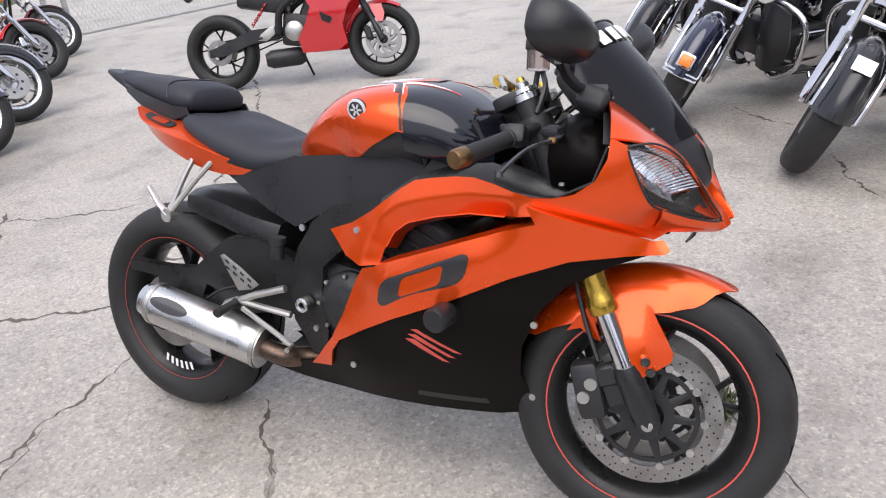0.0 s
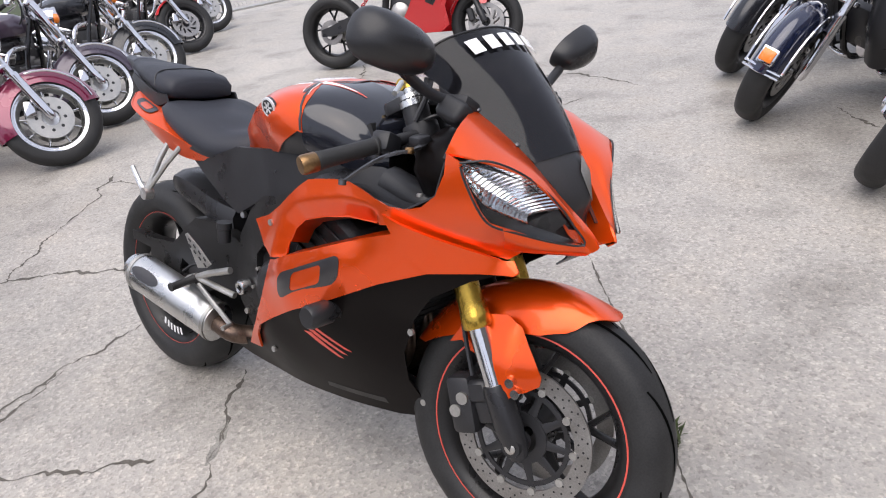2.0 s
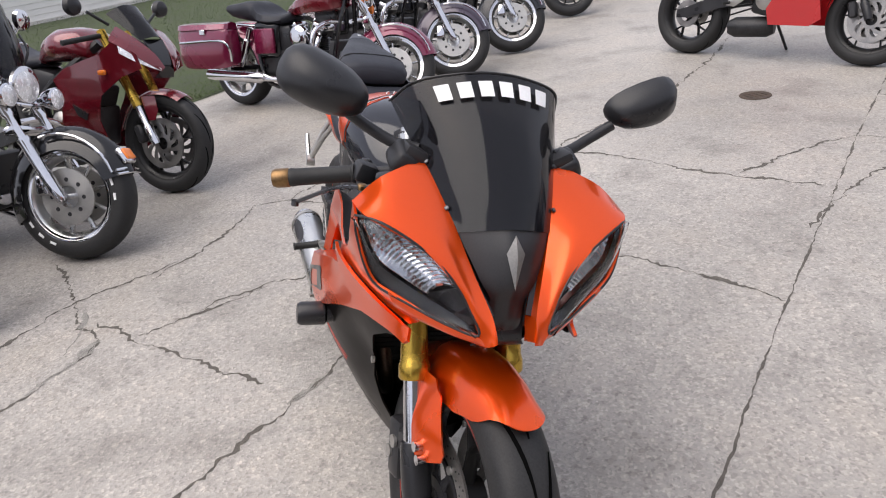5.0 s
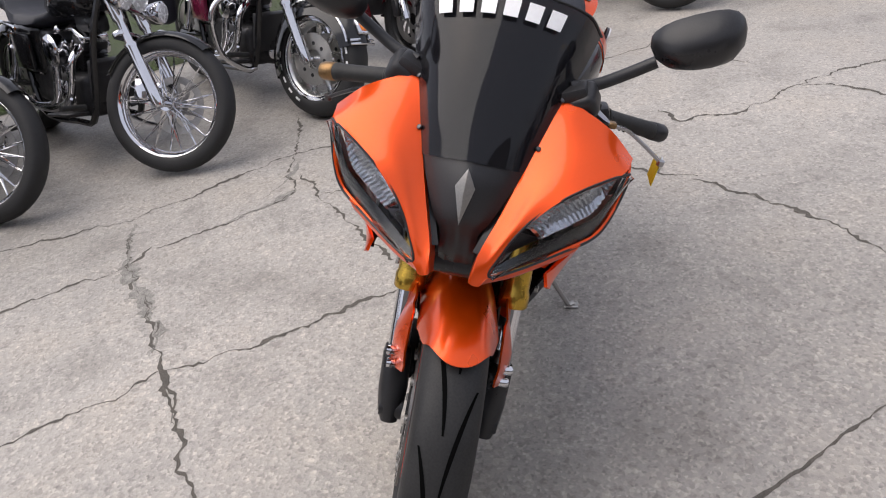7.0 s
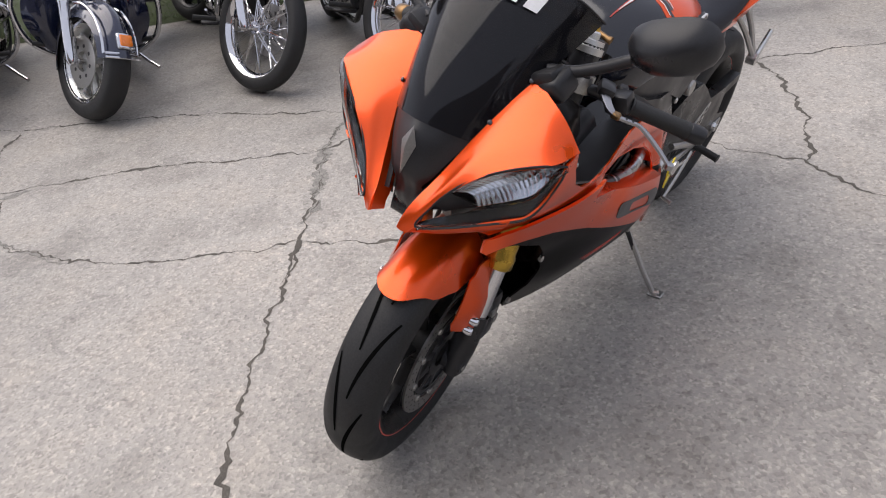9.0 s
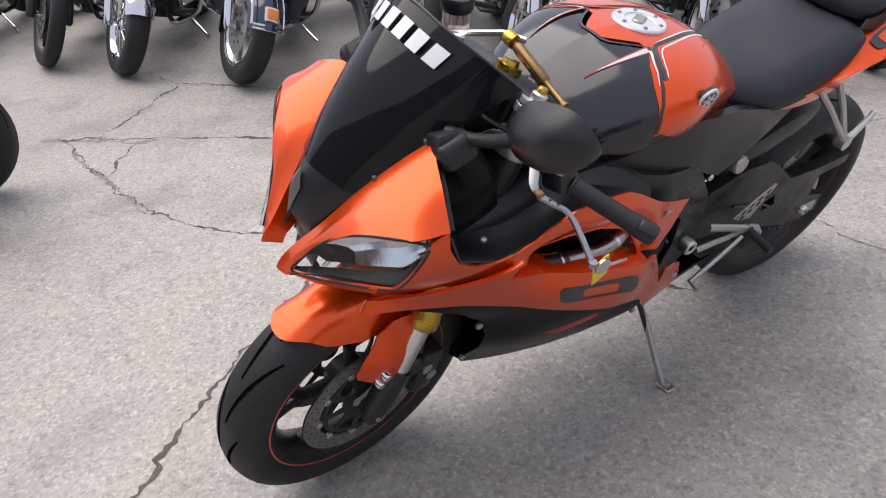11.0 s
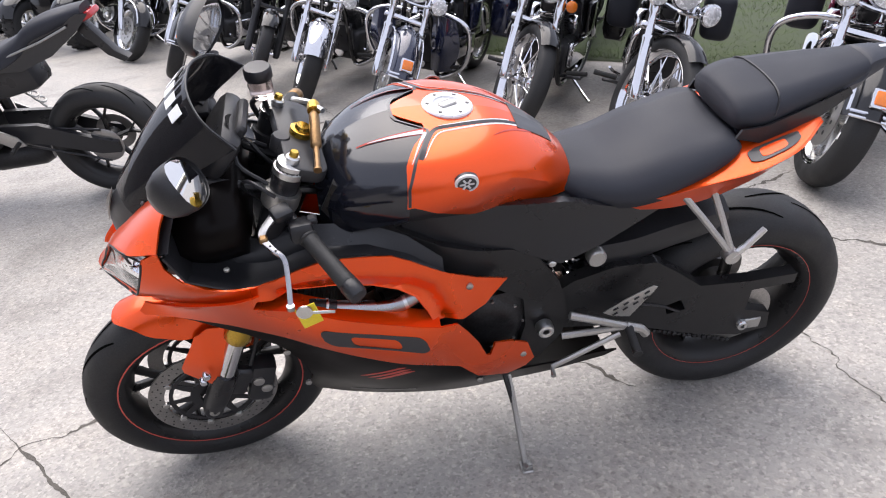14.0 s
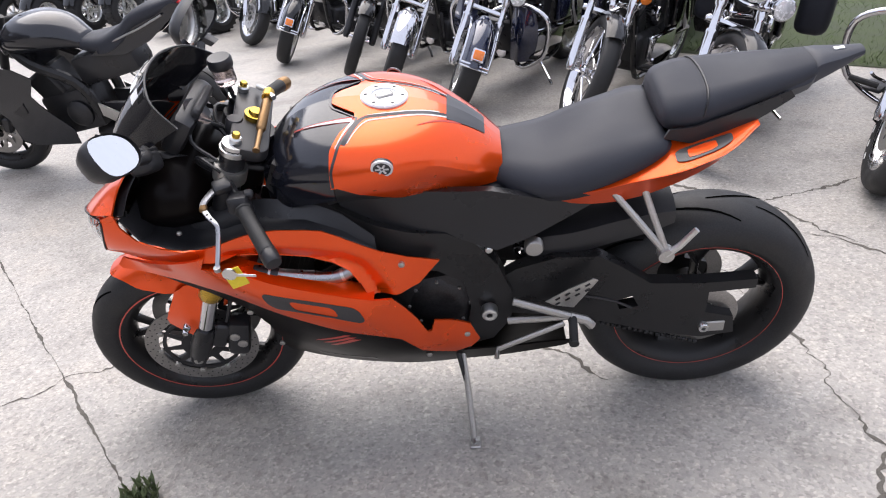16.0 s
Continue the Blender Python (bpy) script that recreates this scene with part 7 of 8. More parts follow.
    st_ = half_rings([
        (-0.92, [(0, 0.765), (0.05, 0.762), (0.085, 0.745), (0.09, 0.715), (0.05, 0.70)]),
        (-1.02, [(0, 0.735), (0.09, 0.738), (0.155, 0.725), (0.165, 0.69), (0.08, 0.66)]),
        (-1.18, [(0, 0.750), (0.11, 0.762), (0.18, 0.752), (0.188, 0.70), (0.09, 0.66)]),
        (-1.28, [(0, 0.835), (0.10, 0.838), (0.155, 0.820), (0.165, 0.75), (0.08, 0.69)]),
        (-1.36, [(0, 0.858), (0.10, 0.858), (0.152, 0.840), (0.158, 0.78), (0.08, 0.70)]),
        (-1.48, [(0, 0.850), (0.09, 0.848), (0.14, 0.832), (0.146, 0.78), (0.07, 0.72)]),
        (-1.62, [(0, 0.842), (0.07, 0.840), (0.11, 0.826), (0.115, 0.79), (0.05, 0.745)])], 30)
    part("seat", st_, SEAT_VINYL, root, "black stitched seat", None, 70)
    if trunk:
        part("backrest", block((0.10, 0.34, 0.24), pose(-1.62, 0, 0.97, 0, -10, 0), 0.045, seg=3), SEAT_VINYL, root, "black padded passenger backrest", None, 70)
        tp = part("luggage_trunk", block((0.36, 0.54, 0.26), pose(-1.86, 0, 0.94, 0, 0, 0), 0.06, seg=3), SEAT_VINYL, root, "black leather luggage trunk", None, 70)
        for s in (1, -1):
            part("trunk_strap", block((0.37, 0.03, 0.268), pose(-1.86, 0.15 * s, 0.94, 0, 0, 0), 0.06, seg=3), SATIN_BLACK, tp)
        
    if trunk or leather:
        for s in (1, -1):
            part("leather_bag", block((0.46, 0.20, 0.30), pose(-1.62, 0.31 * s, 0.55, 0, 0, 0), 0.06, seg=3), SEAT_VINYL, root, "black leather saddlebag", None, 70)
    # engine
    case = block((0.42, 0.25, 0.24), pose(-0.80, 0, 0.33, 0, 0, 0), 0.05, seg=3)
    block((0.34, 0.24, 0.24), pose(-1.10, 0, 0.36, 0, 0, 0), 0.05, case, seg=3)
    en = part("engine", case, ENGINE_GREY, root, "V-twin engine with chrome covers")
    for tilt, x in ((24, -0.76), (-24, -0.84)):
        barrel, fins = fin_stack((x, 0, 0.40), tilt)
        cyl = part("cylinder", barrel, SATIN_BLACK if not bare else SATIN_ALLOY, root, "finned cylinder")
        for fin in fins:
            part("cooling_fin", fin, SATIN_BLACK if not bare else SATIN_ALLOY, cyl)
        up = Matrix.Rotation(radians(tilt), 4, "Y")
        part("rocker_cover", block((0.13, 0.15, 0.055), Matrix.Translation(Vector((x, 0, 0.40)) + up @ Vector((0, 0, 0.262))) @ up, 0.022, seg=3), CHROME, en, "chrome rocker cover")
        for dx in (-0.022, 0.022):
            part("pushrod_tube", tube([Vector((-0.80 + dx * 0.8, -0.105, 0.39)), Vector((x, -0.085, 0.40)) + up @ Vector((dx, 0, 0.225))], 0.009, 8), CHROME, en)
    part("air_cleaner", rod((-0.79, -0.10, 0.565), (-0.79, -0.185, 0.565), [(0.075, 0), (0.088, 0.2), (0.088, 0.75), (0.075, 0.92), (0.04, 1)], 28), CHROME, en, "round chrome air cleaner")
    part("cam_cover", rod((-0.80, -0.10, 0.315), (-0.80, -0.145, 0.315), [(0.085, 0), (0.085, 0.6), (0.065, 0.9), (0.03, 1)], 24), CHROME, en)
    prim = block((0.50, 0.055, 0.17), pose(-0.97, 0.135, 0.335, 0, -3, 0), 0.024, seg=3)
    part("primary_cover", prim, CHROME, en, "chrome primary cover")
    part("oil_tank", block((0.28, 0.30, 0.30), pose(-1.17, 0, 0.55, 0, 0, 0), 0.05, seg=3), GLOSS_BLACK, root, "black oil tank below the seat")
    part("oil_cooler", block((0.06, 0.24, 0.22), pose(-0.50, 0, 0.42, 0, 12, 0), 0.012, seg=2), SATIN_BLACK, root, "black oil cooler on the frame")
    part("coil_cover", block((0.22, 0.10, 0.10), pose(-0.60, 0, 0.70, 0, 0, 0), 0.03, seg=2), SATIN_BLACK, root)
    part("horn", rod((-0.80, 0.09, 0.56), (-0.80, 0.15, 0.56), [(0.045, 0), (0.05, 0.5), (0.045, 0.9), (0.02, 1)], 20), CHROME, en)
    part("oil_filter", rod((-0.58, 0.0, 0.30), (-0.50, 0.0, 0.29), [(0.038, 0), (0.040, 0.1), (0.040, 0.9), (0.03, 1)], 18), CHROME, en)
    for k, (x, z0) in enumerate(((-0.70, 0.60), (-0.88, 0.60))):
        part("exhaust_pipe", tube([(x + 0.06, -0.07, z0 - 0.02), (x + 0.10, -0.15, z0 - 0.08), (x + 0.02, -0.17, 0.33 - 0.03 * k), (x - 0.20, -0.18, 0.245), (-1.20, -0.185, 0.24 + 0.03 * k)], 0.021, 10, 18), CHROME, root, "chrome exhaust pipe")
    part("muffler", rod((-1.18, -0.195, 0.25), (-1.82, -0.215, 0.28), [(0.025, 0), (0.046, 0.06), (0.047, 0.9), (0.043, 1), (0.034, 1), (0.03, 0.95)], 20), CHROME, root, "long chrome muffler")
    part("kickstand", tube([(-0.86, 0.15, 0.18), (-0.80, 0.27, 0.085), (-0.74, 0.325, 0.062)], 0.011, 8), CHROME if chrome_fork else SATIN_BLACK, root, "kickstand folded out to the concrete")
    for s in (1, -1):
        fbm = block((0.26, 0.10, 0.018), pose(-0.62, 0.235 * s, 0.26, 4 * s, -6, 0), 0.006)
        tube([(-0.62, 0.12 * s, 0.24), (-0.62, 0.22 * s, 0.25)], 0.012, 8, 0, fbm)
        part("floorboard", fbm, SATIN_BLACK, root, "rubber-topped floorboard")
        part("shift_lever", tube([(-0.62, 0.20 * s, 0.29), (-0.52, 0.235 * s, 0.33), (-0.47, 0.25 * s, 0.36)], 0.008, 6), CHROME, root)
    for s in (1, -1):
        part("side_cover", block((0.22, 0.03, 0.20), pose(-1.16, 0.165 * s, 0.54, 0, 0, 0), 0.012, seg=2), paint, root, "painted side cover below the seat")
        part("highway_peg", tube([(-0.45, 0.20 * s, 0.31), (-0.43, 0.33 * s, 0.33)], 0.015, 8), GRIP, root)
    part("battery_box", block((0.20, 0.22, 0.22), pose(-1.02, 0, 0.55, 0, 0, 0), 0.03, seg=2), SATIN_BLACK, root)
    part("belt_guard", plate([(-1.10, 0.44), (-1.62, 0.40), (-1.66, 0.36), (-1.10, 0.36)], 0.118, 0.130, 0.003), CHROME, root, "chrome belt guard")
    # rear end
    ra = Vector((-1.62, 0, 0.315))
    mag_wheel(root, "rear_wheel", ra, 0.315, 0.225, 0.15, None, False, 9, SATIN_BLACK if wheel_kind == "black" else None)
    rf = part("rear_fender", hoop_sheet(ra, 0.36, 5, 150, 0.105, 0.005, 0.07, 26), paint, root, "painted rear fender")
    part("tail_lamp", block((0.04, 0.08, 0.06), (-1.975, 0, 0.52), 0.012, seg=2), RED_LENS, rf)
    for s in (1, -1):
        part("shock_absorber", rod((-1.50, 0.13 * s, 0.34), (-1.36, 0.125 * s, 0.64), [(0.018, 0), (0.032, 0.1), (0.032, 0.7), (0.020, 0.74), (0.020, 1)], 14), CHROME, root, "chrome shock absorber")
        part("fender_strut", tube([(-1.28, 0.125 * s, 0.66), (-1.50, 0.125 * s, 0.68), (-1.78, 0.12 * s, 0.62)], 0.012, 8), CHROME, root)
        part("swingarm", tube([(-1.20, 0.11 * s, 0.34), (-1.64, 0.115 * s, 0.315)], 0.022, 8), GLOSS_BLACK, root)
        if bags:
            bag = rings([[Vector((x, s * (0.30 + wy * u), 0.52 + hz * v)) for u, v in ((1, 0.5), (1, -0.6), (0.7, -1), (-0.7, -1), (-1, -0.6), (-1, 0.5), (-0.8, 0.8), (0.8, 0.8))] for x, wy, hz in ((-1.36, 0.04, 0.12), (-1.40, 0.085, 0.17), (-1.62, 0.10, 0.185), (-1.88, 0.10, 0.18), (-1.96, 0.08, 0.15))], 14)
            bg = part("saddlebag", bag, paint, root, "painted hard saddlebag")
            lid_ = rings([[Vector((x, s * (0.30 + wy * u), 0.67 + 0.035 * v)) for u, v in ((1, -0.6), (0.8, 0.6), (0, 1), (-0.8, 0.6), (-1, -0.6), (0, -0.8))] for x, wy in ((-1.37, 0.05), (-1.42, 0.088), (-1.64, 0.104), (-1.88, 0.104), (-1.95, 0.085))], 12)
            part("bag_lid", lid_, paint, bg)
            part("bag_latch", block((0.06, 0.012, 0.04), (-1.62, 0.405 * s, 0.63), 0.004), CHROME, bg, "chrome latch")
            part("bag_rail", tube([(-1.36, 0.36 * s, 0.40), (-1.33, 0.40 * s, 0.50), (-1.42, 0.415 * s, 0.56), (-1.90, 0.415 * s, 0.55)], 0.010, 8, 12), CHROME, bg)
        else:
            part("rear_signal", rod((-1.62, 0.18 * s, 0.66), (-1.66, 0.18 * s, 0.66), [(0.028, 0), (0.034, 0.4), (0.02, 1)], 14), AMBER, root)
    if bars:
        for s in (1, -1):
            part("crash_bar", tube([(-0.42, 0.05 * s, 0.66), (-0.42, 0.22 * s, 0.665), (-0.43, 0.36 * s, 0.61), (-0.44, 0.395 * s, 0.50), (-0.47, 0.35 * s, 0.33), (-0.52, 0.20 * s, 0.22), (-0.54, 0.12 * s, 0.215)], 0.0165, 10, 24), CHROME, root, "chrome engine guard")
    if lowers:
        for s in (1, -1):
            lw = loft([[(-0.405, 0.15 * s, 0.66), (-0.385, 0.22 * s, 0.665), (-0.41, 0.30 * s, 0.63)], [(-0.405, 0.15 * s, 0.48), (-0.370, 0.23 * s, 0.48), (-0.42, 0.325 * s, 0.47)], [(-0.46, 0.13 * s, 0.29), (-0.44, 0.20 * s, 0.29), (-0.47, 0.27 * s, 0.32)]], 10, 10, 0.030)
            part("leg_shield", lw, lowers, root, "painted leg shield")
    root.matrix_world = place
    return root


def at(x, y, heading, lean=-9.0):
    return pose(x, y, 0, lean, 0, heading)


cruiser("black touring cruiser with amber fender lamp and chrome forks", at(1.73, -5.33, 60), GLOSS_BLACK, amber=True, bags=True, lamps=2, lowers=None)
cruiser("black cruiser with blacked-out forks and slim fender", at(0.93, -4.47, 60), GLOSS_BLACK, "short", wheel_kind="black", chrome_fork=False, bars=False, radius=0.33)
cruiser("black cruiser with a chrome front fender and chrome forks", at(0.53, -3.82, 59), GLOSS_BLACK, "chrome", wheel_kind="wire", lamps=2)
cruiser("navy blue touring cruiser with amber fender lamp and leg shields", at(-0.02, -3.06, 58), NAVY, amber=True, bags=True, lamps=2, lowers=NAVY)
cruiser("black chopper-style cruiser with tall wire-spoked front wheel", at(-0.73, -2.45, 58), GLOSS_BLACK, "short", wheel_kind="wire", bars=False, radius=0.345, wide=0.12, steer=36, bags=True)
cruiser("black cruiser with wire-spoked wheel and floating brake disc", at(-1.23, -1.74, 62), GLOSS_BLACK, "short", wheel_kind="wire", bars=False, radius=0.335, steer=36, lamps=2, leather=True, trunk=True)
cruiser("black and burgundy touring cruiser with three chrome lamps", at(-1.89, -1.18, 52), BURGUNDY, fender_paint=GLOSS_BLACK, amber=True, bags=False, lamps=2, shield=True, white=True, steer=18, trunk=True)
cruiser("burgundy touring cruiser with matching fairing and saddlebags", at(-3.60, 0.80, 43), BURGUNDY, amber=False, bags=True, fairing=BURGUNDY, screen_=True, tank_paint=DARK_RED, fender_paint=BURGUNDY, steer=36)
cruiser("plum-grey cruiser with deep front fender and polished wheel", at(-4.24, 1.46, 43), PLUM, fender_paint=PLUM, steer=36)
cruiser("dark grey touring cruiser with chrome-railed front fender", at(-4.88, 2.24, 43), CHARCOAL, bags=True, fender_paint=CHARCOAL, steer=36)
cruiser("bright red cruiser with dark wheels", at(-6.30, 3.48, 43), RED_PAINT, "short", wheel_kind="black", bars=False, steer=36)
cruiser("red and black cruiser beside the fence", at(-7.32, 4.45, 43), DARK_RED, "short", steer=36, bars=False)
cruiser("black touring cruiser with dark cast wheels and grey fender", at(-0.23, 3.90, 232), CHARCOAL, wheel_kind="black", bags=True)
cruiser("dark navy touring cruiser with amber fender lamp", at(0.21, 3.03, 232), NAVY, amber=True, wheel_kind="black", bags=True, lamps=2, lowers=SATIN_BLACK)
cruiser("navy grey touring cruiser with white sticker on its fender", at(0.93, 2.36, 232), CHARCOAL, wheel_kind="black", bags=True, lamps=2, lowers=SATIN_BLACK, sticker=True)


def sport(label, place, paint, fork_mat=None, dark=None, steer=8, faired=True, frame_paint=None):
    """A simpler sport motorcycle. The root stands under the middle; x points ahead."""
    root = tagged(new("sport_motorcycle"), label, "motorcycle", "parked sport motorcycles")
    dark = dark or SATIN_BLACK
    fork_mat = fork_mat or SATIN_BLACK
    T = about((0.345, 0, 0.97), RAKE, steer)
    fa, ra = Vector((0.69, 0, 0.300)), Vector((-0.70, 0, 0.312))
    fwh = wheel(root, "front_wheel", fa, 0.300, 0.219, 0.120, 0.098, False, T, 0.58)
    rwh = wheel(root, "rear_wheel", ra, 0.312, 0.219, 0.165, 0.130, False, None, 0.6)
    for s in (1, -1):
        d = part("brake_disc", wave_disc(0.06, 0.150, 0.060 * s), STEEL, fwh, "", T @ Matrix.Translation(fa))
        leg = part("fork_leg", rod(fork_at(0.96, 0.10 * s), fork_at(0.52, 0.10 * s), [(0.026, 0), (0.026, 0.8), (0.030, 0.88), (0.030, 1)], 16), fork_mat, root, "", T)
        part("fork_slider", rod(fork_at(0.53, 0.10 * s), fork_at(0.30, 0.10 * s), [(0.021, 0), (0.021, 0.5), (0.028, 0.55), (0.026, 1)], 14), CHROME if fork_mat is GOLD else SATIN_BLACK, leg, "", T)
        part("brake_caliper", block((0.055, 0.05, 0.11), pose(0.57, 0.085 * s, 0.36, 0, -16, 0), 0.012), SATIN_BLACK, leg, "", T)
        grip = tube([(0.40, 0.12 * s, 0.93), (0.33, 0.34 * s, 0.885)], 0.016, 10)
        part("handlebar", grip, GRIP, root, "", T)
        part("mirror", tube([(0.52, 0.14 * s, 0.99), (0.49, 0.25 * s, 1.06)], 0.009, 8), SATIN_BLACK, root)
        shell = rod((0.51, 0.32 * s, 1.09), (0.455, 0.32 * s, 1.09), [(0.015, 0), (0.045, 0.35), (0.052, 0.8), (0.05, 1)], 18)
        part("mirror_shell", shell, SATIN_BLACK, root, "black rear-view mirror")
        lens_ = bolts_bm([(0.452, 0.32 * s, 1.09)], 0.047, 0.002, (1, 0, 0), 18)
        part("mirror_glass", lens_, MIRROR, root)
    fen_ = part("front_fender", hoop_sheet(fa, 0.322, 58, 165, 0.072, 0.004, 0.035, 20), paint, root, "", T)
    for s in (1, -1):
        part("fender_wing", panel([(0.60, 0.58), (0.70, 0.58), (0.72, 0.50), (0.70, 0.44), (0.655, 0.44), (0.62, 0.52)], lambda x, z: 0.085 + 0.02 * (0.6 - z) / 0.15, 0.004, 0.03, s), paint, fen_, "", T)
    tk = half_rings([
        (0.30, [(0, 0.93), (0.06, 0.925), (0.11, 0.90), (0.125, 0.85), (0.11, 0.80), (0.04, 0.78)]),
        (0.20, [(0, 0.99), (0.09, 0.98), (0.155, 0.945), (0.175, 0.88), (0.145, 0.82), (0.05, 0.80)]),
        (0.05, [(0, 1.0), (0.10, 0.99), (0.165, 0.95), (0.185, 0.89), (0.15, 0.82), (0.05, 0.80)]),
        (-0.08, [(0, 0.96), (0.07, 0.95), (0.12, 0.92), (0.135, 0.87), (0.12, 0.82), (0.05, 0.80)]),
        (-0.19, [(0, 0.86), (0.04, 0.855), (0.07, 0.84), (0.08, 0.82), (0.07, 0.80), (0.03, 0.79)])], 26)
    part("fuel_tank", tk, paint, root, "painted fuel tank", None, 70)
    part("seat_tray", block((0.42, 0.20, 0.18), pose(-0.28, 0, 0.70, 0, 12, 0), 0.04, seg=2), SATIN_BLACK, root, "black plastics under the seat")
    st_ = half_rings([
        (-0.17, [(0, 0.855), (0.05, 0.85), (0.08, 0.83), (0.085, 0.80), (0.04, 0.78)]),
        (-0.33, [(0, 0.865), (0.09, 0.862), (0.135, 0.835), (0.13, 0.78), (0.05, 0.76)]),
        (-0.46, [(0, 0.915), (0.08, 0.915), (0.12, 0.885), (0.12, 0.83), (0.05, 0.81)]),
        (-0.54, [(0, 0.975), (0.08, 0.97), (0.105, 0.945), (0.105, 0.90), (0.05, 0.87)]),
        (-0.66, [(0, 1.01), (0.07, 1.005), (0.095, 0.985), (0.09, 0.94), (0.04, 0.92)]),
        (-0.82, [(0, 1.04), (0.05, 1.035), (0.068, 1.02), (0.06, 0.99), (0.03, 0.975)])], 26)
    part("seat", st_, SEAT_VINYL, root, "black two-level seat", None, 70)
    for s in (1, -1):
        tl = [(-0.25, 0.77), (-0.45, 0.76), (-0.62, 0.82), (-0.78, 0.93), (-0.85, 1.00), (-0.80, 1.005), (-0.62, 0.935), (-0.45, 0.855), (-0.30, 0.80)]
        tfp = part("tail_panel", panel(tl, lambda x, z: 0.125 - 0.06 * max(0, (-0.30 - x) / 0.55), 0.02, 0.04, s), paint if paint is not CHARCOAL else GLOSS_BLACK, root)
        part("tail_trim", tube([(-0.42, 0.122 * s, 0.845), (-0.60, 0.108 * s, 0.90), (-0.74, 0.092 * s, 0.955)], 0.006, 6), SATIN_ALLOY, tfp)
        part("swingarm", panel([(-0.14, 0.48), (-0.40, 0.47), (-0.70, 0.36), (-0.78, 0.34), (-0.78, 0.28), (-0.68, 0.28), (-0.40, 0.36), (-0.14, 0.40)], lambda x, z: 0.11, 0.03, 0.06, s), dark, root)
        part("frame_spar", tube([(0.33, 0.06 * s, 0.90), (0.15, 0.14 * s, 0.76), (-0.10, 0.14 * s, 0.62), (-0.16, 0.13 * s, 0.42)], 0.030, 8, 14), frame_paint or FRAME_BLACK, root)
        part("footpeg", tube([(-0.30, 0.15 * s, 0.40), (-0.30, 0.25 * s, 0.39)], 0.011, 8), GRIP, root)
        part("footrest_bracket", plate([(-0.18, 0.50), (-0.30, 0.43), (-0.33, 0.38), (-0.26, 0.37), (-0.18, 0.42)], 0.145 * s, 0.155 * s, 0.002), SATIN_ALLOY, root)
        if faired:
            up = [(0.60, 0.90), (0.50, 0.83), (0.36, 0.80), (0.20, 0.76), (0.10, 0.70), (0.16, 0.60), (0.10, 0.48), (0.02, 0.36), (0.04, 0.25), (0.34, 0.25), (0.42, 0.30), (0.40, 0.45), (0.47, 0.60), (0.62, 0.70), (0.74, 0.74), (0.72, 0.82)]
            fp = part("side_fairing", panel(up, lambda x, z: 0.235 - 0.30 * max(0, x - 0.5) - 0.22 * max(0, 0.55 - z), 0.006, 0.03, s), paint, root, "painted side fairing")
            vent = [(0.23, 0.56), (0.33, 0.50), (0.30, 0.46), (0.24, 0.49)]
            part("fairing_vent", panel(vent, lambda x, z: 0.240 - 0.22 * max(0, 0.55 - z), 0.004, 0.03, s), SATIN_BLACK, fp)
            bm_ = loft([mir(c, s) for c in ([(0.56, 0.13, 0.98), (0.66, 0.10, 0.91), (0.75, 0.06, 0.82), (0.79, 0.035, 0.74)], [(0.59, 0.20, 0.94), (0.67, 0.16, 0.88), (0.75, 0.10, 0.80), (0.79, 0.05, 0.73)], [(0.60, 0.236, 0.90), (0.67, 0.20, 0.85), (0.74, 0.14, 0.78), (0.785, 0.06, 0.72)])], 12, 8, 0.004)
            part("front_cowl", bm_, paint, root)
            hlp = loft([mir(c, s) for c in ([(0.64, 0.215, 0.875), (0.69, 0.175, 0.84), (0.745, 0.12, 0.785), (0.785, 0.06, 0.735)], [(0.655, 0.225, 0.83), (0.70, 0.185, 0.79), (0.75, 0.125, 0.75), (0.785, 0.06, 0.72)])], 12, 4, 0.004)
            part("headlight", hlp, LAMP_LENS, root, "slanted headlight")
            part("fairing_signal", block((0.05, 0.025, 0.03), pose(0.52, 0.245 * s, 0.73, 0, 0, -10 * s), 0.010, seg=2), AMBER, root)
        else:
            sh_ = [(0.42, 0.80), (0.20, 0.82), (0.12, 0.74), (0.20, 0.66), (0.40, 0.68), (0.50, 0.74)]
            part("tank_shroud", panel(sh_, lambda x, z: 0.20 - 0.1 * max(0, x - 0.3), 0.01, 0.03, s), paint, root)
    if faired:
        ws = [[(0.50, -0.13, 1.05), (0.54, -0.07, 1.09), (0.55, 0, 1.10), (0.54, 0.07, 1.09), (0.50, 0.13, 1.05)], [(0.58, -0.11, 0.985), (0.62, -0.055, 1.01), (0.63, 0, 1.02), (0.62, 0.055, 1.01), (0.58, 0.11, 0.985)], [(0.68, -0.08, 0.895), (0.71, -0.04, 0.91), (0.72, 0, 0.915), (0.71, 0.04, 0.91), (0.68, 0.08, 0.895)]]
        part("windscreen", loft(ws, 14, 10, 0.003), SMOKE, root, "smoked windscreen")
        part("nose", loft([[(0.69, y, 0.90), (0.745, y * 0.8, 0.82), (0.775, y * 0.6, 0.74), (0.74, y, 0.68)] for y in (-0.075, 0, 0.075)], 10, 6, 0.004), GLOSS_BLACK, root)
    else:
        hd = rod((0.46, 0, 0.86), (0.60, 0, 0.86), [(0.03, 0), (0.09, 0.4), (0.105, 0.8), (0.09, 1)], 20)
        part("headlight", hd, GLOSS_BLACK, root)
    eng_ = block((0.34, 0.24, 0.26), pose(0.04, 0, 0.43, 0, 10, 0), 0.03, seg=2)
    e_ = part("engine", eng_, ENGINE_GREY, root, "dark grey engine")
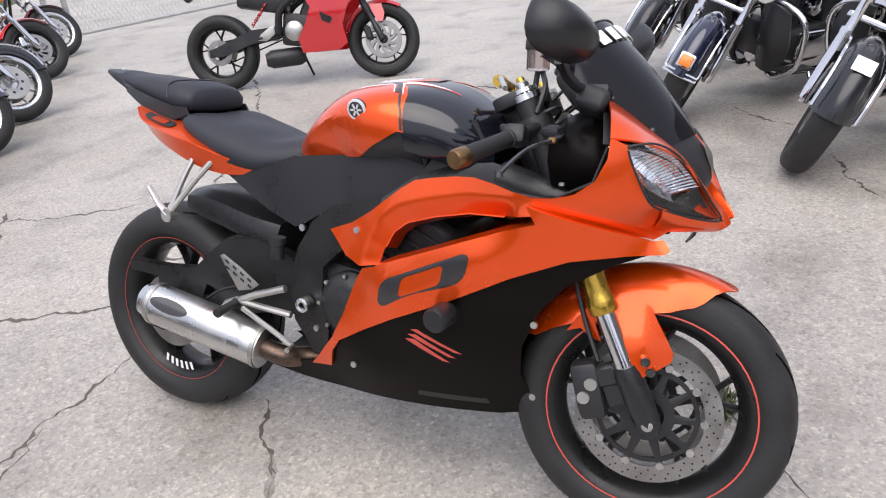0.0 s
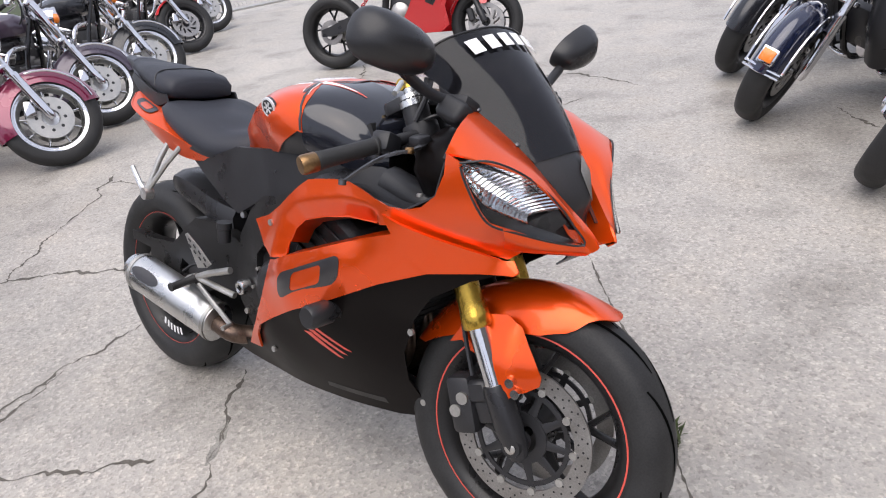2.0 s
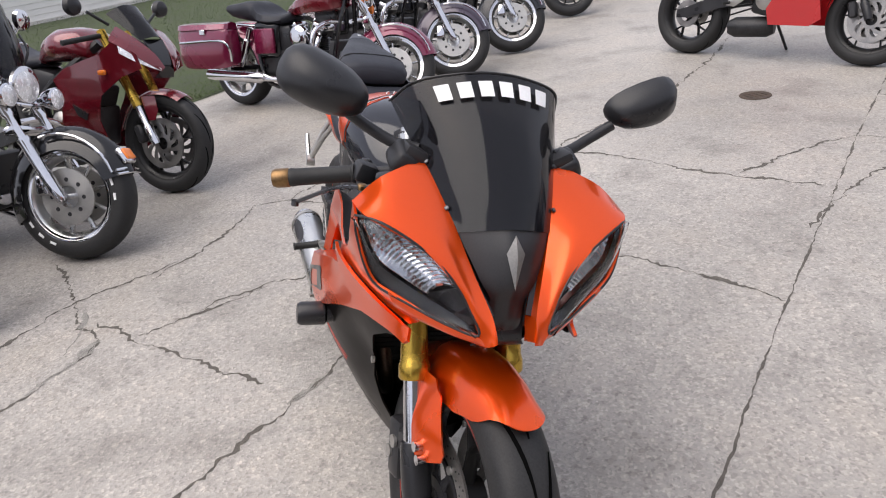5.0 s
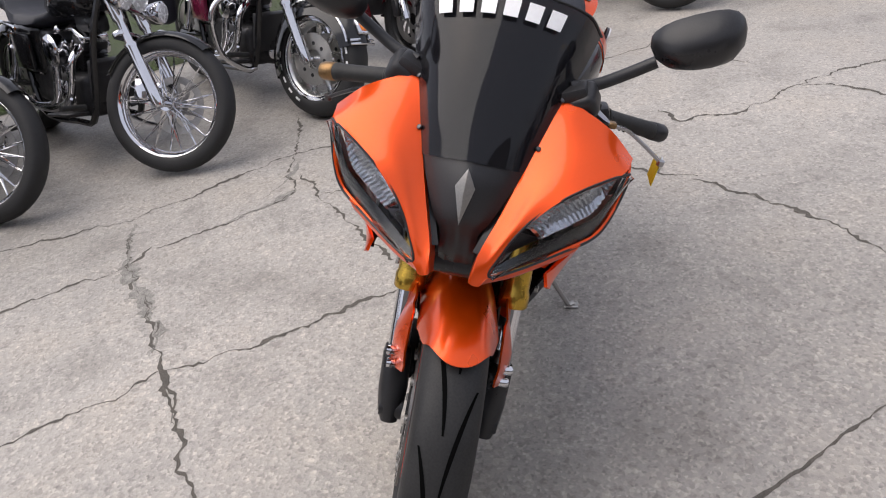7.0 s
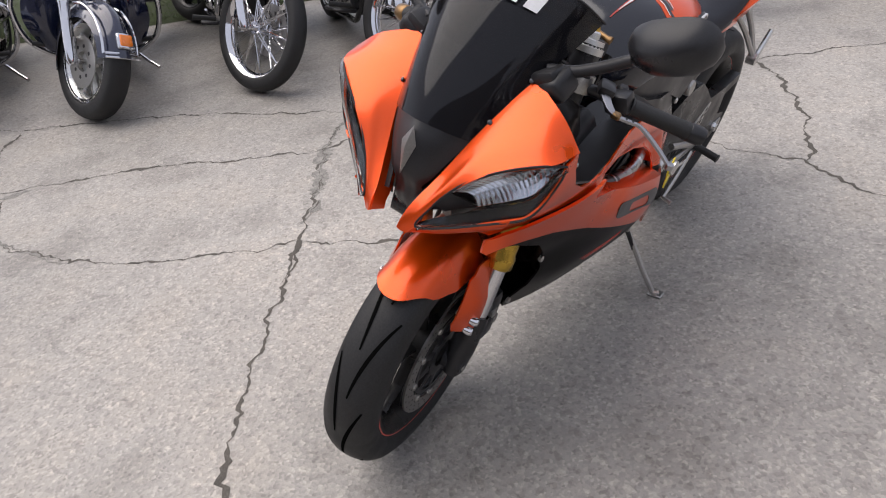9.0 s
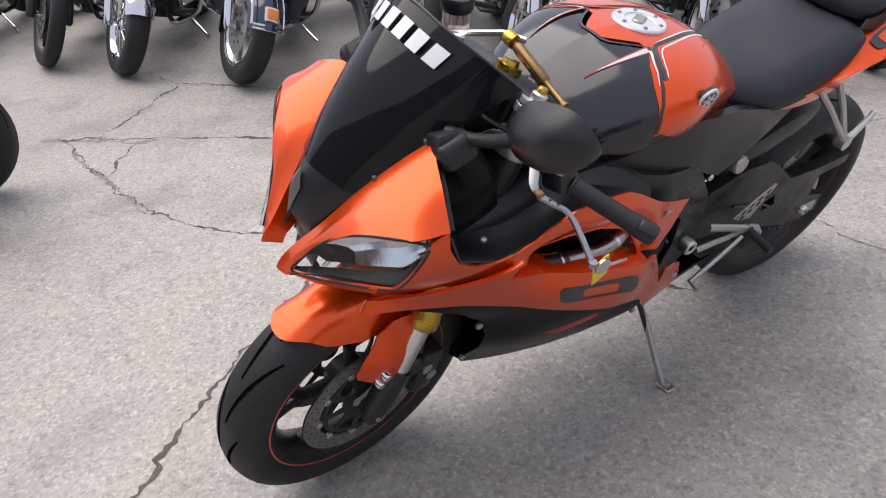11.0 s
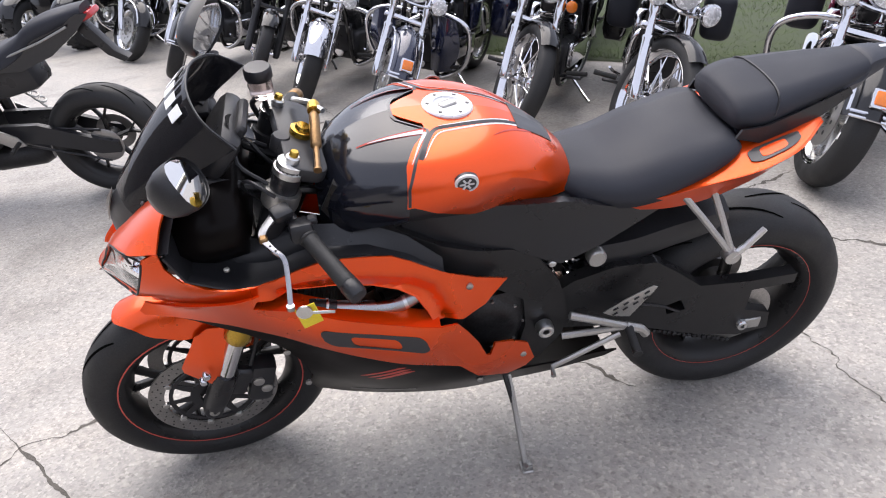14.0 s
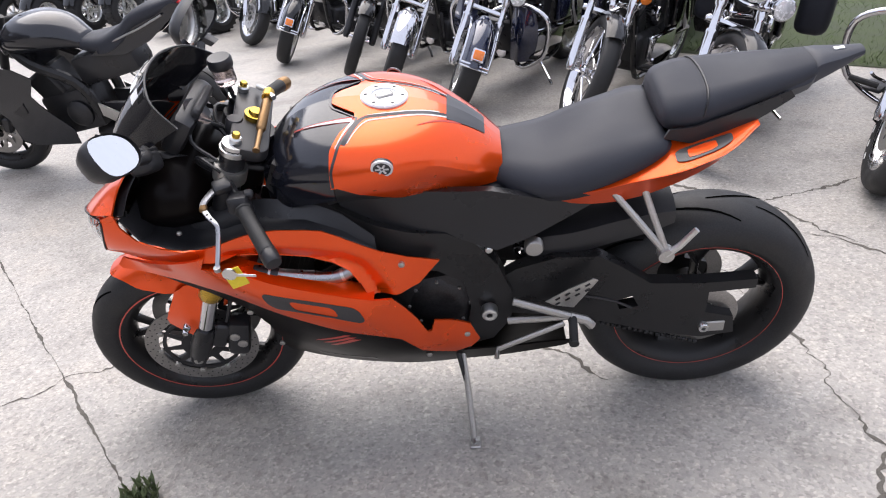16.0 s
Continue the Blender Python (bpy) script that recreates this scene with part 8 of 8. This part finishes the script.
    part("cylinder_head", block((0.18, 0.22, 0.22), pose(0.14, 0, 0.58, 0, 28, 0), 0.02), ENGINE_GREY, e_)
    for s in (1, -1):
        part("engine_cover", rod((-0.02, 0.11 * s, 0.43), (-0.02, 0.16 * s, 0.43), [(0.08, 0), (0.08, 0.6), (0.05, 1)], 22), SATIN_ALLOY if s < 0 else ENGINE_GREY, e_)
    if faired:
        coil = []
        for k in range(65):
            a = 2 * math.pi * k / 12
            c = Vector((-0.22, -0.10, 0.68)).lerp(Vector((-0.38, -0.10, 0.50)), k / 64)
            coil.append(c + Vector((0.02 * math.cos(a), 0.03 * math.sin(a), 0.02 * math.cos(a))))
        part("shock_spring", tube(coil, 0.0055, 6), RED_PAINT if paint is RED_PAINT else SATIN_ALLOY, root, "exposed shock absorber spring")
    part("silencer", rod((0.02, -0.02, 0.235), (-0.30, -0.11, 0.22), [(0.05, 0), (0.075, 0.15), (0.075, 0.85), (0.05, 1)], 20), ENGINE_GREY, root, "stubby silencer under the engine")
    part("tail_light", block((0.07, 0.12, 0.035), pose(-0.83, 0, 0.985, 0, 22, 0), 0.012, seg=2), RED_LENS, root, "red tail light")
    part("plate_bracket", plate([(-0.80, 0.95), (-0.90, 0.80), (-0.96, 0.76), (-0.93, 0.74), (-0.86, 0.78), (-0.74, 0.93)], -0.03, 0.03, 0.004), SATIN_BLACK, root)
    part("rear_disc", disc_bm(0.06, 0.105, -0.08), STEEL, rwh, "", Matrix.Translation(ra))
    part("sprocket", lathe([(0.04, 0.076), (0.090, 0.076), (0.094, 0.079), (0.090, 0.082), (0.04, 0.082)], 36, closed=True), STEEL, rwh, "", Matrix.Translation(ra))
    part("chain_run", tube([(-0.70, 0.079, 0.405), (-0.15, 0.079, 0.475)], 0.007, 6), ENGINE_GREY, root)
    part("chain_run", tube([(-0.70, 0.079, 0.22), (-0.15, 0.079, 0.39)], 0.007, 6), ENGINE_GREY, root)
    part("kickstand", tube([(-0.05, 0.12, 0.28), (-0.02, 0.30, 0.062)], 0.011, 8), SATIN_BLACK, root)
    root.matrix_world = place
    return root


def between(rear, front):
    """The pose of a sport motorcycle from its two wheels' contact points."""
    r, f = Vector((*rear, 0)), Vector((*front, 0))
    d = f - r
    c = (r + f) / 2
    return pose(c.x, c.y, 0, -11, 0, math.degrees(math.atan2(d.y, d.x)))


sport("red sport motorcycle with red fairing and black wheels", between((-3.63, 3.30), (-2.23, 3.90)), RED_PAINT, None, None, 8)
a55 = radians(52)
sport("dark red sport motorcycle with gold forks", between((-2.67 - 1.39 * math.cos(a55), -0.79 - 1.39 * math.sin(a55)), (-2.67, -0.79)), DARK_RED, GOLD, None, 6)
sport("black faired street motorcycle with red tail light", between((1.53, -2.36), (2.88, -2.55)), STREET_BLACK, None, None, 6, True)


# ---- grass, wall and fence at the edge of the lot ----
GRASS_A, GRASS_B = Vector((-2.25, -3.80, 0)), Vector((-9.80, 3.60, 0))
along = (GRASS_B - GRASS_A).normalized()
outward = Vector((-along.y, along.x, 0))
if outward.x > 0:
    outward = -outward


def lawn_depth(u):
    """How far the grass reaches back from the lot, along its edge."""
    return 3.7 + 8.5 * max(0.0, min(1.0, (u - 5) / 4))


lawn = bmesh.new()
rows = []
rng = random.Random(4)
for k in range(61):
    p = GRASS_A + along * (-14 + 40 * k / 60)
    deep_ = lawn_depth(-14 + 40 * k / 60)
    rows.append([p + outward * (d + (rng.uniform(-0.06, 0.06) if d == 0 else 0)) + Vector((0, 0, z)) for d, z in ((0, 0.004), (0.15, 0.03), (1.0, 0.05), (deep_ - 0.3, 0.05), (deep_, 0.004))])
surface(lawn, rows)
tagged(part("lawn", lawn, SOIL), "strip of earth under mown green grass", "lawn", kind="structure")
blades = []
faces = []
for k in range(60000):
    u = rng.uniform(-4.5, 15.0)
    d = 0.01 + (lawn_depth(u) - 0.05) * rng.random() ** 1.5
    p = GRASS_A + along * u + outward * d + Vector((0, 0, 0.02 + 0.01 * min(d, 5)))
    a, h, w = rng.uniform(0, 6.28), rng.uniform(0.015, 0.05), rng.uniform(0.002, 0.0045)
    sd = Vector((math.cos(a), math.sin(a), 0)) * w
    tip_ = p + Vector((rng.uniform(-0.06, 0.06), rng.uniform(-0.06, 0.06), h))
    n0 = len(blades)
    blades += [p - sd, p + sd, tip_]
    faces.append((n0, n0 + 1, n0 + 2))
me = bpy.data.meshes.new("grass")
me.from_pydata([tuple(v) for v in blades], [], faces)
me.materials.append(GRASS)
tagged(new("grass", me), "short green grass at the edge of the lot", "grass", kind="stuff")
# white-sided building behind the grass
wall_o = GRASS_A + outward * 12.6 + along * 4.0
wall = tagged(new("building"), "building with white horizontal siding behind the grass", "building")
L_ = 30.0
wm = Matrix.Translation(wall_o) @ Matrix.Rotation(math.atan2(along.y, along.x), 4, "Z")
body = block((L_, 0.2, 3.2), wm @ Matrix.Translation((L_ / 2, 0.12 if True else 0, 1.6)), 0.01)
part("wall", body, SIDING, wall)
for k in range(22):
    brd = block((L_, 0.022, 0.148), wm @ Matrix.Translation((L_ / 2, -0.005, 0.15 + 0.142 * k)) @ Matrix.Rotation(radians(-4), 4, "X"), 0.003)
    part("siding_board", brd, SIDING, wall)
    brd = block((L_, 0.022, 0.148), wm @ Matrix.Translation((L_ / 2, 0.235, 0.15 + 0.142 * k)) @ Matrix.Rotation(radians(4), 4, "X"), 0.003)
    part("siding_board", brd, SIDING, wall)

# unseen plain wall added on the lot's far side from the row, darkening reflections
UNSEEN_WALL = material("unseen_grey_wall", (0.20, 0.185, 0.17), 0.8, 0.0, 0.0, 0.15, 2, 40, 0.3)
tagged(part("unseen_wall_east", block((0.3, 26.0, 5.5), (10.5, 7.0, 2.75), 0.01), UNSEEN_WALL), "unseen plain grey wall added beside the lot to darken reflections", "wall", kind="structure")

# chain-link gate
f0, f1 = Vector((-8.02, 5.22, 0)), Vector((-7.20, 7.95, 0))
fence = tagged(new("chain_link_fence"), "galvanised chain-link fence with round posts", "fence")
fd_ = (f1 - f0).normalized()
for k, d in enumerate((-0.25, 0.0, 2.85, 5.7)):
    p = f0 + fd_ * d
    part("post", rod(p, p + Vector((0, 0, 1.6)), [(0.038, 0), (0.038, 0.985), (0.02, 1)], 14), GALV, fence)
for z in (0.12, 1.5):
    part("rail", tube([f0 + Vector((0, 0, z)), f0 + fd_ * 5.7 + Vector((0, 0, z))], 0.022, 10), GALV, fence)
mesh_ = bmesh.new()
n_ = 90
for k in range(n_):
    d0 = 5.7 * k / n_
    for sgn in (1, -1):
        d1 = d0 + sgn * 1.38 * 0.5
        a_, b_ = f0 + fd_ * d0 + Vector((0, 0, 0.12)), f0 + fd_ * max(0, min(5.7, d1)) + Vector((0, 0, 0.12 + 1.38 * (abs(max(0, min(5.7, d1)) - d0) / 0.69)))
        if (b_ - a_).length > 0.05:
            tube([a_, b_], 0.0022, 3, 0, mesh_)
part("wire_mesh", mesh_, GALV, fence, "diamond wire mesh")

# quad bikes far back
def quad(place, paint):
    q = tagged(new("quad_bike"), "black quad bike with knobbly tyres and alloy wheels", "quad bike", "row of quad bikes")
    for x in (0.62, -0.62):
        for s in (1, -1):
            c = Vector((x, 0.43 * s, 0.30))
            w = part("wheel", cast_rim_bm(0.17, 0.19, 0.05), ALLOY, q, "", Matrix.Translation(c))
            for bm in cast_spokes(0.17, 0.19, 8, 0.05, False, 0.024):
                part("spoke", bm, ALLOY, w, "", Matrix.Translation(c))
            ty = tyre_bm(0.30, 0.17, 0.24, 0.35, 36)
            for k in range(24):
                a = 2 * math.pi * k / 24
                for t in (-0.06, 0.06):
                    block((0.02, 0.07, 0.03), Matrix.Translation(Vector((0.298 * math.cos(a), t, 0.298 * math.sin(a)))) @ Matrix.Rotation(-a, 4, "Y"), 0.003, ty)
            part("tyre", ty, RUBBER, w, "", Matrix.Translation(c))
            part("mudguard", hoop_sheet(c, 0.38, 20, 160, 0.15, 0.006, 0.05, 14), paint, q)
    part("body", block((1.5, 0.36, 0.30), (0, 0, 0.52), 0.08, seg=2), paint, q)
    part("seat", half_rings([(-0.55, [(0, 0.86), (0.12, 0.85), (0.15, 0.78), (0.08, 0.70)]), (-0.2, [(0, 0.82), (0.13, 0.81), (0.16, 0.75), (0.08, 0.68)]), (0.2, [(0, 0.84), (0.10, 0.83), (0.12, 0.77), (0.06, 0.70)])], 12), SEAT_VINYL, q)
    part("handlebar", tube([(0.35, -0.38, 1.05), (0.45, -0.15, 1.0), (0.45, 0.15, 1.0), (0.35, 0.38, 1.05)], 0.014, 8, 12), SATIN_BLACK, q)
    part("rack", tube([(0.75, -0.3, 0.80), (0.95, -0.3, 0.80), (0.95, 0.3, 0.80), (0.75, 0.3, 0.80)], 0.013, 8), SATIN_BLACK, q)
    q.matrix_world = place
    return q


quad(pose(3.35, -8.6, 0, 0, 0, 62), GLOSS_BLACK)
quad(pose(5.1, -9.7, 0, 0, 0, 62), GLOSS_BLACK)
quad(pose(6.6, -10.2, 0, 0, 0, 62), GLOSS_BLACK)
cruiser("black cruiser with chrome wheels at the back of the row", at(2.46, -6.6, 95), GLOSS_BLACK, "full", lamps=2, bars=True)

for x, y, h, txt in ((2.35, -7.9, 62, "black cruiser behind the front row"), (0.55, -6.35, 60, "black touring cruiser behind the front row"), (-0.75, -5.2, 60, "black cruiser with dark bags behind the front row"), (-1.55, -4.35, 60, "black cruiser parked tight behind the front row")):
    cruiser(txt, at(x, y, h), GLOSS_BLACK, "full", wheel_kind="black", bags=True, chrome_fork=(x > 0), lowers=SATIN_BLACK)
